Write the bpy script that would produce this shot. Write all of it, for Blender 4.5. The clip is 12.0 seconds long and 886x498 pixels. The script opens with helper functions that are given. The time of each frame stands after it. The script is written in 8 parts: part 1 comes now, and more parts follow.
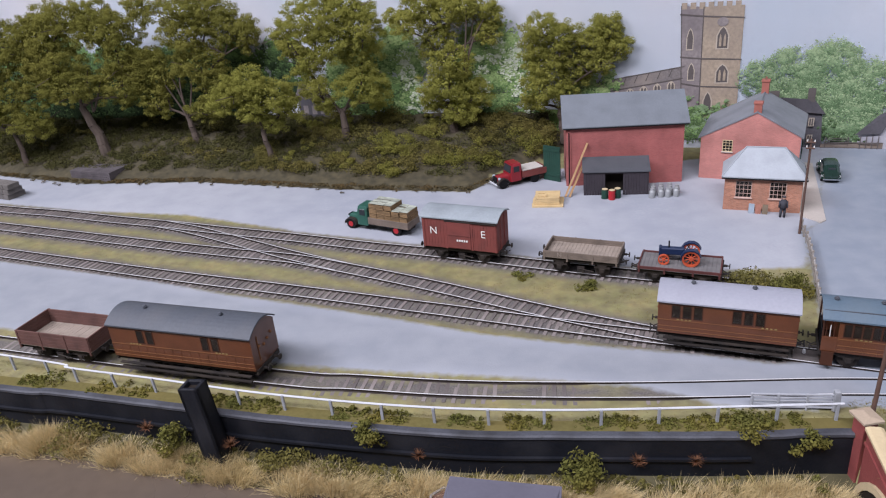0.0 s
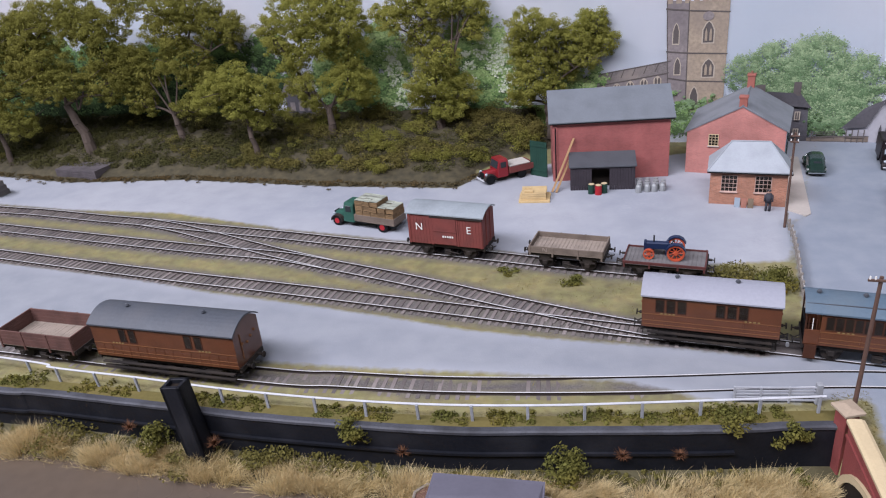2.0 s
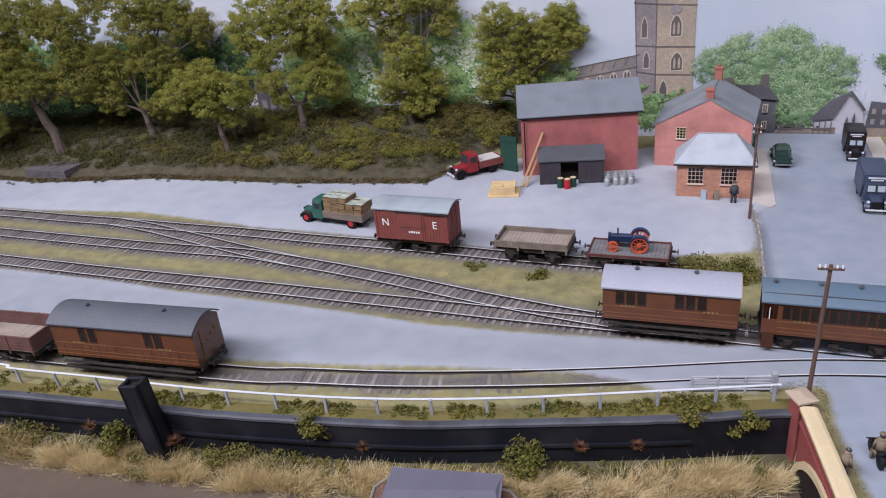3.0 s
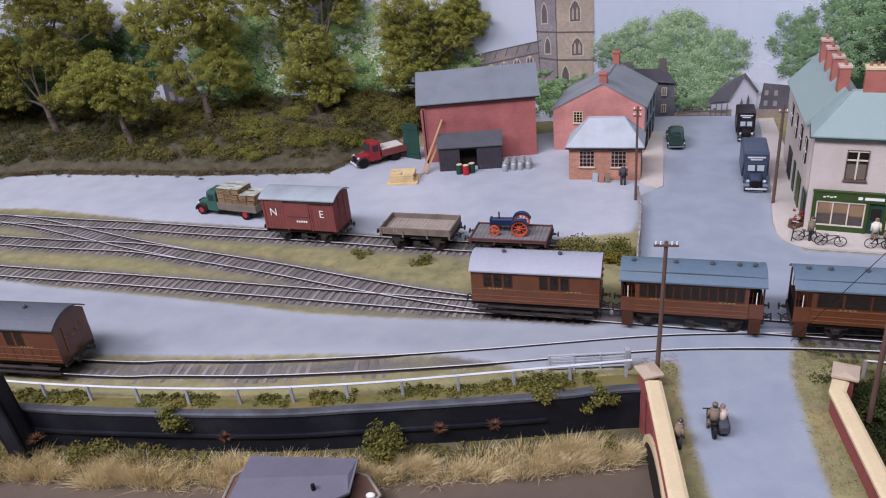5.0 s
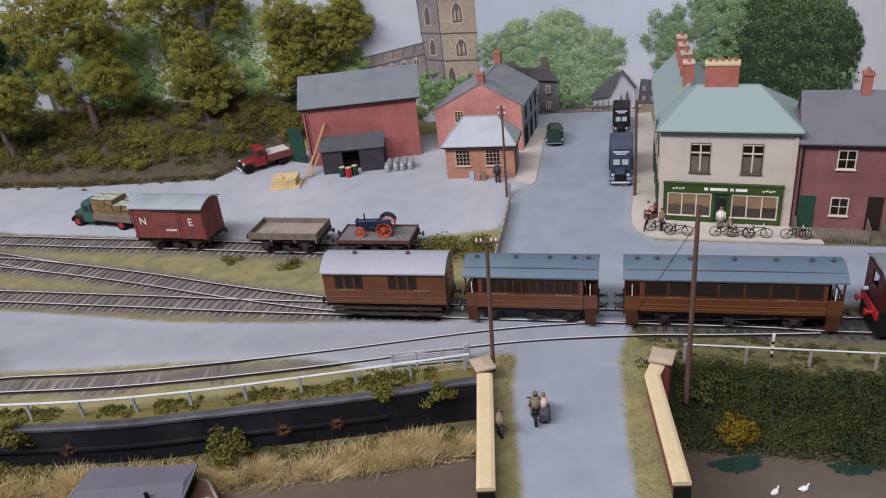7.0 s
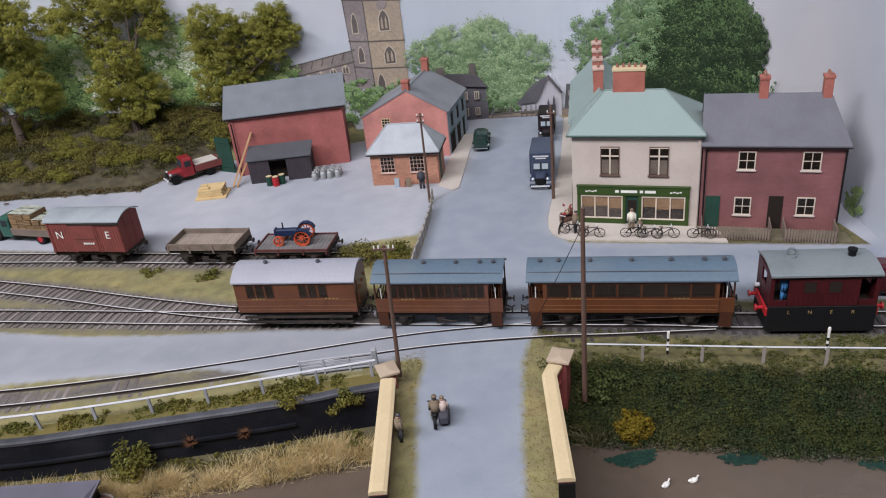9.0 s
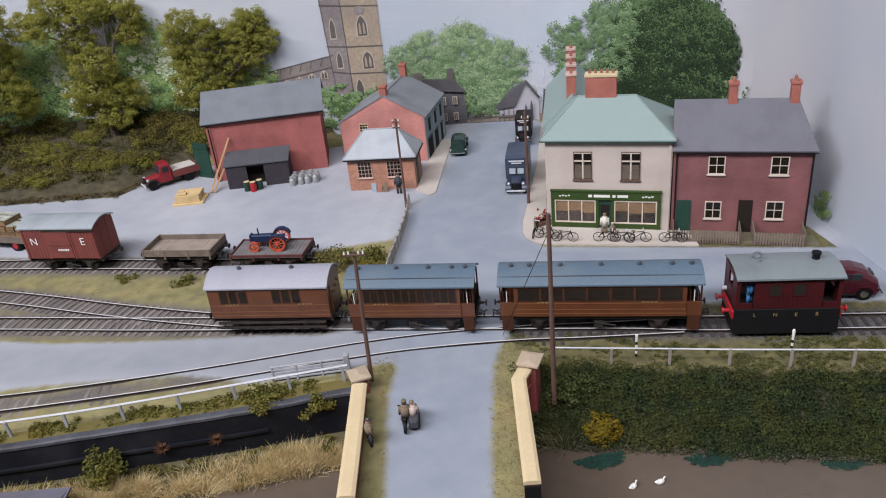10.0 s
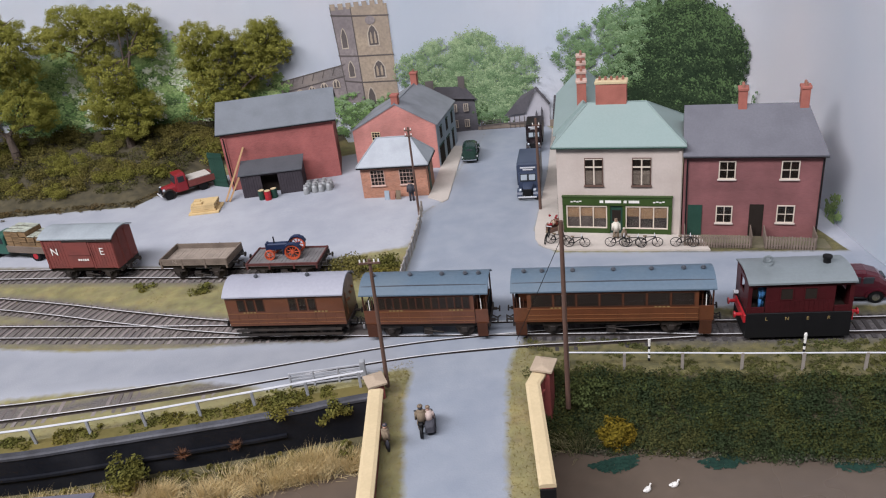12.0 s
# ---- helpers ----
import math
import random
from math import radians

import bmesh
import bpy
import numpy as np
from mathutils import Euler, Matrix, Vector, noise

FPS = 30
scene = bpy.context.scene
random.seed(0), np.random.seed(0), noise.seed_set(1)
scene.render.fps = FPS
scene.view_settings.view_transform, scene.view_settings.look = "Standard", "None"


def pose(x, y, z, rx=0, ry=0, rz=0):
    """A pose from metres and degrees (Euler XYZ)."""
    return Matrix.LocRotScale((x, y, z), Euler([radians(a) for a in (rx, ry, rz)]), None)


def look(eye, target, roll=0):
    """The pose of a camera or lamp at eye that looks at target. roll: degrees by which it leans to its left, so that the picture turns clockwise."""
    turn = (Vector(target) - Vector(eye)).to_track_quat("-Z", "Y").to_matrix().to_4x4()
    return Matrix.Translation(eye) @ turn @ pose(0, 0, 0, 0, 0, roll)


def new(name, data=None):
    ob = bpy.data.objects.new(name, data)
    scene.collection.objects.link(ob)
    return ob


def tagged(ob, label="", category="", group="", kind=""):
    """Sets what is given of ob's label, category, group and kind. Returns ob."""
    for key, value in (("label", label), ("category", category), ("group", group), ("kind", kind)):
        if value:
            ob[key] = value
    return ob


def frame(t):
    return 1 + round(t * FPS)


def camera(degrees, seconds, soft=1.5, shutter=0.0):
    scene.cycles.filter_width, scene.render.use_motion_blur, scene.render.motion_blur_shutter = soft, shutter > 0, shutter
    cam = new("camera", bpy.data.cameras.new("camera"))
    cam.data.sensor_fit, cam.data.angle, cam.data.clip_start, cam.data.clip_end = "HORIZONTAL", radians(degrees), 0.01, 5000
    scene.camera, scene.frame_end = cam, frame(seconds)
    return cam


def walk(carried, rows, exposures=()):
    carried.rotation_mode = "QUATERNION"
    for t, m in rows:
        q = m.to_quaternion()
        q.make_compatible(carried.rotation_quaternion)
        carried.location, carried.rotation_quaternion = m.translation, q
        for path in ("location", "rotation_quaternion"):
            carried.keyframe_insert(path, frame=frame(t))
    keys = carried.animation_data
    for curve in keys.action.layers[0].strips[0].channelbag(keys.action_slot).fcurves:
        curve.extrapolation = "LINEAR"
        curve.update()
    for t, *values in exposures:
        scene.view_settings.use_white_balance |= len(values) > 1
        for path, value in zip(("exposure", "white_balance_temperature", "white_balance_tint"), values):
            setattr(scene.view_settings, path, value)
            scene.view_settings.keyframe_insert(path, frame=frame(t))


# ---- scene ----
cam = camera(61.6, 12.0, soft=1.15)
PATH = [
    (0, (0.01650, -0.03010, 0.28910), (0.01213, 0.03030, 0.26120), -5.1),
    (0.5, (0.01757, -0.02807, 0.28883), (0.01330, 0.03230, 0.26087), -5.1),
    (1, (0.01740, -0.02823, 0.28850), (0.01323, 0.03217, 0.26053), -5.2),
    (1.5, (0.01983, -0.02937, 0.28820), (0.01580, 0.03097, 0.26017), -5.2),
    (2, (0.02310, -0.02877, 0.28743), (0.01930, 0.03150, 0.25923), -5.3),
    (2.5, (0.02903, -0.02773, 0.28453), (0.02557, 0.03250, 0.25620), -5.6),
    (3, (0.04153, -0.02927, 0.28393), (0.03877, 0.03093, 0.25543), -5.6),
    (3.2, (0.04850, -0.03027, 0.28293), (0.04601, 0.02993, 0.25440), -5.6),
    (4.8, (0.09600, -0.03340, 0.27890), (0.09633, 0.02630, 0.24923), -5.6),
    (5, (0.10537, -0.03333, 0.27583), (0.10583, 0.02643, 0.24630), -5.8),
    (5.5, (0.12490, -0.03090, 0.27430), (0.12637, 0.02870, 0.24447), -5.9),
    (6, (0.14337, -0.03247, 0.27287), (0.14590, 0.02703, 0.24290), -6.1),
    (6.5, (0.15997, -0.03740, 0.27240), (0.16360, 0.02200, 0.24237), -6.2),
    (7, (0.17497, -0.04710, 0.27443), (0.17960, 0.01227, 0.24443), -6.2),
    (7.2, (0.17897, -0.05010, 0.27443), (0.18383, 0.00930, 0.24450), -6.3),
    (9, (0.21180, -0.05810, 0.27507), (0.21960, 0.00097, 0.24510), -6.2),
    (9.5, (0.21710, -0.05890, 0.27500), (0.22560, 0.00010, 0.24510), -6.1),
    (10, (0.22170, -0.06290, 0.27713), (0.23063, -0.00393, 0.24730), -6),
    (10.5, (0.22513, -0.06720, 0.27787), (0.23407, -0.00820, 0.24813), -6.1),
    (11, (0.22107, -0.06790, 0.27903), (0.22980, -0.00883, 0.24943), -6.4),
    (11.5, (0.21780, -0.06813, 0.28170), (0.22620, -0.00893, 0.25227), -6.7),
    (12, (0.21917, -0.06813, 0.28163), (0.22723, -0.00880, 0.25230), -6.9),
]
walk(cam, [(t, look(eye, target, roll)) for t, eye, target, roll in PATH], [(0.0, -0.12, 6150, 14), (3.0, -0.14, 6080, 15), (5.5, -0.18, 6020, 18), (6.0, -0.25, 6350, 12), (7.0, -0.32, 6450, 10), (9.0, -0.24, 6450, 10), (12.0, -0.12, 6450, 10)])

# ---- light: a white exhibition hall with unseen area lamps over the layout ----
world = bpy.data.worlds.new("world")
scene.world = world
world.use_nodes = True
world.node_tree.nodes["Background"].inputs[0].default_value = (0.78, 0.80, 0.90, 1)
world.node_tree.nodes["Background"].inputs[1].default_value = 0.05


def unseen_lamp(x, y, z, target, w, h, power, colour):
    data = bpy.data.lights.new("unseen_lamp", "AREA")
    data.shape, data.size, data.size_y, data.energy, data.color = "RECTANGLE", w, h, power, colour
    ob = new("unseen_lamp", data)
    ob.matrix_world = look((x, y, z), target)
    return ob


unseen_lamp(-0.45, -0.75, 1.95, (0.15, 0.85, 0.05), 2.0, 0.4, 68.0, (0.97, 0.95, 1.0))
# lamp added on the left to brighten the right end of the backscene
unseen_lamp(-1.75, -0.20, 1.90, (0.60, 0.60, 0.12), 1.6, 0.4, 66.0, (0.97, 0.95, 1.0))
unseen_lamp(0.25, -0.95, 1.80, (0.45, 0.80, 0.05), 1.8, 0.4, 9.0, (0.97, 0.95, 1.0))

# ---- helpers: everything is modelled in millimetres, like the layout itself ----
MM = 0.001
rnd = random.Random(7)


def mesh_of(bm, name):
    me = bpy.data.meshes.new(name)
    bmesh.ops.scale(bm, vec=(MM, MM, MM), verts=bm.verts)
    bm.normal_update()
    bm.to_mesh(me)
    bm.free()
    return me


def part(name, bm, material, parent, label="", smooth=False):
    me = mesh_of(bm, name)
    for m in (material if isinstance(material, (list, tuple)) else [material]):
        me.materials.append(m)
    if smooth:
        for p in me.polygons:
            p.use_smooth = True
    ob = new(name, me)
    ob.parent = parent
    if label:
        ob["label"] = label
    return ob


def thing(name, x, y, z=0, turn=0, label="", category="", group="", kind=""):
    ob = new(name)
    ob.matrix_basis = pose(x * MM, y * MM, z * MM, 0, 0, turn)
    ob.empty_display_size = 0.01
    return tagged(ob, label, category, group, kind)


def solo(name, bm, material, label="", category="", group="", kind="", smooth=False, at=(0, 0, 0, 0)):
    ob = part(name, bm, material, None, "", smooth)
    x, y, z, turn = at
    ob.matrix_basis = pose(x * MM, y * MM, z * MM, 0, 0, turn)
    return tagged(ob, label, category, group, kind)


def box(bm, x0, y0, z0, x1, y1, z1, bevel=0.0, mat=0):
    g = bmesh.ops.create_cube(bm, size=1)
    for v in g["verts"]:
        v.co = Vector((x0 + (v.co.x + .5) * (x1 - x0), y0 + (v.co.y + .5) * (y1 - y0), z0 + (v.co.z + .5) * (z1 - z0)))
    faces = {f for v in g["verts"] for f in v.link_faces}
    for f in faces:
        f.material_index = mat
    if bevel:
        es = list({e for v in g["verts"] for e in v.link_edges})
        bmesh.ops.bevel(bm, geom=es, offset=bevel, segments=1, affect="EDGES")
    return g["verts"]


def hull(bm, pts, faces, mat=0):
    vs = [bm.verts.new(p) for p in pts]
    for f in faces:
        fc = bm.faces.new([vs[i] for i in f])
        fc.material_index = mat
    return vs


def slab(bm, poly, z0, z1, mat=0):
    """A flat plate with the outline poly (x, y), counter-clockwise."""
    n = len(poly)
    hull(bm, [(x, y, z0) for x, y in poly] + [(x, y, z1) for x, y in poly],
         [list(range(n))[::-1], [n + i for i in range(n)]] + [[i, (i + 1) % n, n + (i + 1) % n, n + i] for i in range(n)], mat)


def prism(bm, prof, y0, y1, mat=0, axis="y"):
    """The outline prof, (x, z) for axis y or (y, z) for axis x, drawn out from y0 to y1."""
    n = len(prof)
    if axis == "y":
        pts = [(a, y0, b) for a, b in prof] + [(a, y1, b) for a, b in prof]
    else:
        pts = [(y0, a, b) for a, b in prof] + [(y1, a, b) for a, b in prof]
    vs = hull(bm, pts, [list(range(n)), [n + i for i in range(n)][::-1]] + [[i, n + i, n + (i + 1) % n, (i + 1) % n] for i in range(n)], mat)
    bmesh.ops.recalc_face_normals(bm, faces=list({f for v in vs for f in v.link_faces}))


def rod(bm, p, q, r, seg=8, r2=None, mat=0):
    p, q = Vector(p), Vector(q)
    d = q - p
    m = Matrix.Translation((p + q) / 2) @ d.to_track_quat("Z", "Y").to_matrix().to_4x4()
    g = bmesh.ops.create_cone(bm, cap_ends=True, segments=seg, radius1=r, radius2=r if r2 is None else r2, depth=d.length, matrix=m)
    for f in {f for v in g["verts"] for f in v.link_faces}:
        f.material_index = mat
    return g["verts"]


def ball(bm, c, r, seg=8, scale=(1, 1, 1), mat=0):
    g = bmesh.ops.create_uvsphere(bm, u_segments=seg, v_segments=max(4, seg // 2), radius=1,
                                  matrix=Matrix.Translation(c) @ Matrix.Diagonal((r * scale[0], r * scale[1], r * scale[2], 1)))
    for f in {f for v in g["verts"] for f in v.link_faces}:
        f.material_index = mat


def smooth_line(pts, n=10):
    """A curve through the points."""
    p = [Vector(a) for a in pts]
    q = [2 * p[0] - p[1]] + p + [2 * p[-1] - p[-2]]
    out = []
    for i in range(1, len(q) - 2):
        a, b, c, d = q[i - 1:i + 3]
        for k in range(n):
            t = k / n
            out.append(0.5 * (2 * b + (c - a) * t + (2 * a - 5 * b + 4 * c - d) * t * t + (3 * b - a - 3 * c + d) * t ** 3))
    return out + [p[-1]]


def even(line, step):
    """Points at even steps along a line, with the direction there."""
    out, left = [], 0.0
    for a, b in zip(line, line[1:]):
        d = b - a
        n = d.length
        while left < n:
            out.append((a + d * (left / n), d / n))
            left += step
        left -= n
    return out


def sweep(bm, line, prof, mat=0, close=True):
    """The cross-section prof (across, up) drawn along a line of (x, y) or (x, y, z) points."""
    rows = []
    for i, p in enumerate(line):
        a, b = line[max(i - 1, 0)], line[min(i + 1, len(line) - 1)]
        d = Vector((b[0] - a[0], b[1] - a[1])).normalized()
        z = p[2] if len(p) > 2 else 0
        rows.append([bm.verts.new((p[0] - d.y * u, p[1] + d.x * u, z + w)) for u, w in prof])
    n = len(prof)
    for r, s in zip(rows, rows[1:]):
        for k in range(n if close else n - 1):
            bm.faces.new((r[k], s[k], s[(k + 1) % n], r[(k + 1) % n])).material_index = mat
    if close:
        bm.faces.new(rows[0][::-1]).material_index = mat
        bm.faces.new(rows[-1]).material_index = mat
    bmesh.ops.recalc_face_normals(bm, faces=bm.faces)


# ---- materials ----
def mat(name, base, rough=0.7, grain=0.25, size=1.5, big=0.15, bump=0.2, metal=0.0, tint=None, random_amount=0.0, island=0.0, coat=0.0):
    """A painted or natural surface with fine grain of size mm, larger stains (towards tint) and relief."""
    m = bpy.data.materials.new(name)
    m.use_nodes = True
    nt = m.node_tree
    n, ln = nt.nodes, nt.links
    b = n["Principled BSDF"]
    b.inputs["Roughness"].default_value, b.inputs["Metallic"].default_value = rough, metal
    b.inputs["Coat Weight"].default_value = coat
    if max(base) < 0.07 and not coat:
        b.inputs["Specular IOR Level"].default_value = 0.2
    tc = n.new("ShaderNodeTexCoord")

    def noise_of(mm, detail):
        t = n.new("ShaderNodeTexNoise")
        t.inputs["Scale"].default_value, t.inputs["Detail"].default_value = 1000.0 / mm, detail
        ln.new(tc.outputs["Object"], t.inputs["Vector"])
        return t

    fine, wide = noise_of(size, 4), noise_of(size * 14, 3)
    dark = [c * (1 - grain) for c in base]
    light = [min(1, c * (1 + grain)) for c in base]
    r = n.new("ShaderNodeMix")
    r.data_type = "RGBA"
    r.inputs[6].default_value, r.inputs[7].default_value = (*dark, 1), (*light, 1)
    ln.new(fine.outputs["Fac"], r.inputs[0])
    st = n.new("ShaderNodeMapRange")
    st.inputs[1].default_value, st.inputs[2].default_value, st.inputs[4].default_value = 0.42, 0.72, big * 2
    ln.new(wide.outputs["Fac"], st.inputs[0])
    s = n.new("ShaderNodeMix")
    s.data_type = "RGBA"
    s.inputs[7].default_value = (*(tint or [c * 0.45 for c in base]), 1)
    ln.new(r.outputs[2], s.inputs[6])
    ln.new(st.outputs[0], s.inputs[0])
    out = s.outputs[2]
    if random_amount or island:
        h = n.new("ShaderNodeHueSaturation")
        mr = n.new("ShaderNodeMapRange")
        amount = random_amount or island
        mr.inputs[3].default_value, mr.inputs[4].default_value = 1 - amount, 1 + amount
        if random_amount:
            ln.new(n.new("ShaderNodeObjectInfo").outputs["Random"], mr.inputs[0])
        else:
            ln.new(n.new("ShaderNodeNewGeometry").outputs["Random Per Island"], mr.inputs[0])
        ln.new(mr.outputs[0], h.inputs["Value"])
        ln.new(out, h.inputs["Color"])
        out = h.outputs["Color"]
    ln.new(out, b.inputs["Base Color"])
    rr = n.new("ShaderNodeMapRange")
    rr.inputs[3].default_value, rr.inputs[4].default_value = max(0.02, rough - 0.12), min(1, rough + 0.12)
    ln.new(wide.outputs["Fac"], rr.inputs[0])
    ln.new(rr.outputs[0], b.inputs["Roughness"])
    if bump:
        bp = n.new("ShaderNodeBump")
        bp.inputs["Strength"].default_value, bp.inputs["Distance"].default_value = bump, size * 0.4 * MM
        ln.new(fine.outputs["Fac"], bp.inputs["Height"])
        ln.new(bp.outputs["Normal"], b.inputs["Normal"])
    return m


def brick_mat(name, brick, mortar, length=2.9, height=1.0, contrast=0.25, turn=(90, 0, 0)):
    """Embossed brick paper: courses at model scale."""
    m = mat(name, brick, 0.75, 0.15, 1.2, 0.2, 0.1)
    nt = m.node_tree
    n, ln = nt.nodes, nt.links
    b = n["Principled BSDF"]
    tc = n.new("ShaderNodeTexCoord")
    mp = n.new("ShaderNodeMapping")
    mp.inputs["Rotation"].default_value = [radians(a) for a in turn]
    ln.new(tc.outputs["Object"], mp.inputs["Vector"])
    t = n.new("ShaderNodeTexBrick")
    t.inputs["Scale"].default_value = 1000.0
    t.inputs["Brick Width"].default_value, t.inputs["Row Height"].default_value, t.inputs["Mortar Size"].default_value = length, height, 0.13
    t.inputs["Color1"].default_value = (*[c * (1 - contrast) for c in brick], 1)
    t.inputs["Color2"].default_value = (*[min(1, c * (1 + contrast)) for c in brick], 1)
    t.inputs["Mortar"].default_value = (*mortar, 1)
    ln.new(mp.outputs[0], t.inputs["Vector"])
    old = b.inputs["Base Color"].links[0].from_socket
    mx = n.new("ShaderNodeMix")
    mx.data_type = "RGBA"
    mx.inputs[0].default_value = 0.6
    ln.new(old, mx.inputs[6])
    ln.new(t.outputs["Color"], mx.inputs[7])
    st = n.new("ShaderNodeTexNoise")
    st.inputs["Scale"].default_value, st.inputs["Detail"].default_value = 38, 5
    ln.new(tc.outputs["Object"], st.inputs["Vector"])
    rp = n.new("ShaderNodeMapRange")
    rp.inputs[1].default_value, rp.inputs[2].default_value, rp.inputs[3].default_value, rp.inputs[4].default_value = 0.3, 0.7, 0.72, 1.1
    ln.new(st.outputs["Fac"], rp.inputs[0])
    stain = n.new("ShaderNodeMix")
    stain.data_type, stain.blend_type = "RGBA", "MULTIPLY"
    stain.inputs[0].default_value = 1.0
    ln.new(mx.outputs[2], stain.inputs[6])
    ln.new(rp.outputs[0], stain.inputs[7])
    ln.new(stain.outputs[2], b.inputs["Base Color"])
    bp = n.new("ShaderNodeBump")
    bp.invert = True
    bp.inputs["Strength"].default_value, bp.inputs["Distance"].default_value = 0.4, 0.0002
    ln.new(t.outputs["Fac"], bp.inputs["Height"])
    ln.new(bp.outputs["Normal"], b.inputs["Normal"])
    return m


def glass_mat(name="window_glass"):
    m = bpy.data.materials.new(name)
    m.use_nodes = True
    b = m.node_tree.nodes["Principled BSDF"]
    b.inputs["Base Color"].default_value = (0.45, 0.44, 0.43, 1)
    b.inputs["Roughness"].default_value, b.inputs["Transmission Weight"].default_value, b.inputs["IOR"].default_value = 0.04, 1.0, 1.3
    return m


HARD = (0.40, 0.42, 0.47)
M_RAIL = mat("rail_side", (0.032, 0.024, 0.02), 0.6, 0.3, 1, 0.2, 0.1, 0.3)
# pale, barely metallic colour carries the gleam of the worn heads
M_HEAD = mat("rail_head", (0.72, 0.71, 0.72), 0.35, 0.12, 1, 0.15, 0.02, 0.2)
M_SLEEPER = mat("sleeper_wood", (0.15, 0.125, 0.118), 0.9, 0.3, 1.2, 0.3, 0.3, tint=(0.19, 0.172, 0.16), random_amount=0.4)
M_WALL_BLACK = mat("black_piling", (0.009, 0.010, 0.014), 0.5, 0.4, 2, 0.25, 0.15, tint=(0.03, 0.03, 0.035))
M_COPE_GREY = mat("grey_capping", (0.06, 0.062, 0.075), 0.7, 0.35, 1.5, 0.4, 0.3, tint=(0.02, 0.02, 0.024))
M_CREAM = mat("cream_coping", (0.54, 0.43, 0.26), 0.75, 0.12, 1.5, 0.16, 0.15, tint=(0.42, 0.33, 0.20))
M_PIER = mat("weathered_cap_stone", (0.37, 0.29, 0.21), 0.8, 0.15, 1.2, 0.2, 0.2, tint=(0.28, 0.22, 0.17))
M_MAROON = mat("maroon_painted_brick", (0.24, 0.055, 0.05), 0.75, 0.2, 1.2, 0.2, 0.25)
M_BRICK_PINK = brick_mat("pink_red_brick", (0.34, 0.095, 0.085), (0.37, 0.15, 0.14), contrast=0.16)
M_BRICK_SALMON = brick_mat("salmon_brick", (0.48, 0.19, 0.16), (0.50, 0.27, 0.24), contrast=0.14)
M_BRICK_ORANGE = brick_mat("orange_brick", (0.40, 0.17, 0.10), (0.42, 0.3, 0.24), contrast=0.35)
M_BRICK_COTT = brick_mat("weathered_red_brick", (0.20, 0.076, 0.076), (0.205, 0.09, 0.09), contrast=0.1)
M_SLATE = mat("grey_slate_card", (0.15, 0.165, 0.185), 0.65, 0.12, 1.5, 0.15, 0.15)
M_SLATE_PALE = mat("pale_slate_card", (0.19, 0.20, 0.22), 0.7, 0.12, 1.5, 0.18, 0.15)
M_SLATE_PURPLE = mat("purple_grey_slate_card", (0.115, 0.115, 0.135), 0.7, 0.15, 1.5, 0.22, 0.15, tint=(0.08, 0.08, 0.095))
M_SLATE_DARK = mat("dark_slate", (0.07, 0.075, 0.085), 0.6, 0.2, 1.5, 0.2, 0.2)
M_LEAD = mat("pale_grey_roof", (0.33, 0.355, 0.385), 0.6, 0.1, 1.5, 0.15, 0.1)
M_VERDIGRIS = mat("pale_green_roof", (0.215, 0.28, 0.268), 0.7, 0.08, 1.5, 0.15, 0.1, tint=(0.25, 0.305, 0.295))
M_STUCCO = mat("cream_stucco", (0.47, 0.405, 0.36), 0.85, 0.08, 2, 0.3, 0.2, tint=(0.36, 0.30, 0.26))
M_PAVE = mat("pinkish_paving", (0.46, 0.41, 0.365), 0.8, 0.1, 2, 0.12, 0.15)
M_GREEN = mat("shop_green_paint", (0.035, 0.062, 0.016), 0.45, 0.15, 1, 0.1, 0.05)
M_DKGREEN = mat("dark_green_paint", (0.02, 0.055, 0.04), 0.5, 0.2, 1, 0.15, 0.05)
M_WHITE = mat("white_paint", (0.72, 0.70, 0.66), 0.55, 0.06, 1, 0.1, 0.03)
M_BLACK = mat("black_paint", (0.007, 0.007, 0.008), 0.6, 0.3, 1, 0.2, 0.05)
# near-black colour standing for the shade inside windows, doorways and hollows
M_DARK = mat("painted_interior_shade", (0.018, 0.013, 0.010), 0.9, 0.2, 1, 0.1, 0)
M_SHED = mat("tarred_boards", (0.045, 0.038, 0.045), 0.8, 0.3, 0.8, 0.2, 0.3)
M_WOOD = mat("new_pine", (0.55, 0.40, 0.20), 0.7, 0.15, 0.8, 0.15, 0.15)
M_PLANK = mat("orange_brown_plank", (0.42, 0.25, 0.12), 0.7, 0.15, 0.8, 0.2, 0.15)
M_WOOD_GREY = mat("grey_weathered_wood", (0.26, 0.23, 0.20), 0.85, 0.25, 0.8, 0.25, 0.3)
M_POLE = mat("brown_pole", (0.10, 0.055, 0.04), 0.7, 0.25, 0.8, 0.2, 0.15)
M_TERRACOTTA = mat("chimney_brick", (0.33, 0.11, 0.082), 0.8, 0.2, 0.8, 0.2, 0.3)
M_CAP = mat("pale_pink_cap", (0.52, 0.36, 0.30), 0.8, 0.15, 0.8, 0.3, 0.2)
M_POT = mat("chimney_pot", (0.30, 0.13, 0.09), 0.8, 0.2, 0.8, 0.3, 0.1)
M_STEEL = mat("white_painted_rail", (0.56, 0.57, 0.60), 0.4, 0.1, 0.8, 0.15, 0.03, 0.0)
M_GLASS = glass_mat()


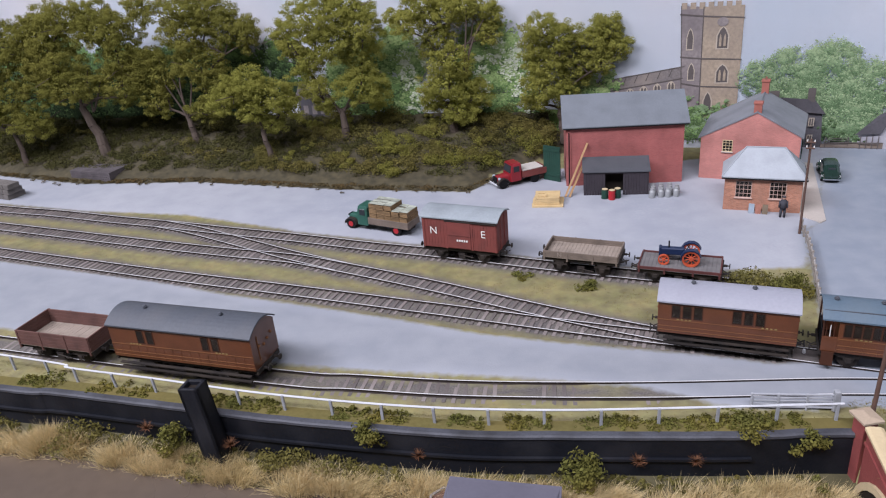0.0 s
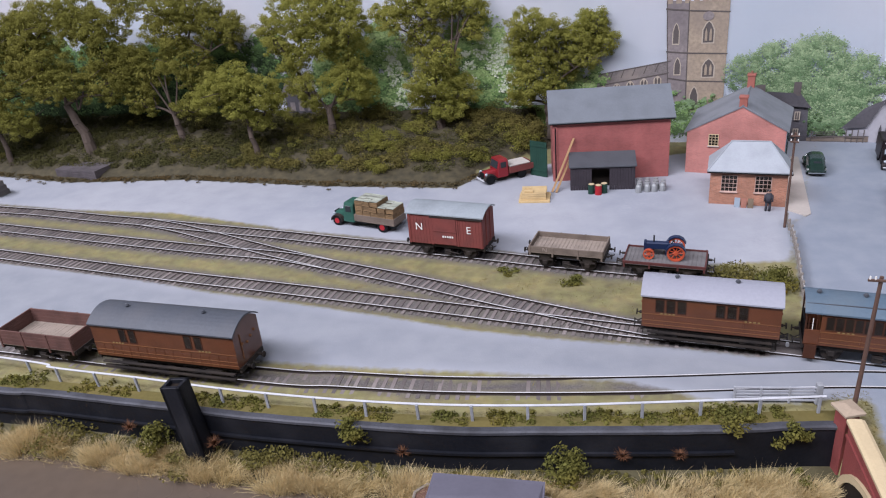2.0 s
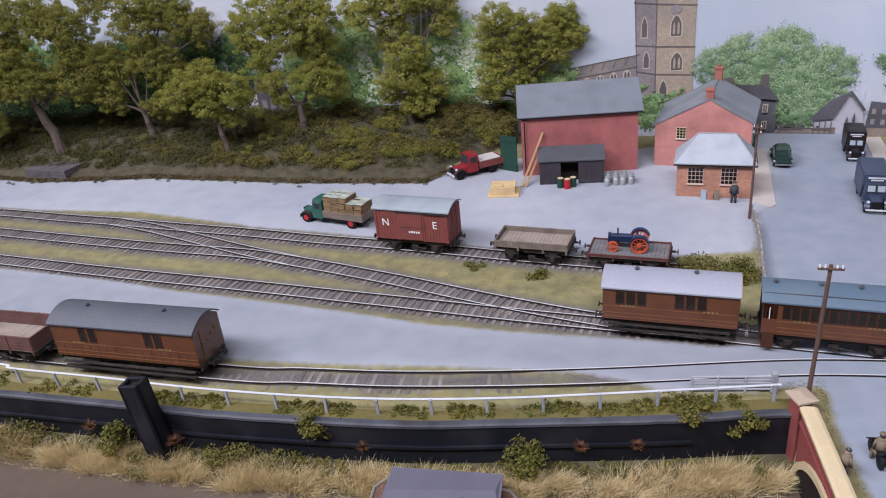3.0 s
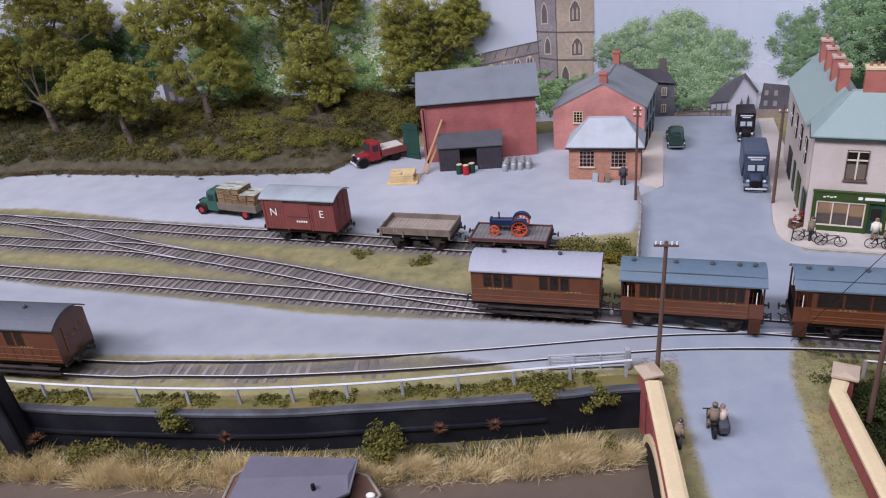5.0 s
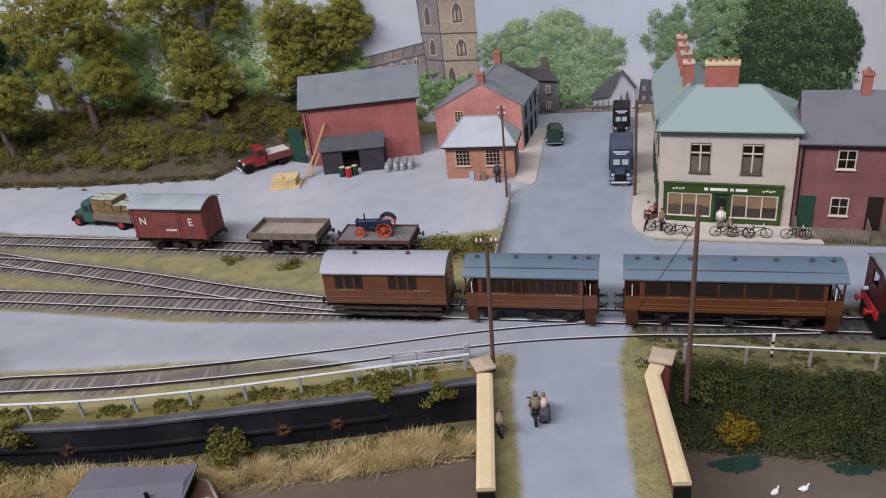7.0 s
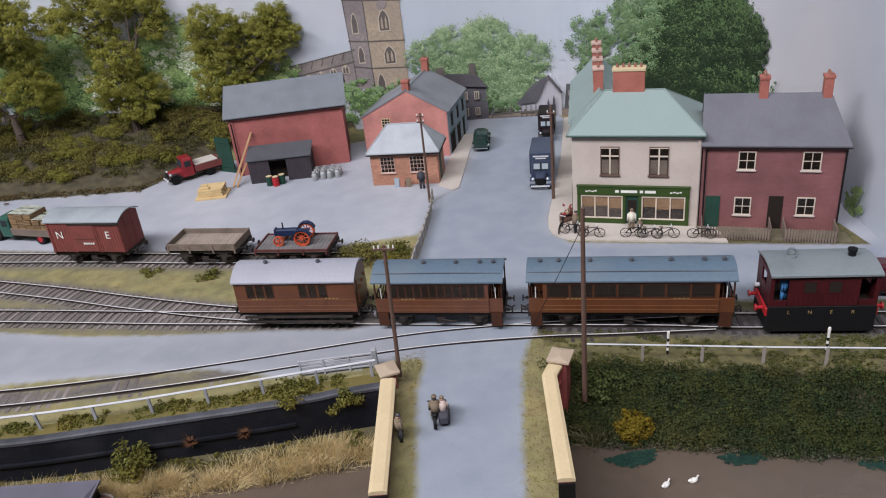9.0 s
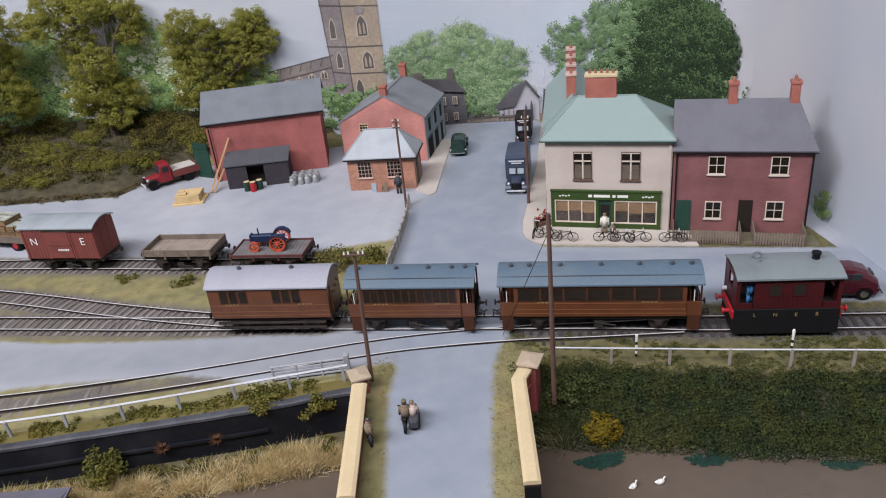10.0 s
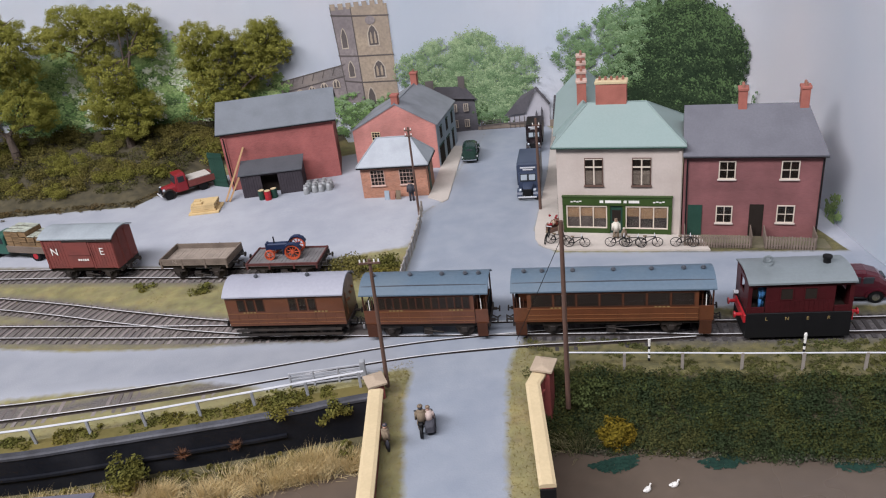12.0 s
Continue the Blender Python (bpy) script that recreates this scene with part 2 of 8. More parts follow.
def leaf_mat(name, base, amount=0.35, tint=None, glow_through=0.0):
    m = mat(name, base, 0.9, 0.3, 3, 0.35, 0, island=amount, tint=tint or (base[0] * 1.5, base[1] * 1.15, base[2] * 0.9))
    n, ln = m.node_tree.nodes, m.node_tree.links
    b = n["Principled BSDF"]
    b.inputs["Specular IOR Level"].default_value = 0.08
    if glow_through:
        t, mx = n.new("ShaderNodeBsdfTranslucent"), n.new("ShaderNodeMixShader")
        mx.inputs[0].default_value = glow_through
        ln.new(b.inputs["Base Color"].links[0].from_socket, t.inputs["Color"])
        ln.new(b.outputs[0], mx.inputs[1])
        ln.new(t.outputs[0], mx.inputs[2])
        ln.new(mx.outputs[0], n["Material Output"].inputs[0])
    return m


M_LEAF = leaf_mat("olive_foliage", (0.285, 0.283, 0.065), 0.07, (0.355, 0.338, 0.085), 0.42)
# the same olive a fifth darker; the left trees' weaker light is in it
M_LEAF_DIM = leaf_mat("dim_olive_foliage", (0.225, 0.219, 0.052), 0.07, (0.30, 0.275, 0.07), 0.42)
M_LEAF_DK = leaf_mat("deep_green_foliage", (0.058, 0.057, 0.02), 0.2, (0.08, 0.073, 0.027))
M_SCRUB = leaf_mat("scrub_foliage", (0.14, 0.125, 0.038), .2, tint=(0.20, 0.165, 0.052), glow_through=.25)
M_IVY = leaf_mat("bank_foliage", (0.026, 0.038, 0.017), .12, tint=(0.04, 0.047, 0.019))
M_BUSH = leaf_mat("bright_bush_foliage", (0.125, 0.125, 0.034), .25, glow_through=.2)
M_MOSSY = leaf_mat("yellow_green_bush", (0.125, 0.095, 0.012), .2)
M_REED = leaf_mat("dry_reed", (0.66, 0.54, 0.31), 0.2, tint=(0.52, 0.41, 0.19), glow_through=.3)
M_DRYGRASS = leaf_mat("pale_dry_grass", (0.20, 0.19, 0.10), 0.3, tint=(0.28, 0.24, 0.12))
M_FLOWER_RED = leaf_mat("red_blossom", (0.30, 0.03, 0.04), 0.3)
M_FLOWER_CREAM = leaf_mat("cream_blossom", (0.50, 0.42, 0.33), 0.3)
M_RUST = leaf_mat("rusty_dead_plant", (0.14, 0.07, 0.04), 0.3)
M_TURF = leaf_mat("short_turf", (0.215, 0.185, 0.07), 0.14, tint=(0.28, 0.22, 0.08), glow_through=.4)
M_BARK = mat("brown_bark", (0.085, 0.062, 0.048), 0.9, 0.35, 1.5, 0.3, 0.5)

# ---- the plan: lines of the tracks, edges of the hard ground (mm) ----
MAIN = smooth_line([(-900, 800), (-600, 690), (-297, 577), (-155, 527), (-64, 494), (-17, 477), (26, 461), (67, 446), (136, 422), (179, 408), (226, 391), (283, 371), (398, 331), (446, 312), (548, 279), (720, 222)])
DIAG = smooth_line([(-900, 855), (-600, 748), (-333, 649), (-241, 616), (-170, 592), (-123, 569), (-68, 540), (-18, 512), (27, 485), (69, 461), (110, 439), (160, 415)])
YARD_TRACK = smooth_line([(-900, 900), (-572, 784), (-487, 756), (-403, 724), (-330, 698), (-259, 671), (-180, 642), (-102, 611), (-47, 591), (23, 564), (88, 538), (205, 496)])
CROSS = smooth_line([(-345, 704), (-300, 681), (-260, 656), (-217, 628), (-177, 602), (-120, 568)])
SIDING = smooth_line([(-900, 620), (-600, 530), (-374, 463), (-140, 398), (-82, 387), (-15, 375), (58, 367), (130, 362), (223, 358), (275, 352), (330, 341), (370, 330), (430, 315)])
TRACKS = [MAIN, DIAG, YARD_TRACK, CROSS, SIDING]
GAUGE = 16.5

YARD = [(-1000, 1070), (-658, 926), (-505, 863), (-346, 840), (-157, 779), (-5, 742), (14, 766), (40, 800), (240, 800), (420, 830), (402, 785), (344, 676), (320, 610), (293, 586),
        (282, 545), (268, 520), (215, 522), (180, 520), (90, 553), (23, 580), (-47, 607), (-110, 632), (-183, 660), (-198, 669), (-321, 727), (-455, 761), (-586, 807), (-1000, 950)]
MIDDLE = [(-1000, 815), (-600, 672), (-287, 560), (-214, 528), (-150, 505), (-62, 471), (4, 443), (64, 424), (95, 416), (150, 402), (200, 386), (250, 392), (260, 330), (150, 345), (130, 357), (105, 369),
          (15, 387), (-55, 398), (-134, 414), (-360, 479), (-396, 491), (-700, 580), (-1000, 668)]
ROAD = [(402, 790), (415, 840), (485, 820), (483, 765), (434, 632), (381, 506), (376, 477), (384, 458), (496, 412), (580, 378), (760, 305), (760, 235), (560, 303), (450, 339), (356, 371), (340, 384),
        (330, 362), (320, 330), (310, 309), (289, 235), (262, 110), (197, 110), (214, 223), (227, 307), (240, 345), (246, 432), (272, 512), (291, 586), (320, 610), (344, 676)]
COPING = smooth_line([(-900, 560), (-600, 466), (-341, 403), (-297, 395), (-188, 368), (-124, 352), (-14, 331), (53, 325), (140, 319), (194, 318), (222, 316)])
BACK = smooth_line([(-1000, 1126), (-600, 1038), (-224, 955), (60, 893), (278, 845), (430, 811), (530, 765), (600, 690), (630, 600), (626, 500), (606, 410), (594, 340), (588, 250), (584, 60)], 12)


def dist_line(px, py, line):
    best = np.full(px.shape, 1e9)
    for a, b in zip(line, line[1:]):
        dx, dy = b[0] - a[0], b[1] - a[1]
        t = np.clip(((px - a[0]) * dx + (py - a[1]) * dy) / (dx * dx + dy * dy + 1e-9), 0, 1)
        best = np.minimum(best, np.hypot(px - a[0] - t * dx, py - a[1] - t * dy))
    return best


def inside(px, py, poly):
    """Signed distance to the outline, positive inside."""
    odd = np.zeros(px.shape, bool)
    for a, b in zip(poly, poly[1:] + poly[:1]):
        if a[1] != b[1]:
            hit = ((a[1] > py) != (b[1] > py)) & (px < (b[0] - a[0]) * (py - a[1]) / (b[1] - a[1]) + a[0])
            odd ^= hit
    d = dist_line(px, py, poly + poly[:1])
    return np.where(odd, d, -d)


def at_x(line, x):
    xs, ys = [p[0] for p in line], [p[1] for p in line]
    return np.interp(x, xs, ys)


BANK_FOOT = [(-1000, 1058), (-658, 930), (-505, 868), (-346, 846), (-157, 785), (-5, 750), (30, 790), (90, 835), (240, 842), (420, 840)]
BANK_RIGHT = [(305, 318), (340, 303), (362, 297), (438, 266), (498, 245), (600, 208), (760, 150)]
WATER_Z = -34.0


def land(px, py):
    """Hard ground mask (signed distance), and the height."""
    hard = np.maximum(np.maximum(inside(px, py, YARD), inside(px, py, MIDDLE)), inside(px, py, ROAD))
    hard = hard - 8 * np.clip((350 - py) / 20, 0, 1) * ((px > 205) & (px < 330))
    hard = np.where((px > 588) & (py > 330), 40.0, hard)
    z = np.where(hard > 0, 0.0, -0.9 * np.clip(-hard / 4, 0, 1))
    foot = at_x(BANK_FOOT, px)
    back = np.interp(px, [p[0] for p in BACK[:75]], [p[1] for p in BACK[:75]])
    rise = np.clip((py - foot) / np.maximum(back - foot, 30), 0, 1.2)
    z = np.where((px < 100) & (rise > 0), 46 * rise ** 0.9, z)
    z = np.where((px >= 100) & (px < 240) & (rise > 0), 22 * rise, z)
    edge = at_x(BANK_RIGHT, px)
    drop = np.clip((edge - py) / 42, 0, 1.3)
    z = np.where((px > 305) & (drop > 0), -38 * drop ** 1.1, z)
    cope = at_x(COPING, px)
    z = np.where((px <= 305) & (py < np.where(px > 217, 306, cope + 3)), -42, z)
    z = np.where((px > 217) & (px < 322) & (py >= 306) & (py < 345), -0.25, z)
    return hard, z


def noise2(px, py, size, seed=0.0):
    return np.array([noise.noise((x / size, y / size, seed)) for x, y in zip(px.ravel(), py.ravel())]).reshape(px.shape)


STEP = 4.0
gx, gy = np.meshgrid(np.arange(-900, 701, STEP), np.arange(110, 1101, STEP))
hard, gz = land(gx, gy)
lump = noise2(gx, gy, 22) + 0.5 * noise2(gx, gy, 9, 3.0)
gz = gz + np.where(hard < -3, 0.5 * lump, 0.06 * lump) * np.where(gz > 3, 5, 1)
ball_d = np.min([dist_line(gx, gy, t) for t in TRACKS[:4]] + [dist_line(gx, gy, SIDING) + 9 + 10 * noise2(gx, gy, 60, 7.0)], axis=0)
rows_n, cols_n = gx.shape
me = bpy.data.meshes.new("ground")
idx = np.arange(rows_n * cols_n).reshape(rows_n, cols_n)
quads = np.stack([idx[:-1, :-1], idx[:-1, 1:], idx[1:, 1:], idx[1:, :-1]], -1).reshape(-1, 4)
me.from_pydata((np.stack([gx, gy, gz], -1).reshape(-1, 3) * MM).tolist(), [], quads.tolist())
road_d = inside(gx, gy, ROAD)
for nm, arr in (("hard", hard), ("ballast", ball_d), ("road", road_d), ("middle", inside(gx, gy, MIDDLE))):
    me.attributes.new(nm, "FLOAT", "POINT").data.foreach_set("value", np.clip(arr, -60, 60).astype(np.float32).ravel())
# right front mask: the light's falloff there is put into the ground colour
me.attributes.new("falloff_dark", "FLOAT", "POINT").data.foreach_set("value", ((gx > 322) & (gy < 430)).astype(np.float32).ravel())
me.attributes.new("bank", "FLOAT", "POINT").data.foreach_set("value", np.where(((gx > 300) & (gy < np.interp(gx, [p[0] for p in BANK_RIGHT], [p[1] for p in BANK_RIGHT]) - 3)) | (gz > 3) | ((gx < 20) & (gy > at_x(BANK_FOOT, gx) - 7)), 1.0, 0.0).astype(np.float32).ravel())
me.polygons.foreach_set("use_smooth", [True] * len(me.polygons))


def ground_mat():
    """Plaster hardstanding that frays into turf, with ash ballast round the tracks."""
    m = bpy.data.materials.new("layout_ground")
    m.use_nodes = True
    n, ln = m.node_tree.nodes, m.node_tree.links
    b = n["Principled BSDF"]
    b.inputs["Roughness"].default_value = 0.9
    tc = n.new("ShaderNodeTexCoord")

    def nz(mm, detail=4):
        t = n.new("ShaderNodeTexNoise")
        t.inputs["Scale"].default_value, t.inputs["Detail"].default_value = 1000 / mm, detail
        ln.new(tc.outputs["Object"], t.inputs["Vector"])
        return t.outputs["Fac"]

    def ramp(fac, stops):
        r = n.new("ShaderNodeValToRGB")
        e = r.color_ramp.elements
        while len(e) < len(stops):
            e.new(0.5)
        for k, (p, c) in zip(e, stops):
            k.position, k.color = p, (*c, 1)
        ln.new(fac, r.inputs[0])
        return r.outputs[0]

    def edge(attr, lo, hi, wobble, mm):
        a = n.new("ShaderNodeAttribute")
        a.attribute_name = attr
        s = n.new("ShaderNodeMath")
        s.operation = "MULTIPLY_ADD"
        s.inputs[1].default_value = wobble
        ln.new(nz(mm), s.inputs[0])
        ln.new(a.outputs["Fac"], s.inputs[2])
        r = n.new("ShaderNodeMapRange")
        r.inputs[1].default_value, r.inputs[2].default_value = lo + wobble / 2, hi + wobble / 2
        ln.new(s.outputs[0], r.inputs[0])
        return r.outputs[0]

    def mix(fac, a, c):
        x = n.new("ShaderNodeMix")
        x.data_type = "RGBA"
        ln.new(fac, x.inputs[0])
        ln.new(a, x.inputs[6])
        ln.new(c, x.inputs[7])
        return x.outputs[2]

    grey = mix(nz(120, 3), ramp(nz(60, 2), [(0.25, (0.25, 0.266, 0.312)), (0.75, (0.315, 0.326, 0.366))]), ramp(nz(230, 2), [(0.40, (0.25, 0.272, 0.32)), (0.60, (0.44, 0.44, 0.46))]))
    grey = mix(nz(3.0), grey, ramp(nz(25), [(0.3, (0.27, 0.283, 0.322)), (0.7, (0.36, 0.37, 0.405))]))
    falloff_dark = ramp(nz(2), [(0.3, (0.03, 0.028, 0.03)), (0.7, (0.11, 0.10, 0.10))])
    turf = mix(nz(3), mix(nz(70, 2), ramp(nz(26), [(0.3, (0.10, 0.092, 0.036)), (0.5, (0.20, 0.18, 0.075)), (0.68, (0.31, 0.235, 0.085))]), ramp(nz(16), [(0.34, (0.13, 0.125, 0.04)), (0.6, (0.24, 0.20, 0.10)), (0.72, (0.27, 0.20, 0.06))])), ramp(nz(9), [(0.3, (0.128, 0.104, 0.064)), (0.7, (0.248, 0.24, 0.104))]))
    ash = mix(nz(1.6), ramp(nz(1.1), [(0.3, (0.04, 0.034, 0.034)), (0.7, (0.165, 0.145, 0.138))]), ramp(nz(30), [(0.35, (0.085, 0.077, 0.077)), (0.7, (0.17, 0.155, 0.12))]))
    # ash and turf are painted darker right of the crossing for weaker light
    ash = mix(edge("falloff_dark", 0.2, 0.8, 0.4, 18), ash, falloff_dark)
    turf = mix(edge("falloff_dark", 0.2, 0.8, 0.4, 18), turf, ramp(nz(7), [(0.3, (0.055, 0.053, 0.024)), (0.7, (0.145, 0.125, 0.05))]))
    col = mix(edge("ballast", 22, 11, 9, 14), turf, ash)
    plain = mix(nz(2.0), ramp(nz(60), [(0.3, (0.212, 0.226, 0.258)), (0.7, (0.262, 0.274, 0.302))]), ramp(nz(20), [(0.35, (0.216, 0.229, 0.258)), (0.65, (0.272, 0.283, 0.308))]))
    grey = mix(edge("middle", -12, 12, 26, 40), grey, plain)
    blue = mix(nz(2.0), ramp(nz(60), [(0.3, (0.195, 0.222, 0.274)), (0.7, (0.246, 0.272, 0.314))]), ramp(nz(20), [(0.35, (0.2, 0.226, 0.27)), (0.65, (0.26, 0.283, 0.322))]))
    grey = mix(edge("road", -12, 12, 26, 40), grey, blue)
    col = mix(edge("hard", -2.5, 2.5, 6, 6), col, grey)
    soil = ramp(nz(8), [(0.3, (0.035, 0.03, 0.016)), (0.7, (0.078, 0.064, 0.033))])
    col = mix(edge("bank", 0.2, 0.8, 0.3, 10), col, soil)
    ln.new(col, b.inputs["Base Color"])
    bp = n.new("ShaderNodeBump")
    bp.inputs["Strength"].default_value, bp.inputs["Distance"].default_value = 0.35, 0.0005
    ln.new(nz(1.3), bp.inputs["Height"])
    ln.new(bp.outputs["Normal"], b.inputs["Normal"])
    return m


me.materials.append(ground_mat())
tagged(new("ground", me), "grey plaster yard and road fraying into turf and ballast", "ground", kind="structure")

# water
bm = bmesh.new()
box(bm, -900, 100, WATER_Z - 10, 700, 480, WATER_Z)


def water_mat():
    m = mat("muddy_canal_water", (0.108, 0.082, 0.062), 0.25, 0.15, 9, 0.3, 0.0, tint=(0.085, 0.068, 0.058))
    n, ln = m.node_tree.nodes, m.node_tree.links
    t = n.new("ShaderNodeTexNoise")
    t.inputs["Scale"].default_value, t.inputs["Detail"].default_value = 60, 2
    bp = n.new("ShaderNodeBump")
    bp.inputs["Strength"].default_value, bp.inputs["Distance"].default_value = 0.06, 0.002
    ln.new(t.outputs["Fac"], bp.inputs["Height"])
    ln.new(bp.outputs["Normal"], n["Principled BSDF"].inputs["Normal"])
    return m


M_WATER = water_mat()
solo("water", bm, M_WATER, "still brown canal water cast in resin", "water", kind="structure")

# ---- backdrop ----
bm = bmesh.new()
lo = [bm.verts.new((p[0], p[1], -60)) for p in BACK]
hi = [bm.verts.new((p[0], p[1], 420)) for p in BACK]
for k in range(len(BACK) - 1):
    bm.faces.new((lo[k], hi[k], hi[k + 1], lo[k + 1]))
g = bmesh.ops.solidify(bm, geom=bm.faces[:], thickness=-4)


def sky_board_mat():
    m = mat("painted_sky_board", (0.60, 0.61, 0.70), 0.85, 0.02, 8, 0.0, 0.0)
    n, ln = m.node_tree.nodes, m.node_tree.links
    b = n["Principled BSDF"]
    t = n.new("ShaderNodeTexNoise")
    t.inputs["Scale"].default_value, t.inputs["Detail"].default_value = 4, 3
    r = n.new("ShaderNodeValToRGB")
    e = r.color_ramp.elements
    e[0].position, e[0].color = 0.35, (0.90, 0.88, 0.92, 1)
    e[1].position, e[1].color = 0.68, (0.74, 0.82, 0.92, 1)
    ln.new(n.new("ShaderNodeTexCoord").outputs["Object"], t.inputs["Vector"])
    ln.new(t.outputs["Fac"], r.inputs[0])
    ln.new(r.outputs[0], b.inputs["Base Color"])
    return m


backdrop = solo("backdrop", bm, sky_board_mat(), "curved backscene board painted with a pale cloudy sky", "backdrop", kind="structure")
B_S = [0.0]
for a, b in zip(BACK, BACK[1:]):
    B_S.append(B_S[-1] + (b - a).length)


def on_back(s, z, off=1.0):
    """A point off mm in front of the backdrop, s mm along it."""
    k = max(0, min(len(BACK) - 2, int(np.searchsorted(B_S, s)) - 1))
    a, b = BACK[k], BACK[k + 1]
    d = (b - a).normalized()
    p = a + (b - a) * ((s - B_S[k]) / (B_S[k + 1] - B_S[k]))
    return (p[0] + d.y * off, p[1] - d.x * off, z)


def on_back_all(s, z, off):
    """The same for whole arrays."""
    bs, xy = np.array(B_S), np.array([(p[0], p[1]) for p in BACK])
    k = np.clip(np.searchsorted(bs, s) - 1, 0, len(bs) - 2)
    d = (xy[k + 1] - xy[k]) / (bs[k + 1] - bs[k])[..., None]
    p = xy[k] + d * (s - bs[k])[..., None]
    return np.stack([p[..., 0] + d[..., 1] * off, p[..., 1] - d[..., 0] * off, z], -1)


def painted(bm, poly, off=1.0, mat=0):
    """A flat painted shape on the backdrop: outline (s, z)."""
    f = bm.faces.new([bm.verts.new(on_back(s, z, off)) for s, z in poly])
    f.material_index = mat


# ---- foliage ----
def leaves(verts, faces, centre, radius, count, size, r, flat=1.0, hollow=0.0, ruffle=.38):
    """Small folded leaf flakes scattered through a clump, facing outwards."""
    g = np.random.default_rng(r.getrandbits(32))
    d = g.normal(size=(count, 3))
    d /= np.linalg.norm(d, axis=1, keepdims=True)
    d *= (hollow ** 3 + (1 - hollow ** 3) * g.random((count, 1))) ** (1 / 3)
    p = np.array(centre) + d * np.array((radius, radius, radius * flat))
    n = d + g.normal(size=(count, 3)) * ruffle + np.array((0, 0, .15))
    n /= np.linalg.norm(n, axis=1, keepdims=True)
    a = np.cross(n, g.normal(size=(count, 3)))
    a /= np.linalg.norm(a, axis=1, keepdims=True)
    b = np.cross(n, a) * size * g.uniform(.5, 1.0, (count, 1))
    a = a * size * g.uniform(.6, 1.3, (count, 1))
    k = len(verts)
    verts.extend(np.stack([p - a, p + b * .7, p + a, p - b * .7 + n * size * .25], 1).reshape(-1, 3).tolist())
    faces.extend((np.arange(count)[:, None] * 4 + np.arange(4) + k).tolist())


def raw(name, verts, faces, material, parent=None):
    me = bpy.data.meshes.new(name)
    me.from_pydata((np.array(verts) * MM).tolist(), [], faces)
    for m in (material if isinstance(material, tuple) else (material,)):
        me.materials.append(m)
    ob = new(name, me)
    ob.parent = parent
    return ob


def limb(bm, a, b, ra, rb, sag, r, steps=4):
    """A bent wire limb that tapers from a to b."""
    d = b - a
    side = Vector((r.gauss(0, 1), r.gauss(0, 1), 0)) * d.length * .05
    p, pr = a, ra
    for k in range(1, steps + 1):
        f = k / steps
        q = a + d * f + (side + Vector((0, 0, sag))) * math.sin(math.pi * f)
        qr = ra + (rb - ra) * f
        rod(bm, p, q, pr, 6, qr)
        p, pr = q, qr
    return a.lerp(b, .55) + (side + Vector((0, 0, sag))) * .99


def tree(x, y, z, lobes, seed, label, girth=5.0, fork=42.0, lean=0.0, material=None, bare=()):
    """A twisted wire armature with clumps of flock. lobes: (across, up, half width, half height) of each clump; bare: leafless limbs."""
    r = random.Random(seed)
    root = thing("model_tree", x, y, z, 0, label, "tree", "model trees along the bank")
    bm = bmesh.new()
    p, rad = Vector((0, 0, -6)), girth * 1.25
    for k in range(5):
        q = Vector((lean * ((k + 1) / 5) ** 1.3 + r.gauss(0, .8), r.gauss(0, .8), fork * (k + 1) / 5))
        rod(bm, p, q, rad, 9, rad * .9 if k else girth)
        p, rad = q, (rad * .9 if k else girth)
    forks = [p, p + Vector((r.gauss(0, 1.5), 0, -fork * .2))]
    verts, faces, knots = [], [], list(forks)
    for k, (dx, dz, rx, rz) in enumerate(sorted(lobes, key=lambda c: c[1])):
        rx, rz = rx * 1.08, rz * 1.12
        c = Vector((dx, r.uniform(-.22, .22) * min(rx * 2, 50), dz))
        s = min(knots, key=lambda n: (n - c).length + max(0, n.z - c.z) * 2)
        ra = girth * .42 if s in forks else girth * .25
        knots.append(limb(bm, s, c - Vector((0, 0, rz * .5)), ra, .8, (c - s).length * .10, r))
        for _ in range(4):
            e = c + Vector((r.gauss(0, rx * .55), r.gauss(0, rx * .4), r.gauss(0, rz * .55)))
            limb(bm, c - Vector((0, 0, rz * .5)), e, .7, .3, 2, r, 2)
        leaves(verts, faces, c, rx * .75, int(rx * rz * .8), 1.8, r, rz / rx)
        for _ in range(int(12 + rx * rz * .105)):
            d = Vector((r.gauss(0, 1), r.gauss(0, .9), r.gauss(.12, 1))).normalized() * r.uniform(.55, 1.08)
            pr = r.uniform(3.2, 7.2)
            leaves(verts, faces, (c.x + d.x * rx, c.y + d.y * rx * .8, c.z + d.z * rz), pr, int(34 + pr * pr * 2.4), .95, r, .72, .3, .2)
    for x0, z0, x1, z1 in bare:
        limb(bm, Vector((x0, -2, z0)), Vector((x1, -4, z1)), 1.5, .8, (z1 - z0) * .08, r, 5)
    part("trunk", bm, M_BARK, root)
    raw("crown", verts, faces, material or M_LEAF, root)
    return root


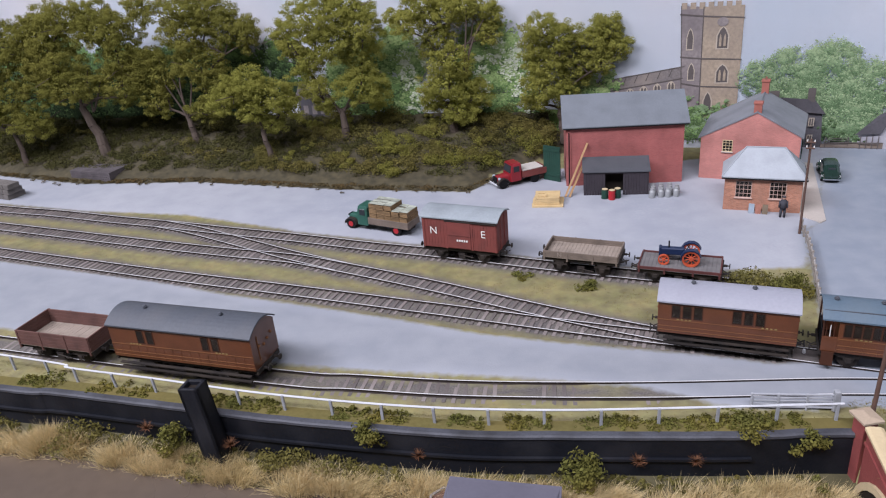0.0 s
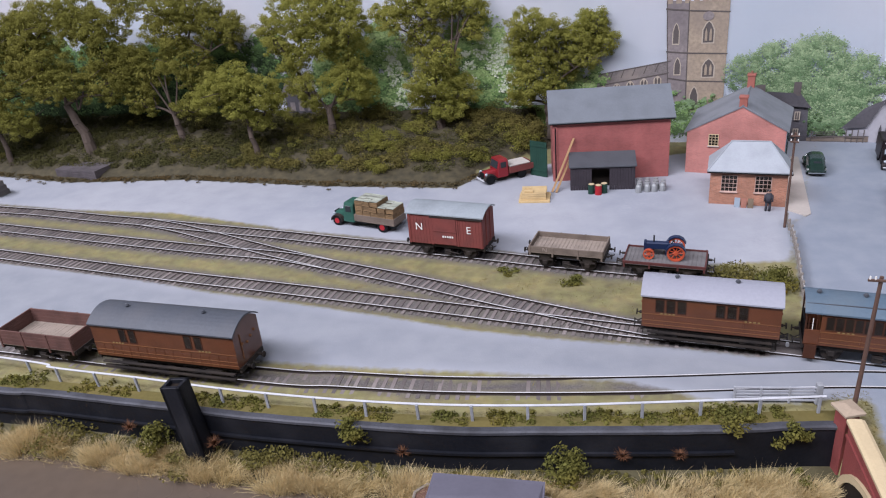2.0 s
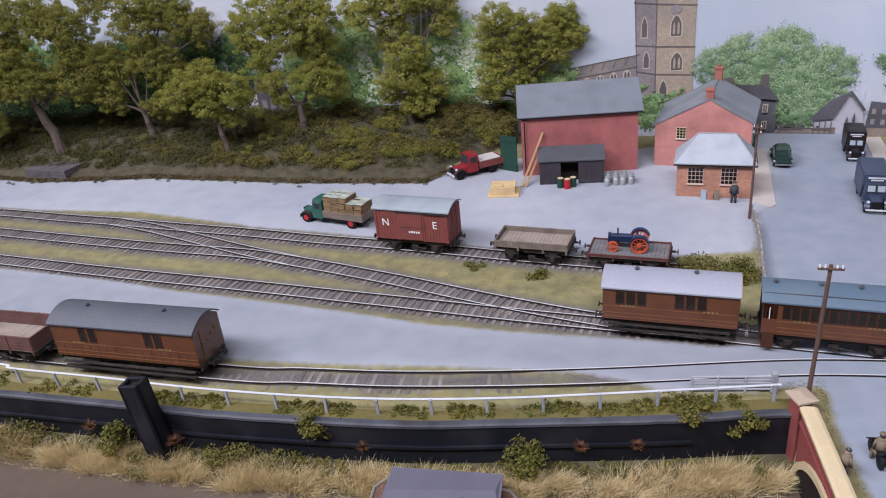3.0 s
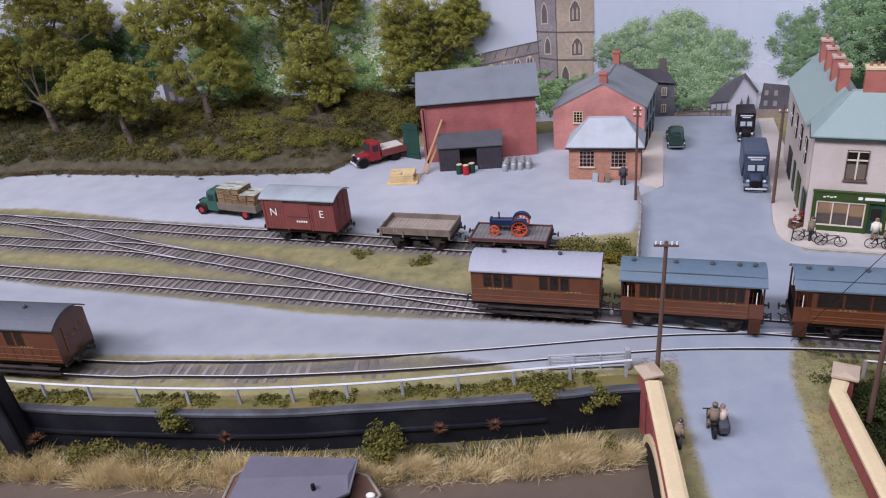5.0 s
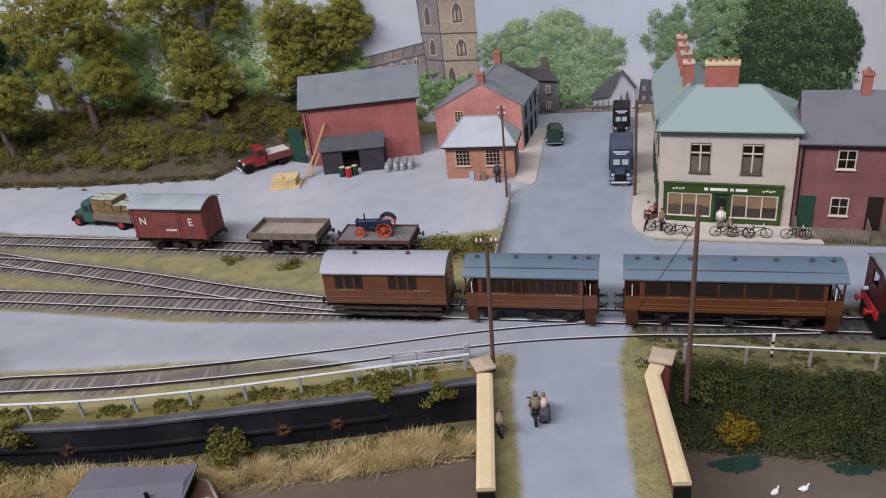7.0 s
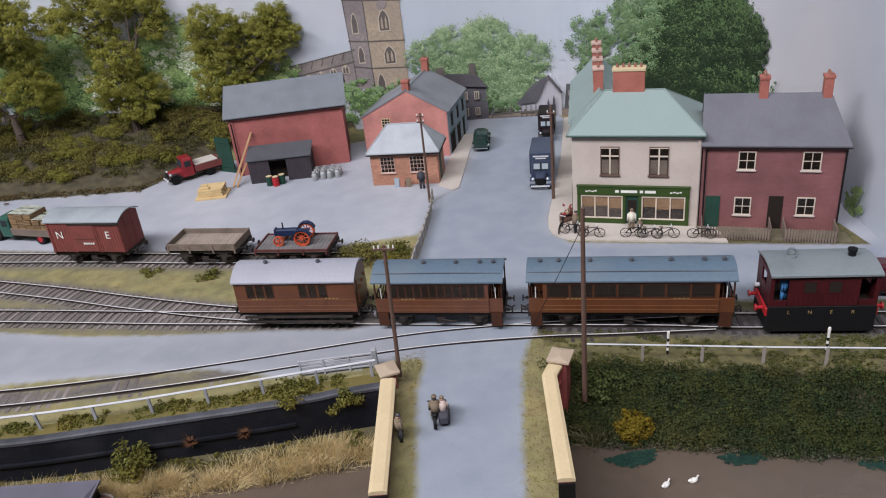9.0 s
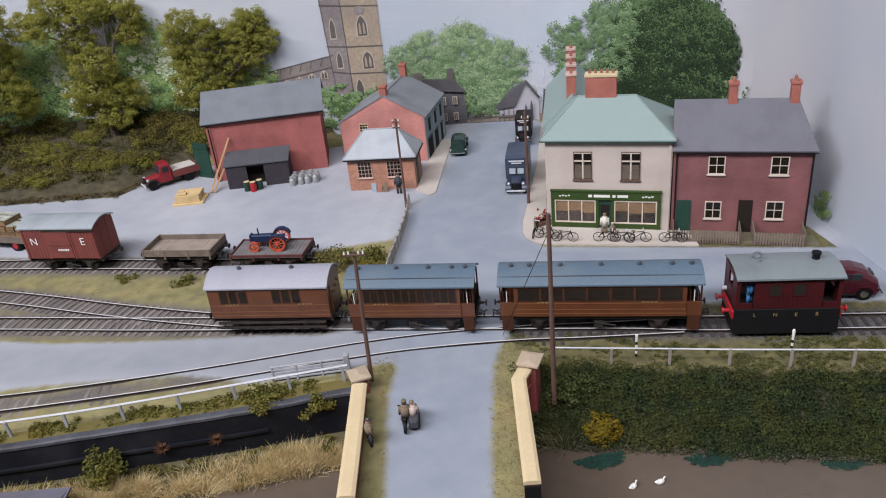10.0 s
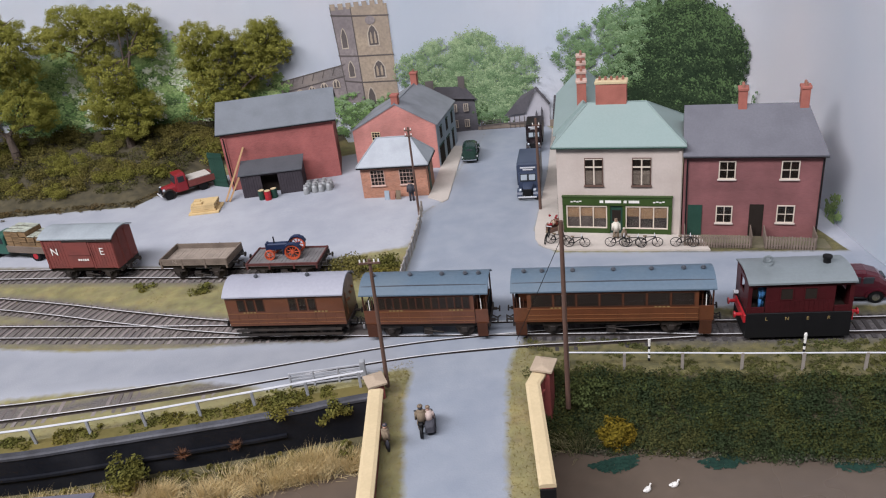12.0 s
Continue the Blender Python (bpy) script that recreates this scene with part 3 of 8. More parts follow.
def clump(name, x, y, z, w, h, count, size, material, seed, label, category="bush", group=""):
    """A bush: a heap of small clumps of flakes."""
    r = random.Random(seed)
    verts, faces = [], []
    for _ in range(max(3, count // 60)):
        a, q = r.uniform(0, 6.28), r.uniform(0, 1) ** .6
        zz = r.uniform(.1, .85) * h * (1 - .5 * q)
        leaves(verts, faces, (math.cos(a) * q * w * .38, math.sin(a) * q * w * .38, zz), w * r.uniform(.14, .24), 60, size, r, min(1.2, h / w * 1.2))
    ob = raw(name, verts, faces, material)
    ob.matrix_basis = pose(x * MM, y * MM, z * MM)
    return tagged(ob, label, category, group)

# ---- bridge, canal walls ----
DECK = [(203, 214), (292, 190), (300, 232), (309, 275), (322, 288), (330, 324), (214, 324), (219, 305)]
dx, dy = np.meshgrid(np.arange(190, 335, 3.0), np.arange(180, 326, 3.0))
dh = inside(dx, dy, ROAD) - 8
dk = inside(dx, dy, DECK)
idx = np.arange(dx.size).reshape(dx.shape)
quads = [q for q in np.stack([idx[:-1, :-1], idx[:-1, 1:], idx[1:, 1:], idx[1:, :-1]], -1).reshape(-1, 4).tolist() if min(dk.ravel()[q]) > -1]
me = bpy.data.meshes.new("bridge_deck")
me.from_pydata((np.stack([dx, dy, np.full(dx.shape, -0.06)], -1).reshape(-1, 3) * MM).tolist(), [], quads)
me.attributes.new("hard", "FLOAT", "POINT").data.foreach_set("value", dh.astype(np.float32).ravel())
me.attributes.new("ballast", "FLOAT", "POINT").data.foreach_set("value", np.full(dx.size, 50, np.float32))
me.attributes.new("road", "FLOAT", "POINT").data.foreach_set("value", np.full(dx.size, 50, np.float32))
me.materials.append(bpy.data.materials["layout_ground"])
tagged(new("bridge_road", me), "grey road over the canal bridge with grassy verges", "road", kind="structure")

bm = bmesh.new()
slab(bm, [(-900, 240), (200, 205), (700, 70), (700, 20), (-900, 20)][::-1], -300, -70)
solo("baseboard", bm, M_BLACK, "black front board of the layout", "baseboard", kind="structure")


bm = bmesh.new()
box(bm, -980, -260, -312, 780, 1200, -302)
solo("hall_floor", bm, mat("grey_hall_carpet", (0.12, 0.12, 0.13), .95, .3, 6, .2, .2), "grey carpeted floor under the layout", "floor", kind="structure")


def parapet(name, outer, width, z_top, pier, pier_z, cap_turn, side, cap=(8, 8.5)):
    """Brick bridge wall with a cream coping and a capped end pier. outer: plan line from the near end to the pier."""
    root = thing("bridge_parapet", 0, 0, 0, 0, name, "bridge wall", "bridge parapets")
    bm = bmesh.new()
    line = [Vector(p) for p in outer] if side > 0 else smooth_line(outer, 8)
    sweep(bm, line, [(-width * .32, -40), (width * .32, -40), (width * .32, z_top), (-width * .32, z_top)])
    part("wall", bm, M_MAROON, root)
    bm = bmesh.new()
    sweep(bm, line, [(-width / 2, z_top), (width / 2, z_top), (width / 2, z_top + 1.6), (width * .3, z_top + 2.4), (-width * .3, z_top + 2.4), (-width / 2, z_top + 1.6)])
    part("coping", bm, M_CREAM, root, "cream stone coping")
    bm = bmesh.new()
    sweep(bm, line, [(side * -width * .31, 1.2), (side * -width * .42, 1.2), (side * -width * .42, 2.6), (side * -width * .31, 2.6)])
    part("string_course", bm, M_MAROON, root)
    bm = bmesh.new()
    d = (line[1] - line[0]).normalized()
    sweep(bm, [line[0] - d * 1.2, line[0] - d * .05], [(-width * .46, -40), (width * .46, -40), (width * .46, z_top - .4), (-width * .46, z_top - .4)])
    part("cut_end", bm, M_BLACK, root, "black cut end at the layout's edge")
    bm = bmesh.new()
    x, y = pier
    box(bm, 2 - cap[0], 2 - cap[1], -38, cap[0] - 2, cap[1] - 2, pier_z, 0.4)
    p = part("pier", bm, M_MAROON, root)
    p.matrix_basis = pose(x * MM, y * MM, 0, 0, 0, cap_turn)
    bm = bmesh.new()
    cx, cy = cap
    box(bm, -cx, -cy, pier_z, cx, cy, pier_z + 1.6, 0.3)
    hull(bm, [(-cx, -cy, pier_z + 1.6), (cx, -cy, pier_z + 1.6), (cx, cy, pier_z + 1.6), (-cx, cy, pier_z + 1.6), (0, -3, pier_z + 2.9), (0, 3, pier_z + 2.9)], [(0, 1, 4), (1, 2, 5, 4), (2, 3, 5), (3, 0, 4, 5)])
    c = part("pier_cap", bm, M_PIER, root, "cream pyramid cap")
    c.matrix_basis = pose(x * MM, y * MM, 0, 0, 0, cap_turn)
    return root, line


pl_root, pl_line = parapet("maroon brick bridge wall with cream coping beside the canal", [(203.3, 215), (208.6, 245), (214.6, 280), (218.6, 304)], 9.2, 10.7, (219.2, 314), 11.3, 10, -1, (6.2, 6.8))
pr_root, pr_line = parapet("maroon brick bridge wall with splayed cream coping", [(292.4, 197), (309.3, 277.3), (316.5, 287)], 8.6, 12.1, (320.0, 289.5), 15.4, -32, 1, (6.7, 7.2))
# arch on the canal side of the bridge
bm = bmesh.new()
ARCH_Y, ARCH_R, ARCH_Z = 252.0, 49.0, -42.0
ring = []
for k in range(17):
    a = math.pi * k / 16
    ring.append((ARCH_Y - ARCH_R * math.cos(a), ARCH_Z + ARCH_R * math.sin(a) * 0.76))
for (ya, za), (yb, zb) in zip(ring, ring[1:]):
    def out(y, z, f):
        return (ARCH_Y + (y - ARCH_Y) * f, ARCH_Z + (z - ARCH_Z) * f)
    p = [out(ya, za, 1.0), out(yb, zb, 1.0), out(yb, zb, 1.1), out(ya, za, 1.1)]
    xs = lambda y: 204 + (y - 215) * 0.165 - 3.4
    hull(bm, [(xs(y) - 1.6, y, z) for y, z in p] + [(xs(y) + 2, y, z) for y, z in p], [(0, 1, 2, 3), (3, 2, 6, 7), (0, 4, 5, 1), (0, 3, 7, 4), (1, 5, 6, 2)])
bmesh.ops.remove_doubles(bm, verts=bm.verts[:], dist=1e-6)
part("arch_ring", bm, M_CREAM, pl_root, "cream arch ring")
# flat dark sheet in place of the shaded vault
bm = bmesh.new()
hull(bm, [(204 + (y - 215) * 0.165 - 4.0, y, z) for y, z in ring], [list(range(17))])
part("arch_opening", bm, M_DARK, pl_root, "dark sheet standing for the shade under the bridge")

# black piled canal wall with a grey capping and a ledge
root = thing("canal_wall", 0, 0, 0, 0, "black sheet-piled canal wall with grey capping and ledge", "wall", kind="structure")
bm = bmesh.new()
sweep(bm, COPING, [(-2, -40), (9, -40), (9, -1), (-2, -1)])
part("piling", bm, M_WALL_BLACK, root)
bm = bmesh.new()
sweep(bm, [(p[0], p[1] + .35 * noise.noise((p[0] / 9, 0, 1)), .25 * noise.noise((p[0] / 12, 2, 1))) for p in COPING], [(-2.9, -2.2), (2.2, -2.2), (2.2, 0.3), (-1.9, 0.3), (-2.9, -0.5)])
part("capping", bm, M_COPE_GREY, root, "dark grey capping")
bm = bmesh.new()
sweep(bm, COPING, [(2.2, -2.2), (12, -2.2), (12, 0.0), (2.2, 0.1)])
part("turf_edge", bm, M_TURF, root, "turf strip behind the capping")
bm = bmesh.new()
ledge = [p for p in COPING if p[0] < 165]
sweep(bm, ledge, [(-4.0, -17.2), (-1, -17.2), (-1, -15.4), (-4.0, -15.4)])
part("ledge", bm, M_WALL_BLACK, root, "narrow black waling ledge")

root = thing("mooring_post", -176, 352, 0, -12, "tall black hollow timber post standing at the canal wall", "post")
bm = bmesh.new()
for a in ((-7, -6, -4.5, 6), (4.5, -6, 7, 6), (-7, 3.5, 7, 6), (-7, -6, 7, -3.5)):
    box(bm, a[0], a[1], -38, a[2], a[3], 29, 0.3)
part("shaft", bm, M_WALL_BLACK, root)
# dark plug gives the hollow top its shade
bm = bmesh.new()
box(bm, -4.5, -3.5, 20, 4.5, 3.5, 26)
part("core", bm, M_DARK, root)
root.matrix_basis = pose(-0.174, 0.352, 0, 0, -6, -12)

# ---- tracks ----
def on_hard(p):
    return float(max(inside(np.array([p[0]]), np.array([p[1]]), q)[0] for q in (YARD, MIDDLE, ROAD)))


RAIL_TOP = 1.5
bm = bmesh.new()
box(bm, -1.35, -13.5, -1.2, 1.35, 13.5, -0.2, 0.12)
tie_mesh = mesh_of(bm, "sleeper")
tie_mesh.materials.append(M_SLEEPER)
TIES = []
for nm, line, label in (("track_main", MAIN, "main line track"), ("track_loop", DIAG, "loop line track"), ("track_yard", YARD_TRACK, "yard siding track"), ("track_crossover", CROSS, "crossover track"), ("track_siding", SIDING, "canal side siding track")):
    root = thing(nm, 0, 0, 0, 0, label + " with rusty rails, bright heads and worn sleepers", "track", kind="structure")
    for side in (-1, 1):
        bm = bmesh.new()
        c = side * GAUGE / 2
        sweep(bm, line, [(c - .75, -.6), (c + .75, -.6), (c + .25, -.2), (c + .42, RAIL_TOP - .12), (c - .42, RAIL_TOP - .12), (c - .25, -.2)])
        rail = part("rail", bm, M_RAIL, root)
        bm = bmesh.new()
        sweep(bm, line, [(c - .34, RAIL_TOP - .12), (c + .34, RAIL_TOP - .12), (c + .28, RAIL_TOP), (c - .28, RAIL_TOP)])
        part("rail_head", bm, M_HEAD, rail, "worn rail head with its gleam put into a pale colour")
    for p, d in even(line, 6.4):
        if on_hard(p) > 3 or p[0] < -640 or p[0] > 640:
            continue
        if nm != "track_main" and min((p - q).length for q in MAIN) < 5:
            continue
        if nm == "track_crossover" and min((p - q).length for q in DIAG + YARD_TRACK) < 8:
            continue
        sunk = -.66 - .45 * noise.noise((p[0] / 60, p[1] / 60, 7.0)) if nm == "track_siding" else 0.0
        TIES.append((root, p[0], p[1], sunk, math.degrees(math.atan2(d.y, d.x)) + rnd.gauss(0, 1.2)))
# point lever
root = thing("point_lever", 219, 394, 0, -20, "small dark point lever box beside the track", "point lever")
bm = bmesh.new()
box(bm, -8, -9, -0.5, 8, 7, 0.9, 0.3)
part("base", bm, M_SLEEPER, root)
bm = bmesh.new()
rod(bm, (-1, 2, 0.8), (-1, 2, 2.2), 1.2)
ball(bm, (-1, 2, 2.8), 1.2, 8)
part("lever", bm, M_STEEL, root, "bright lever knob")

# ---- poles and fences ----
def pole(x, y, z, h, label, arms=((0.97, 6), ), turn=0, r=1.3, lean=0):
    root = thing("telegraph_pole", x, y, z, turn, label, "telegraph pole", "telegraph poles")
    bm = bmesh.new()
    rod(bm, (0, 0, -3), (lean, 0, h), r, 10, r * .75)
    part("shaft", bm, M_POLE, root)
    for f, w in arms:
        bm = bmesh.new()
        box(bm, lean * f - w, -1.8, h * f - .7, lean * f + w, -.7, h * f + .7, .15)
        a = part("crossarm", bm, M_POLE, root)
        for u in (-.85, -.45, .45, .85) if w > 5 else (-.8, .8):
            bm = bmesh.new()
            rod(bm, (lean * f + u * w, -1.2, h * f + .6), (lean * f + u * w, -1.2, h * f + 2.4), .55, 6, .4)
            part("insulator", bm, M_WHITE, a, "white insulator")
    return root


pole(289, 584, 0, 87, "brown telegraph pole with two short crossarms at the yard fence", ((.97, 3.5), (.91, 3.5)), -25, 1.2)
pole(226.5, 322, 0, 91, "brown telegraph pole with one crossarm beside the bridge pier", ((.98, 6.5),), -15, 1.4, 2)
pole(331, 279, -8, 122, "reddish brown telegraph pole on the bank", (), 0, 1.55)
pole(398, 546, 0, 88, "brown telegraph pole at the street corner", ((.93, 3.5),), -25, 1.5)
bm = bmesh.new()
rod(bm, (331, 279, 104), (318, 345, 0), 0.2, 5)
solo("stay_wire", bm, M_BLACK, "thin wire stay from the pole to the ground", "wire")


def rail_fence(label, line, step, top, material, name="rail_fence", r=0.75):
    root = thing(name, 0, 0, 0, 0, label, "fence", "rail fences")
    bm = bmesh.new()
    sweep(bm, [(p[0], p[1], top) for p in line], [(r * math.cos(a), r * math.sin(a)) for a in [k * math.pi / 3 for k in range(6)]])
    part("rail", bm, M_STEEL, root, "white tubular rail")
    for p, d in even([Vector(q) for q in line], step):
        bm = bmesh.new()
        box(bm, -.9, -.7, -4, .9, .7, top + .4, .15)
        o = part("post", bm, material, root)
        o.matrix_basis = pose(p[0] * MM, p[1] * MM, 0, rnd.gauss(3, 2), 0, math.degrees(math.atan2(d.y, d.x)))
    return root


M_GATE = mat("grey_painted_gate", (0.36, 0.37, 0.40), 0.6, 0.15, 1, 0.2, 0.05)
M_POST = mat("grey_post", (0.30, 0.31, 0.33), 0.7, 0.2, 1, 0.2, 0.1)
F_LEFT = smooth_line([(-700, 530), (-600, 500), (-321, 419), (-289, 406), (-219, 387), (-153, 368), (-86, 352), (-20, 340), (47, 333), (113, 330), (213, 327)])
rail_fence("white tubular rail fence on grey posts along the canal wall", F_LEFT, 33.6, 11.5, M_POST)
F_RIGHT = [Vector(p) for p in ((340, 304), (392, 285), (438, 268), (498, 247), (600, 210), (700, 170))]
rail_fence("white rail fence on grey posts along the bank", F_RIGHT, 34.5, 11.0, M_WOOD_GREY, r=0.5)

root = thing("crossing_gate", 166, 341, 0, -6, "white slatted level crossing gate lying along the rail", "gate")
for z in (2, 4.2, 6.4, 8.6, 10.8):
    bm = bmesh.new()
    box(bm, 0, -.6, z - .5, 46, .6, z + .5, .1)
    part("bar", bm, M_GATE, root)
for x in (0, 15, 31, 46):
    bm = bmesh.new()
    box(bm, x - .6, -.8, 0, x + .6, .8, 11.5, .15)
    part("upright", bm, M_GATE, root)
bm = bmesh.new()
box(bm, 45.5, -2, 0, 49, 2, 14, .4)
part("gate_post", bm, M_POST, root)

root = thing("yard_fence", 0, 0, 0, 0, "pale weathered board fence with white end post beside the road", "fence")
yf = smooth_line([(293, 590), (285, 555), (272, 512), (258, 470), (248, 434)])
for z in (5, 9):
    bm = bmesh.new()
    sweep(bm, [(p[0], p[1], z - 1) for p in yf], [(-1.0, -.6), (-.4, -.6), (-.4, .6), (-1.0, .6)])
    part("rail", bm, M_WOOD_GREY, root)
M_BOARD = mat("pale_weathered_board", (0.36, 0.345, 0.33), 0.85, 0.25, 0.8, 0.25, 0.3, random_amount=0.3)
bm = bmesh.new()
box(bm, -1.15, -.35, 0, 1.15, .35, 9.4, .1)
board_mesh = mesh_of(bm, "board")
board_mesh.materials.append(M_BOARD)
for p, d in even(yf, 2.6):
    if p[1] > 566:
        continue
    o = new("board", board_mesh)
    o.parent = root
    o.matrix_basis = pose(p[0] * MM, p[1] * MM, rnd.uniform(-.8, .2) * MM, 0, 0, math.degrees(math.atan2(d.y, d.x)))
for k, (p, d) in enumerate(even(yf, 13)):
    bm = bmesh.new()
    box(bm, -.8, -.8, -1, .8, .8, 11, .15)
    o = part("post", bm, M_WOOD_GREY, root)
    o.matrix_basis = pose(p[0] * MM, p[1] * MM, 0, 0, 0, math.degrees(math.atan2(d.y, d.x)))
bm = bmesh.new()
box(bm, -1.8, -1.8, -1, 1.8, 1.8, 14, .3)
o = part("end_post", bm, M_WHITE, root, "white painted end post")
o.matrix_basis = pose(248.5 * MM, 432 * MM, 0, 0, 0, -20)

# ---- buildings ----
def window(parent, x, y, z, w, h, bars=(2, 2), frame_w=.7, frame=None, sill=True, curtain=None):
    """A sash window in a front wall, seen from -y: frame, glazing bars, pane, sill; a dark sheet stands for the unlit
    room.
    """
    fm = frame or M_WHITE
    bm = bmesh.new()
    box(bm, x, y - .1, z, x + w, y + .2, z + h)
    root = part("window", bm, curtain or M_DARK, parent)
    bm = bmesh.new()
    for a in ((x, z, x + frame_w, z + h), (x + w - frame_w, z, x + w, z + h), (x + frame_w, z, x + w - frame_w, z + frame_w), (x + frame_w, z + h - frame_w, x + w - frame_w, z + h)):
        box(bm, a[0], y - .75, a[1], a[2], y - .1, a[3])
    part("window_frame", bm, fm, root)
    for k in range(1, bars[0]):
        bm = bmesh.new()
        u = x + w * k / bars[0]
        box(bm, u - frame_w * .3, y - .6, z + frame_w, u + frame_w * .3, y - .12, z + h - frame_w)
        part("glazing_bar", bm, fm, root)
    for k in range(1, bars[1]):
        bm = bmesh.new()
        u = z + h * k / bars[1]
        box(bm, x + frame_w, y - .55, u - frame_w * .3, x + w - frame_w, y - .13, u + frame_w * .3)
        part("glazing_bar", bm, fm, root)
    bm = bmesh.new()
    box(bm, x + frame_w, y - .35, z + frame_w, x + w - frame_w, y - .28, z + h - frame_w)
    part("pane", bm, M_GLASS, root).visible_shadow = False
    if sill:
        bm = bmesh.new()
        box(bm, x - .8, y - 1.5, z - 1.1, x + w + .8, y + .2, z, .15)
        part("sill", bm, M_STUCCO if sill is True else sill, root)
    return root


def chimney(parent, x, y, z0, z1, w, d, pots, material=None, cap=None):
    bm = bmesh.new()
    box(bm, x - w / 2, y - d / 2, z0, x + w / 2, y + d / 2, z1 - 2.4, .15)
    root = part("chimney", bm, material or M_TERRACOTTA, parent)
    bm = bmesh.new()
    box(bm, x - w / 2 - .7, y - d / 2 - .7, z1 - 2.4, x + w / 2 + .7, y + d / 2 + .7, z1, .3)
    part("chimney_cap", bm, cap or M_TERRACOTTA, root)
    for k in range(pots):
        u = 0 if pots == 1 else (k / (pots - 1) - .5) * (w * .75 if w > d else 0)
        v = 0 if pots == 1 or w > d else (k / (pots - 1) - .5) * d * .75
        bm = bmesh.new()
        rod(bm, (x + u, y + v, z1), (x + u, y + v, z1 + 2.9), 1.2, 8, 1.0)
        part("chimney_pot", bm, M_POT, root)
    return root


def gable_roof(bm, x0, x1, y0, y1, ye, z_e, z_r, t=1.6, over=2.0, y_back=None, z_back=None):
    """Roof with its ridge along x: front eave at y0, ridge at ye, back eave at y1."""
    zb = z_e if z_back is None else z_back
    sl = (z_r - z_e) / (ye - y0)
    fe = (y0 - over, z_e - over * sl)
    sb = (z_r - zb) / (y1 - ye)
    be = (y1 + over, zb - over * sb)
    prism(bm, [fe, (ye, z_r), be, (be[0], be[1] + t), (ye, z_r + t), (fe[0], fe[1] + t)], x0, x1, 0, "x")


# goods shed
root = thing("goods_shed", 102, 741, 0, -4, "pink-red brick goods shed with a plain grey slate roof", "building")
bm = bmesh.new()
prism(bm, [(0, -1), (0, 66.5), (38, 90), (62, 75), (62, -1)], 0, 122, 0, "x")
part("wall", bm, M_BRICK_PINK, root)
bm = bmesh.new()
gable_roof(bm, -4, 127, 0, 62, 38, 66.5, 90, 1.3, 3.0, z_back=75)
part("roof", bm, M_SLATE, root)
bm = bmesh.new()
rod(bm, (-3, -3.2, 64.4), (126, -3.2, 64.4), .7, 6)
part("gutter", bm, M_BLACK, root)
bm = bmesh.new()
rod(bm, (3, -1.2, 60), (3, -1.2, 0), .7, 6)
part("downpipe", bm, M_BLACK, root)
bm = bmesh.new()
box(bm, 1, -1.0, 0, 5, -.05, 62)
part("corner_pier", bm, M_BRICK_PINK, root)

root = thing("lean_to_shed", 116.5, 710, 0, -7, "black tarred timber lean-to shed with an open doorway", "shed")
for a, b in ((0, 22), (40, 66)):
    for k in np.arange(a, b - .1, 2.75):
        bm = bmesh.new()
        box(bm, k + .1, -.4 - .25 * rnd.random(), 0, min(b, k + 2.65), .6, 25.5)
        part("board", bm, M_SHED, root)
for a in ((0, .6, 0, .8, 25, 25.5), (65.2, .6, 0, 66, 25, 25.5), (22, -.1, 23, 40, .5, 25.5)):
    bm = bmesh.new()
    box(bm, *a)
    part("side_wall", bm, M_SHED, root)
# dark sheet behind the doorway stands for the shade in the shed
bm = bmesh.new()
box(bm, 0.5, 12, 0.1, 65.5, 12.6, 25)
part("dark_inside", bm, M_DARK, root)
bm = bmesh.new()
hull(bm, [(-1.5, -2, 25.2), (67.5, -2, 25.2), (67.5, 26, 32.5), (-1.5, 26, 32.5), (-1.5, -2, 26.4), (67.5, -2, 26.4), (67.5, 26, 33.7), (-1.5, 26, 33.7)],
     [(3, 2, 1, 0), (4, 5, 6, 7), (0, 1, 5, 4), (1, 2, 6, 5), (2, 3, 7, 6), (3, 0, 4, 7)])
part("roof", bm, M_SLATE_DARK, root)

root = thing("green_door_leaf", 80, 768, 0, -38, "dark green boarded door leaf standing at the shed end", "door")
for k in range(8):
    bm = bmesh.new()
    box(bm, k * 2.7, -.6, 0, k * 2.7 + 2.55, .6, 40)
    part("board", bm, M_DKGREEN, root)
for z in (6, 34):
    bm = bmesh.new()
    box(bm, 0, -1.2, z, 21.4, -.5, z + 3)
    part("ledge", bm, M_DKGREEN, root)

# yard office
root = thing("yard_office", 242, 650, 0, -18.5, "small orange brick office with a pale hipped roof", "building")
bm = bmesh.new()
box(bm, 0, 0, -1, 68, 38, 33)
part("wall", bm, M_BRICK_ORANGE, root)
bm = bmesh.new()
E0, E1, F0, F1 = -3, 71, -3, 41
hull(bm, [(E0, F0, 33), (E1, F0, 33), (E1, F1, 33), (E0, F1, 33), (E0, F0, 34.6), (E1, F0, 34.6), (E1, F1, 34.6), (E0, F1, 34.6), (17, 19, 57.5), (51, 19, 57.5)],
     [(3, 2, 1, 0), (0, 1, 5, 4), (1, 2, 6, 5), (2, 3, 7, 6), (3, 0, 4, 7), (4, 5, 9, 8), (5, 6, 9), (6, 7, 8, 9), (7, 4, 8)])
part("roof", bm, M_LEAD, root)
bm = bmesh.new()
for a, b in (((E0, F0, 34.8), (17, 19, 57.8)), ((E1, F0, 34.8), (51, 19, 57.8)), ((17, 19, 57.8), (51, 19, 57.8)), ((E1, F1, 34.8), (51, 19, 57.8))):
    rod(bm, a, b, .6, 6)
part("ridge_tiles", bm, M_LEAD, root)
bm = bmesh.new()
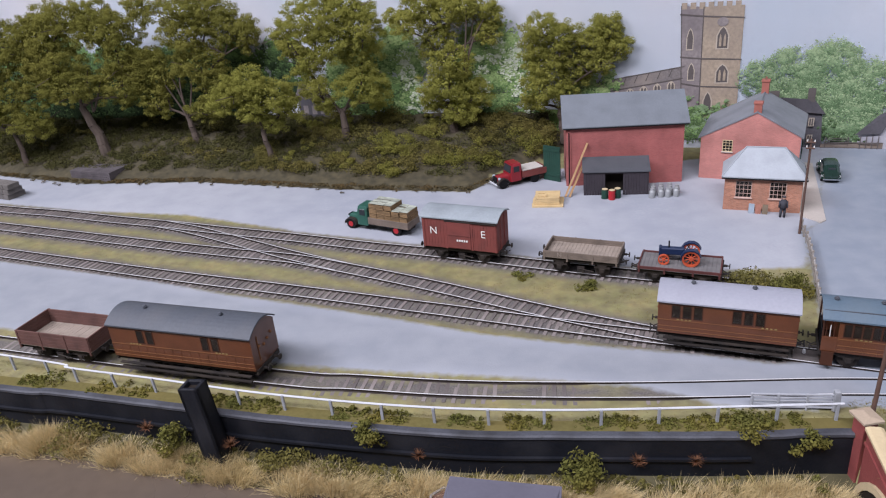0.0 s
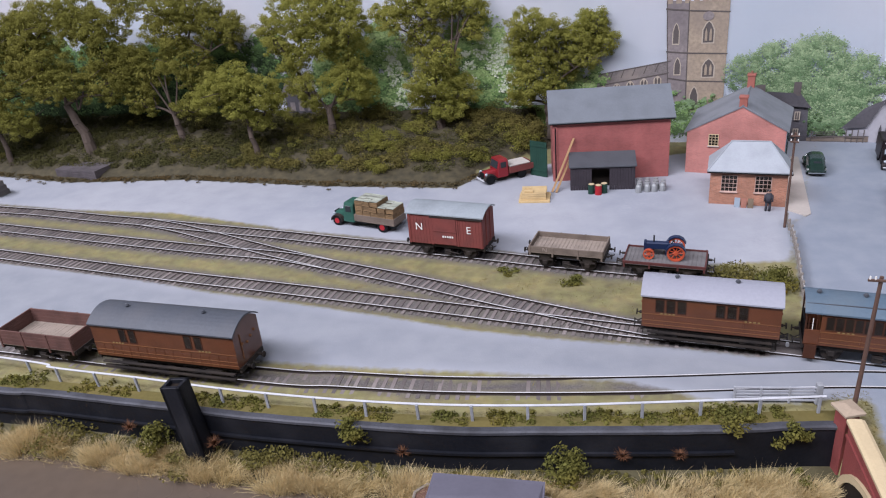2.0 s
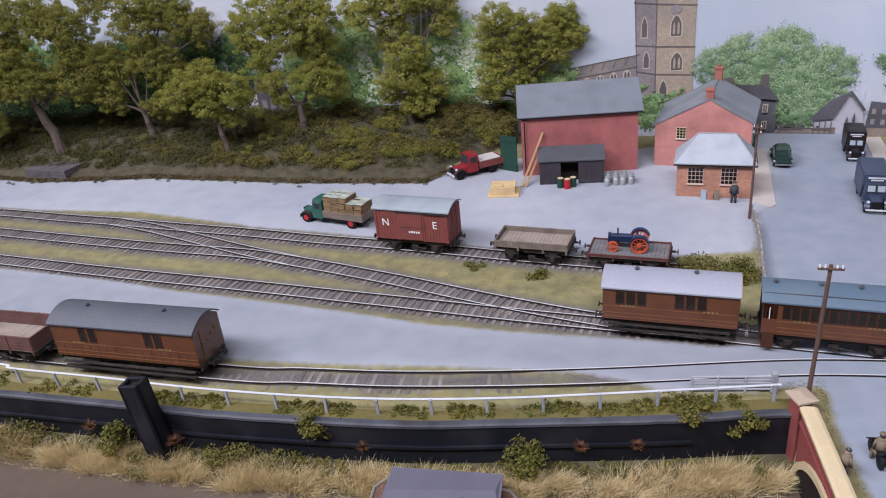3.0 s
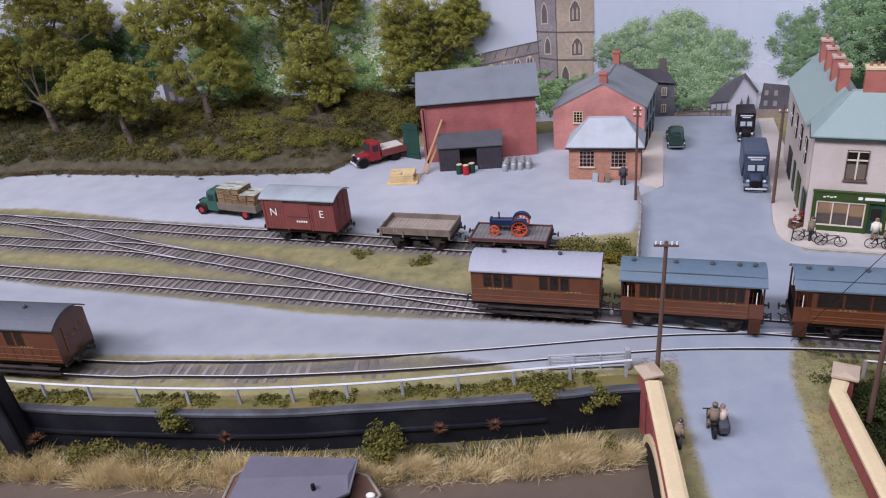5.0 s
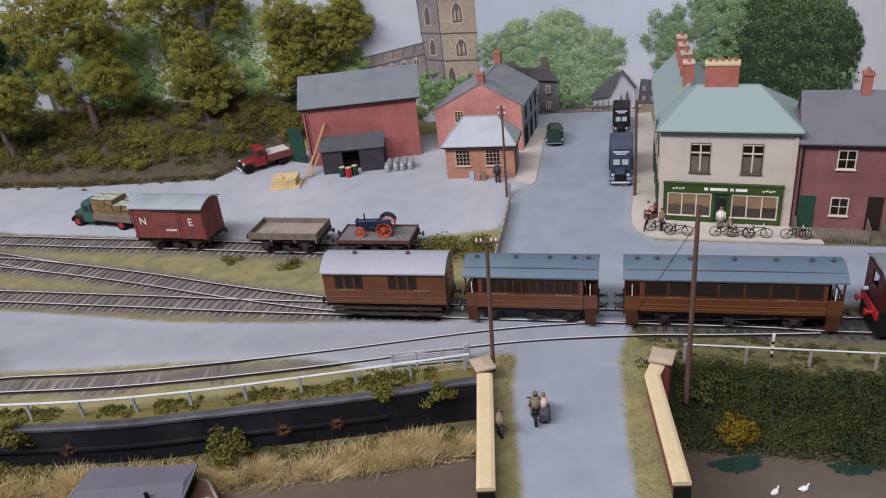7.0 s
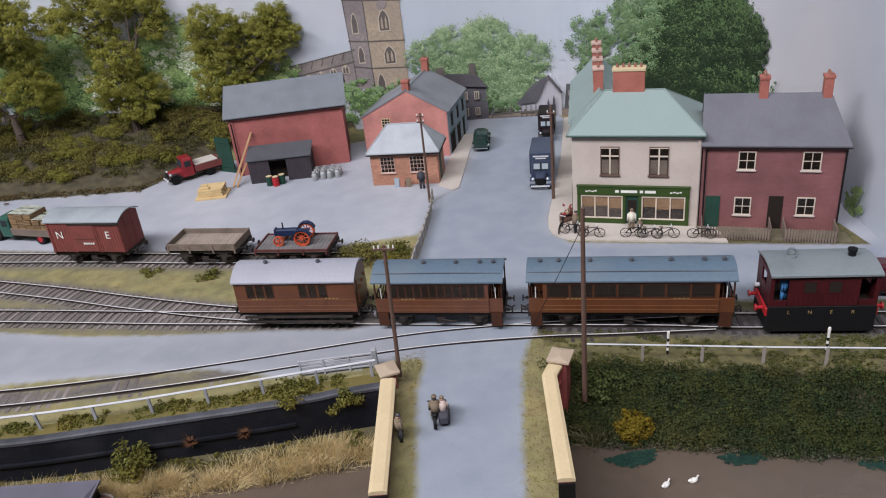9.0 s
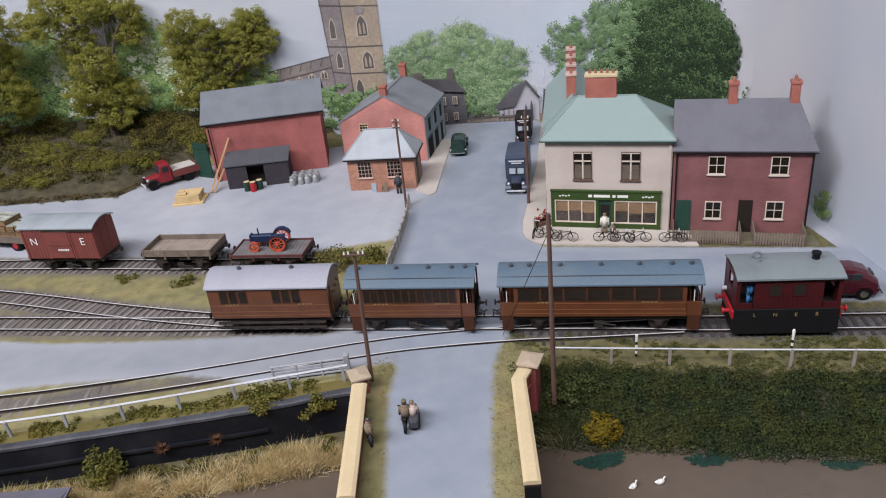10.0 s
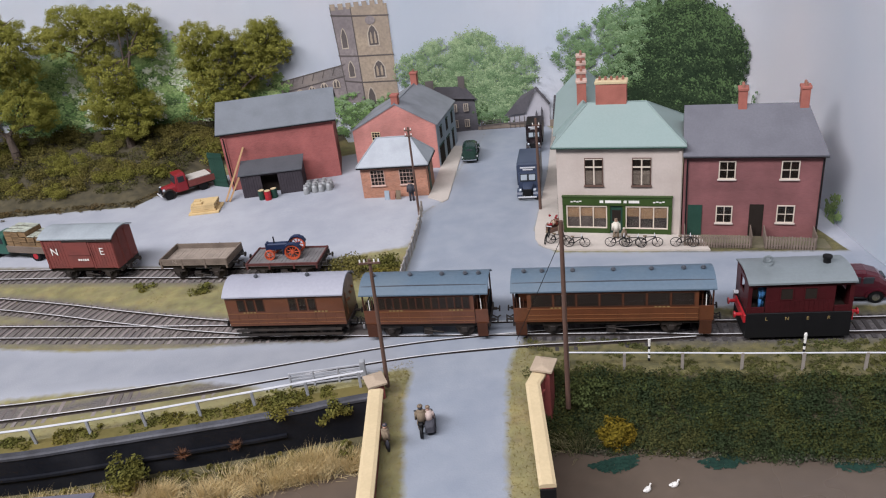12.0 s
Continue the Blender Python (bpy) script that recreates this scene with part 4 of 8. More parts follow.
rod(bm, (E0, F0 - .3, 33), (E1, F0 - .3, 33), .7, 6)
rod(bm, (E1 + .3, F0, 33), (E1 + .3, F1, 33), .7, 6)
part("gutter", bm, M_BLACK, root)
for x in (10, 40):
    window(root, x, 0, 13.5, 14.5, 16.5, (4, 4), .5, M_CAP, M_CAP)
bm = bmesh.new()
box(bm, 68, 10, 0, 68.5, 19, 27)
part("door", bm, M_DKGREEN, root)

# red house behind, its gable towards the yard
root = thing("red_house", 244, 742, 0, -24, "red brick house with grey slate roof and end chimneys", "house")
W, D = 96.0, 90.0
bm = bmesh.new()
prism(bm, [(0, -1), (W, -1), (W, 49.5), (53, 73), (0, 45)], 0, D)
part("wall", bm, M_BRICK_SALMON, root)
bm = bmesh.new()
prism(bm, [(-3, 43.6), (53, 73.2), (W + 2.5, 48.4), (W + 2.5, 49.8), (53, 74.8), (-3, 45.2)], -.8, D + 1)
part("roof", bm, M_SLATE_PALE, root)
bm = bmesh.new()
rod(bm, (53, -1, 74.7), (53, D, 74.7), .8, 6)
part("ridge_tiles", bm, M_SLATE, root)
M_BLUEGREY = mat("blue_grey_render", (0.26, 0.31, 0.36), 0.8, 0.1, 2, 0.25, 0.1)
bm = bmesh.new()
box(bm, W + .02, 1, 0, W + .6, D - 1, 48)
st = part("street_front", bm, M_BLUEGREY, root, "blue-grey rendered street front")
# openings are dark panels on the front, the indoor shade put into their colour
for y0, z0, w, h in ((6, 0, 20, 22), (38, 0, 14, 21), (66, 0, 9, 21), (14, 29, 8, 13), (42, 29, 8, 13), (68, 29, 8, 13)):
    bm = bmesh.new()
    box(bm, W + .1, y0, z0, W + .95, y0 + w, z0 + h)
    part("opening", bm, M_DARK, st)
    bm = bmesh.new()
    box(bm, W + .1, y0 - .8, z0 + h, W + 1.5, y0 + w + .8, z0 + h + 1.2)
    part("lintel", bm, M_DKGREEN, st)
window(root, 22, 0, 31, 10, 12.5, (3, 4), .6, M_CREAM)
chimney(root, 53, 4.2, 66, 84, 7.5, 7, 0)
chimney(root, 53, D - 5, 66, 88, 7.5, 7, 1)

# corner shop
root = thing("corner_shop", 398.3, 493, 0, -26.85, "cream stucco corner shop with green hipped roof and green shopfront", "shop")
bm = bmesh.new()
box(bm, 0, 0, -1, 100, 72, 77.4)
part("wall", bm, M_STUCCO, root)
WING = pose(0, 0, 0, 0, 0, 7)
bm = bmesh.new()
box(bm, .3, 20, -1, 46, 165, 74.8)
wing = part("wing", bm, M_STUCCO, root, "long side wing along the street")
wing.matrix_basis = WING
bm = bmesh.new()
hull(bm, [(-3.4, -3.4, 77.4), (102.6, -3.4, 77.4), (102.6, 76, 77.4), (-3.4, 76, 77.4), (-3.4, -3.4, 78.6), (102.6, -3.4, 78.6), (102.6, 76, 78.6), (-3.4, 76, 78.6), (23, 35, 104), (70, 35, 104)],
     [(3, 2, 1, 0), (0, 1, 5, 4), (1, 2, 6, 5), (2, 3, 7, 6), (3, 0, 4, 7), (4, 5, 9, 8), (5, 6, 9), (6, 7, 8, 9), (7, 4, 8)])
part("roof", bm, M_VERDIGRIS, root)
bm = bmesh.new()
prism(bm, [(-3.4, 76.6), (23, 103.8), (50, 76.6), (50, 75.2), (-3.4, 75.2)], 35, 168, 0, "y")
part("wing_roof", bm, M_VERDIGRIS, wing)
for a, b in (((-3.4, -3.4, 78.7), (23, 35, 104.2)), ((102.6, -3.4, 78.7), (70, 35, 104.2)), ((23, 35, 104.2), (70, 35, 104.2)), ((102.6, 76, 78.7), (70, 35, 104.2))):
    bm = bmesh.new()
    rod(bm, a, b, .55, 6)
    part("hip_roll", bm, M_VERDIGRIS, root)
bm = bmesh.new()
rod(bm, (-3.4, -3.7, 77.3), (102.6, -3.7, 77.3), .5, 6)
rod(bm, (-3.7, -3.4, 77.3), (-3.7, 30, 77.3), .5, 6)
part("gutter", bm, M_DKGREEN, root)
bm = bmesh.new()
box(bm, 97.2, -1.1, 0, 99.2, -.05, 74)
part("downpipe", bm, M_STUCCO, root)
chimney(root, 42, 38, 96, 122, 25, 10, 5, M_TERRACOTTA, M_CREAM)
for y in (48, 80, 112, 144):
    chimney(root, 22, y, 94, 120, 8, 9, 2, None, M_CAP).matrix_basis = WING
M_CURTAIN = mat("net_curtain", (0.20, 0.165, 0.135), 0.9, 0.1, 1, 0.1, 0)
M_PAINT_CREAM = mat("cream_window_paint", (0.56, 0.48, 0.40), 0.6, 0.1, 1, 0.12, 0.03)
M_BLIND = mat("tan_paper_blind", (0.36, 0.23, 0.13), 0.9, 0.12, 1, 0.2, 0)
for x in (23, 61):
    w = window(root, x, 0, 44, 15, 24, (1, 1), .6, M_POLE, M_POLE)
    for a in ((x + 7, 44.6, x + 8.1, 67.4), (x + .6, 59.6, x + 6.9, 60.8), (x + 8.2, 59.6, x + 14.4, 60.8), (x + .6, 66.5, x + 6.9, 67.4), (x + 8.2, 66.5, x + 14.4, 67.4)):
        bm = bmesh.new()
        box(bm, a[0], -.62, a[1], a[2], -.4, a[3])
        part("glazing_bar", bm, M_PAINT_CREAM, w, "cream glazing bar")
    bm = bmesh.new()
    box(bm, x + 1, -.26, 45, x + 14, -.14, 57)
    part("net_curtain", bm, M_CURTAIN, w)
# shopfront
bm = bmesh.new()
box(bm, 4, -2.2, 26.5, 93, -.05, 34, .2)
sf = part("fascia", bm, M_GREEN, root, "green painted fascia board with white lettering")
bm = bmesh.new()
box(bm, 3.5, -2.8, 33.8, 93.5, -.05, 35.2, .2)
part("cornice", bm, M_GREEN, sf)
for a in ((4, 7), (41, 43.5), (53.5, 56), (90, 93)):
    bm = bmesh.new()
    box(bm, a[0], -1.8, 0, a[1], -.05, 26.5, .2)
    part("pilaster", bm, M_GREEN, root)
for a in (7, 56):
    bm = bmesh.new()
    box(bm, a, -1.5, 0, a + 34, -.05, 5.5)
    part("stall_riser", bm, M_GREEN, root)
# mottled dark colour stands for goods in the dim shop; nothing is modelled behind
M_SHOPBACK = mat("dim_display_sheet", (0.11, 0.09, 0.08), 0.8, 0.7, 5, 0.6, 0.0, tint=(0.02, 0.018, 0.018))
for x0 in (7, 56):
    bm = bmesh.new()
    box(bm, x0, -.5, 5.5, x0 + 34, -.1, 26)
    w = part("shop_window", bm, M_SHOPBACK, root, "large shop window backed by a mottled sheet coloured as a dim display")
    bm = bmesh.new()
    box(bm, x0, -1.55, 25, x0 + 34, -.62, 26)
    box(bm, x0, -1.55, 5.5, x0 + 34, -.62, 6.5)
    part("window_rail", bm, M_PAINT_CREAM, w, "cream window rails")
    for k in range(4):
        bm = bmesh.new()
        u = x0 + .5 + k * (33 / 3)
        box(bm, u - .45, -1.5, 6.5, u + .45, -.65, 25)
        part("mullion", bm, M_PAINT_CREAM, w)
        if k < 3:
            bm = bmesh.new()
            box(bm, u + .5, -.8, 14.5 + (k * 7 + x0) % 3, u + 10.5, -.62, 25)
            part("paper_blind", bm, M_BLIND, w)
    bm = bmesh.new()
    box(bm, x0 + .5, -.95, 6, x0 + 33.5, -.85, 25.5)
    part("pane", bm, M_GLASS, w).visible_shadow = False
bm = bmesh.new()
box(bm, 43.5, -.4, 0, 53.5, -.08, 26.5)
dr = part("shop_door", bm, M_DKGREEN, root, "dark green shop door")
# dark panel carries the unlit shop behind the door glass
bm = bmesh.new()
box(bm, 45, -.7, 12, 52, -.45, 22)
part("door_pane", bm, M_DARK, dr)


def lettering(text, size, parent, x, y, z, material, name="lettering", rot=(90, 0, 0), align="CENTER"):
    cu = bpy.data.curves.new(name, "FONT")
    cu.body, cu.size, cu.align_x, cu.align_y, cu.extrude = text, size * MM, align, "CENTER", 0.00005
    ob = bpy.data.objects.new(name, cu)
    scene.collection.objects.link(ob)
    bpy.context.view_layer.update()
    me = bpy.data.meshes.new_from_object(ob.evaluated_get(bpy.context.evaluated_depsgraph_get()))
    bpy.data.objects.remove(ob)
    me.materials.append(material)
    o = new(name, me)
    o.parent = parent
    o.matrix_basis = pose(x * MM, y * MM, z * MM, *rot)
    return o


bm = bmesh.new()
for x0, w in ((35, 3), (39.5, 13), (54.5, 2.5), (58.5, 8.5)):
    box(bm, x0, -2.45, 29.2, x0 + w, -2.15, 31.4)
    part("sign_stroke", bm, M_WHITE, sf, "white painted sign writing")
    bm = bmesh.new()
for x0 in (11, 78):
    for k in range(4):
        bm = bmesh.new()
        box(bm, x0 + k * 2.4, -2.45, 29.4 + .5 * (k % 2), x0 + k * 2.4 + 1.8, -2.15, 30.4 + .5 * (k % 2))
        part("sign_stroke", bm, M_WHITE, sf, "white painted sign writing")

# side of the shop on the street
for y0 in (30, 62, 94, 128):
    # window is a dark sheet coloured like the unlit room
    bm = bmesh.new()
    box(bm, -.5, y0, 44, .1, y0 + 11, 64)
    w = part("side_window", bm, M_DARK, wing)
    bm = bmesh.new()
    box(bm, -.8, y0 + 4.9, 44, -.4, y0 + 6.1, 64)
    box(bm, -.8, y0, 53.4, -.4, y0 + 11, 54.6)
    part("glazing_bar", bm, M_WHITE, w)
for y0, w, m in ((12, 12, M_DKGREEN), (40, 20, M_GREEN), (76, 10, M_DKGREEN), (104, 22, M_SHED)):
    bm = bmesh.new()
    box(bm, -.7, y0, 0, .1, y0 + w, 27)
    part("side_shopfront", bm, m, wing)

# brick cottages
root = thing("brick_cottages", 488.5, 447.4, 0, -26.85, "pair of weathered red brick cottages with slate roof and two chimneys", "house")
bm = bmesh.new()
hull(bm, [(0, 1, -1), (101, 1, -1), (76, 62, -1), (0, 62, -1), (0, 1, 70.4), (101, 1, 70.4), (76, 62, 70.4), (0, 62, 70.4), (0, 33, 98), (88, 33, 98)],
     [(3, 2, 1, 0), (0, 1, 5, 4), (2, 3, 7, 6), (1, 2, 6, 9, 5), (3, 0, 4, 8, 7), (4, 5, 9, 8), (6, 7, 8, 9)])
part("wall", bm, M_BRICK_COTT, root)
bm = bmesh.new()
hull(bm, [(-1, -2.2, 68.5), (103, -2.2, 68.5), (90, 33, 98.6), (-1, 33, 98.6), (-1, 64, 68), (76, 64, 68), (-1, -2.2, 69.8), (103, -2.2, 69.8), (90, 33, 100.4), (-1, 33, 100.4), (-1, 64, 69.6), (76, 64, 69.6)],
     [(0, 1, 2, 3)[::-1], (3, 2, 5, 4)[::-1], (6, 7, 8, 9), (9, 8, 11, 10), (0, 1, 7, 6), (1, 2, 8, 7), (2, 5, 11, 8), (5, 4, 10, 11), (3, 0, 6, 9), (4, 3, 9, 10)])
part("roof", bm, M_SLATE_PURPLE, root)
bm = bmesh.new()
rod(bm, (-1, -2.5, 68.4), (103, -2.5, 68.4), .5, 6)
part("gutter", bm, M_BLACK, root)
bm = bmesh.new()
rod(bm, (2.5, 0, 66), (2.5, 0, 0), .7, 6)
part("downpipe", bm, M_BLACK, root)
bm = bmesh.new()
rod(bm, (100, 0, 66), (100, 0, 0), .7, 6)
part("downpipe", bm, M_BLACK, root)
chimney(root, 42.5, 33, 94, 114, 6.4, 8, 2)
chimney(root, 87, 33, 94, 114, 6.4, 8, 2)
for x, z, w, h in ((26, 49.5, 12.5, 15), (71, 49.5, 13, 15), (25.5, 11.5, 12.5, 15), (70.5, 12.5, 13, 15)):
    window(root, x, 1, z, w, h, (2, 2), .8, M_PAINT_CREAM, M_STUCCO)
bm = bmesh.new()
box(bm, 4, .3, 0, 15, .98, 27)
d = part("door", bm, M_DKGREEN, root, "dark green cottage door")
# no hole in the wall: a dark sheet stands for the doorway's shade
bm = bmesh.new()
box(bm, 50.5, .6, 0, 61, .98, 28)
part("open_doorway", bm, M_DARK, root, "dark sheet standing for the shade in an open doorway")

# garden fences
M_PICKET = mat("brown_weathered_picket", (0.19, 0.145, 0.115), 0.85, 0.25, 0.8, 0.3, 0.3)
for x0, x1 in ((2, 52), (62, 98)):
    root = thing("picket_fence", 488.5, 447.4, 0, -26.85, "grey brown picket fence round a cottage front garden", "fence", "picket fences")
    for z in (3, 8):
        bm = bmesh.new()
        box(bm, x0, -21, z - .5, x1, -20.4, z + .5)
        part("rail", bm, M_PICKET, root)
    for u in np.arange(x0, x1, 2.0):
        bm = bmesh.new()
        h = 11 + rnd.uniform(-.5, .5)
        prism(bm, [(u, 0), (u + 1.2, 0), (u + 1.2, h - .8), (u + .6, h), (u, h - .8)], -21.5, -21.0)
        part("picket", bm, M_PICKET, root)
    for u in (x0, x1):
        for v in np.arange(-20, -2, 2.2):
            bm = bmesh.new()
            box(bm, u - .3, v, 0, u + .3, v + 1.3, 11)
            part("picket", bm, M_PICKET, root)

# pavements
M_BOG = mat("trodden_brown_garden", (0.15, 0.125, 0.085), 0.95, 0.35, 2, 0.4, 0.4, tint=(0.09, 0.095, 0.04))
bm = bmesh.new()
slab(bm, [(316, 604), (322, 608), (372, 762), (358, 768), (333, 705), (311, 640), (304, 622)], -1, 0.9)
solo("pavement_west", bm, M_PAVE, "pale pavement with a kerb beside the office", "pavement", kind="structure")
bm = bmesh.new()
kerb = [(484, 772), (434, 635), (381, 508), (375, 488), (375, 478), (379, 468), (388, 460), (496, 414), (500, 440), (400, 492), (445, 600), (500, 770)]
slab(bm, kerb, -1, 0.9)
solo("pavement_east", bm, M_PAVE, "pale pavement with a rounded kerb round the corner shop", "pavement", kind="structure")
bm = bmesh.new()
slab(bm, [(495, 423), (578, 382), (583, 398), (500, 444)], -1, 0.4)
solo("garden_path", bm, M_BOG, "scrubby front gardens behind the picket fences", "garden", kind="structure")

# ---- model trees on the bank ----
OLIVE = "model tree with olive green flock foliage on a brown trunk"
# left three trees take the dimmer olive, standing for weaker light at that end
tree(-619, 936, 9, [(31, 165, 37, 29), (-15, 143, 41, 41), (4, 97, 29, 25), (51, 108, 29, 33), (27, 60, 29, 20), (-31, 76, 33, 33), (64, 173, 25, 20), (-50, 170, 36, 30)], 40, OLIVE, 4.0, 46, -6, M_LEAF_DIM)
tree(-498, 927, 20, [(-13, 177, 40, 22), (-44, 152, 36, 28), (28, 167, 28, 28), (44, 159, 44, 22), (-33, 126, 36, 26), (55, 130, 28, 32), (-16, 95, 38, 26), (43, 87, 34, 28), (-65, 121, 28, 22), (67, 104, 18, 28)],
     41, "broad olive model tree on a thick leaning trunk", 7.0, 66, -16, M_LEAF_DIM, ((-2, 58, 6, 112), (0, 60, 20, 100)))
tree(-370, 926, 27, [(-40, 177, 22, 14), (12, 166, 35, 23), (45, 165, 35, 23), (17, 140, 30, 19), (69, 144, 27, 23), (93, 136, 17, 22), (-46, 111, 22, 19), (-27, 95, 30, 25), (-44, 59, 19, 23), (28, 105, 31, 23), (44, 78, 25, 23), (26, 46, 23, 14)],
     42, OLIVE, 4.8, 36, -5, M_LEAF_DIM, ((-3, 36, -14, 92), (-3, 36, -3, 88), (-2, 36, 12, 84), (-4, 34, -24, 80)))
tree(-254, 859, 15, [(-46, 79, 20, 14), (-11, 97, 30, 22), (15, 85, 33, 20), (-10, 66, 27, 13), (30, 70, 18, 18), (12, 46, 13, 12), (-29, 92, 22, 14)], 43, "low spreading olive model tree on a slender trunk", 3.8, 44, -4)
tree(-159, 884, 30, [(-60, 138, 16, 12), (-53, 117, 16, 16), (-17, 151, 36, 25), (18, 155, 33, 20), (-4, 120, 33, 22), (36, 134, 27, 25), (-35, 99, 20, 16), (31, 98, 25, 23), (-30, 67, 18, 16), (27, 67, 30, 20), (46, 51, 18, 16), (-22, 46, 14, 10)],
     44, OLIVE, 5.4, 36, -2, None, ((-4, 34, -52, 104), (2, 36, 24, 70)))
tree(-21, 869, 34, [(-49, 135, 22, 18), (-28, 149, 25, 18), (1, 140, 28, 20), (28, 147, 32, 14), (52, 133, 15, 13), (-15, 109, 22, 20), (3, 88, 25, 20), (-6, 58, 32, 21), (21, 46, 25, 20), (-21, 39, 20, 15), (9, 26, 22, 13), (47, 115, 14, 11)],
     45, "tall olive model tree with bare upper limbs", 5.0, 34, 0, M_LEAF, ((16, 62, 24, 142), (18, 64, 33, 138), (20, 66, 44, 132)))
tree(112, 856, 20, [(-26, 132, 22, 17), (-3, 121, 19, 17), (-33, 107, 17, 17), (-20, 90, 24, 19), (-28, 64, 21, 19), (-35, 44, 14, 10), (9, 101, 19, 15), (35, 112, 21, 21), (51, 123, 21, 17), (65, 103, 14, 15), (42, 89, 15, 12), (16, 77, 17, 14), (-4, 55, 19, 15)],
     46, "forked olive model tree behind the goods shed", 4.2, 36, -4, M_LEAF)
# scrub on the bank: dark thicket, with brown and lighter mounds over it
r = random.Random(5)


def bank_at(x, f):
    foot, back = float(at_x(BANK_FOOT, x)), float(np.interp(x, [p[0] for p in BACK[:75]], [p[1] for p in BACK[:75]]))
    y = foot + 3 + (back - foot - 8) * f
    return y, 46 * max(0, (y - foot) / max(back - foot, 30)) ** .9


for nm, count, lo, hi, lift, m, label in (("bank_thicket", 2000, 5, 11, 2, M_LEAF_DK, "dark brown-green thicket covering the bank"), ("bank_scrub", 800, 7, 15, 6, M_SCRUB, "tangled brown-green scrub mounds on the bank"), ("bank_brambles", 420, 6, 13, 8, M_LEAF_DIM, "lighter olive bramble mounds on the bank")):
    verts, faces = [], []
    for _ in range(count):
        x = r.uniform(-790, 98)
        f = r.random()
        y, z = bank_at(x, f)
        z += 12 * max(0, f - .75) * (1 + noise.noise((x / 30, 5, 1)))
        q = noise.noise((x / 55, y / 40, 3.0 if m is M_LEAF_DIM else 8.0))
        if m is not M_LEAF_DK and (q < 0.02 or f < .12 or (x < -280 and r.random() < .85) or (m is M_LEAF_DIM and x < -230)):
            continue
        if m is M_LEAF_DK and (f < .14 or (x > -200 and r.random() < .5)):
            continue
        rad = r.uniform(lo, hi)
        leaves(verts, faces, (x, y, z + r.uniform(0, lift)), rad, int(40 + rad * 9), 1.15, r, 0.55)
        if m is not M_LEAF_DK:
            for _ in range(3):
                leaves(verts, faces, (x + r.gauss(0, rad * .7), y + r.gauss(0, rad * .5), z + r.uniform(0, lift) + rad * .3), rad * .5, 80, .95, r, 0.7)
    tagged(raw(nm, verts, faces, m), label, "undergrowth", kind="stuff")
# low brown growth along the foot of the bank
verts, faces = [], []
for _ in range(1500):
    x = r.uniform(-790, 20)
    y, z = bank_at(x, 0.0)
    leaves(verts, faces, (x, y + r.gauss(5, 8), z + .2), r.uniform(2, 5), 40, .8, r, 0.3)
tagged(raw("bank_foot_growth", verts, faces, leaf_mat("brown_foot_growth", (0.085, 0.068, 0.034), .2)), "low brown growth fraying into the yard", "undergrowth", kind="stuff")
# growth on the canal bank
M_SPRIG = leaf_mat("sprig_green", (0.052, 0.064, 0.02), .2, tint=(0.045, 0.062, 0.026))
M_VERGE = leaf_mat("verge_weed", (0.09, 0.088, 0.03), .2, tint=(0.062, 0.072, 0.026))
M_OLIVE_BANK = leaf_mat("olive_bank_growth", (0.042, 0.047, 0.015), .14, tint=(0.062, 0.06, 0.022))
for nm, count, m, label in (("bank_growth", 2600, M_IVY, "dark blue-green ivy and scrub covering the canal bank"), ("bank_moss", 2600, M_OLIVE_BANK, "olive brown moss and weeds on the canal bank")):
    verts, faces = [], []
    for _ in range(count):
        x = r.uniform(314, 650)
        edge = float(at_x(BANK_RIGHT, x))
        u = r.random()
        if m is M_OLIVE_BANK and noise.noise((x / 34, u * 1.6, 4)) + .5 * noise.noise((x / 12, u * 4, 2)) + (.3 if u < .08 or .55 < u < .95 else -.12) < 0:
            continue
        rad = r.uniform(2.5, 6.5) if r.random() < .8 else r.uniform(6, 9)
        leaves(verts, faces, (x, edge - 5 - u * 36, -4 - 32 * u ** 1.05 + r.uniform(-2.5, .8) + 4 * noise.noise((x / 26, u * 2.4, 9)) + 4 * noise.noise((x / 11, u * 5, 4)) + 1.5 + (.7 if m is M_OLIVE_BANK else 0)), rad, int(26 + rad * 10), 0.8, r, 0.7, .2)
    tagged(raw(nm, verts, faces, m), label, "undergrowth", kind="stuff")


verts, faces = [], []
for _ in range(700):
    x = r.uniform(316, 650)
    u = r.random()
    if noise.noise((x / 18, u * 3, 7)) < .0:
        continue
    leaves(verts, faces, (x, float(at_x(BANK_RIGHT, x)) - 5 - u * 36, -3.0 - 32 * u ** 1.05 + r.uniform(.3, 2) + 4 * noise.noise((x / 26, u * 2.4, 9)) + 4 * noise.noise((x / 11, u * 5, 4)) + 1.5), r.uniform(1.6, 3.4), 34, .95, r, .8)
tagged(raw("bank_sprigs", verts, faces, M_SPRIG), "lighter leafy sprigs scattered over the canal bank", "undergrowth", kind="stuff")
# weeds in the turf on both sides of the bank fence
r2 = random.Random(77)
verts, faces = [], []
for _ in range(2600):
    x, d = r2.uniform(322, 660), r2.uniform(-6, 34)
    if noise.noise((x / 22, d / 9, 3)) + .6 * noise.noise((x / 8, d / 5, 8)) + (.35 if d < 2 or x > 470 else 0) < .12:
        continue
    rad = r2.uniform(.9, 2.4)
    leaves(verts, faces, (x, float(at_x(BANK_RIGHT, x)) + d, -.3 if d > 0 else d * .5), rad, 16, .7, r2, .5, .2)
tagged(raw("verge_weeds", verts, faces, M_VERGE), "olive green weeds in the turf along the bank fence", "weeds", kind="stuff")
# grey dead stalks along the water's edge
verts, faces = [], []
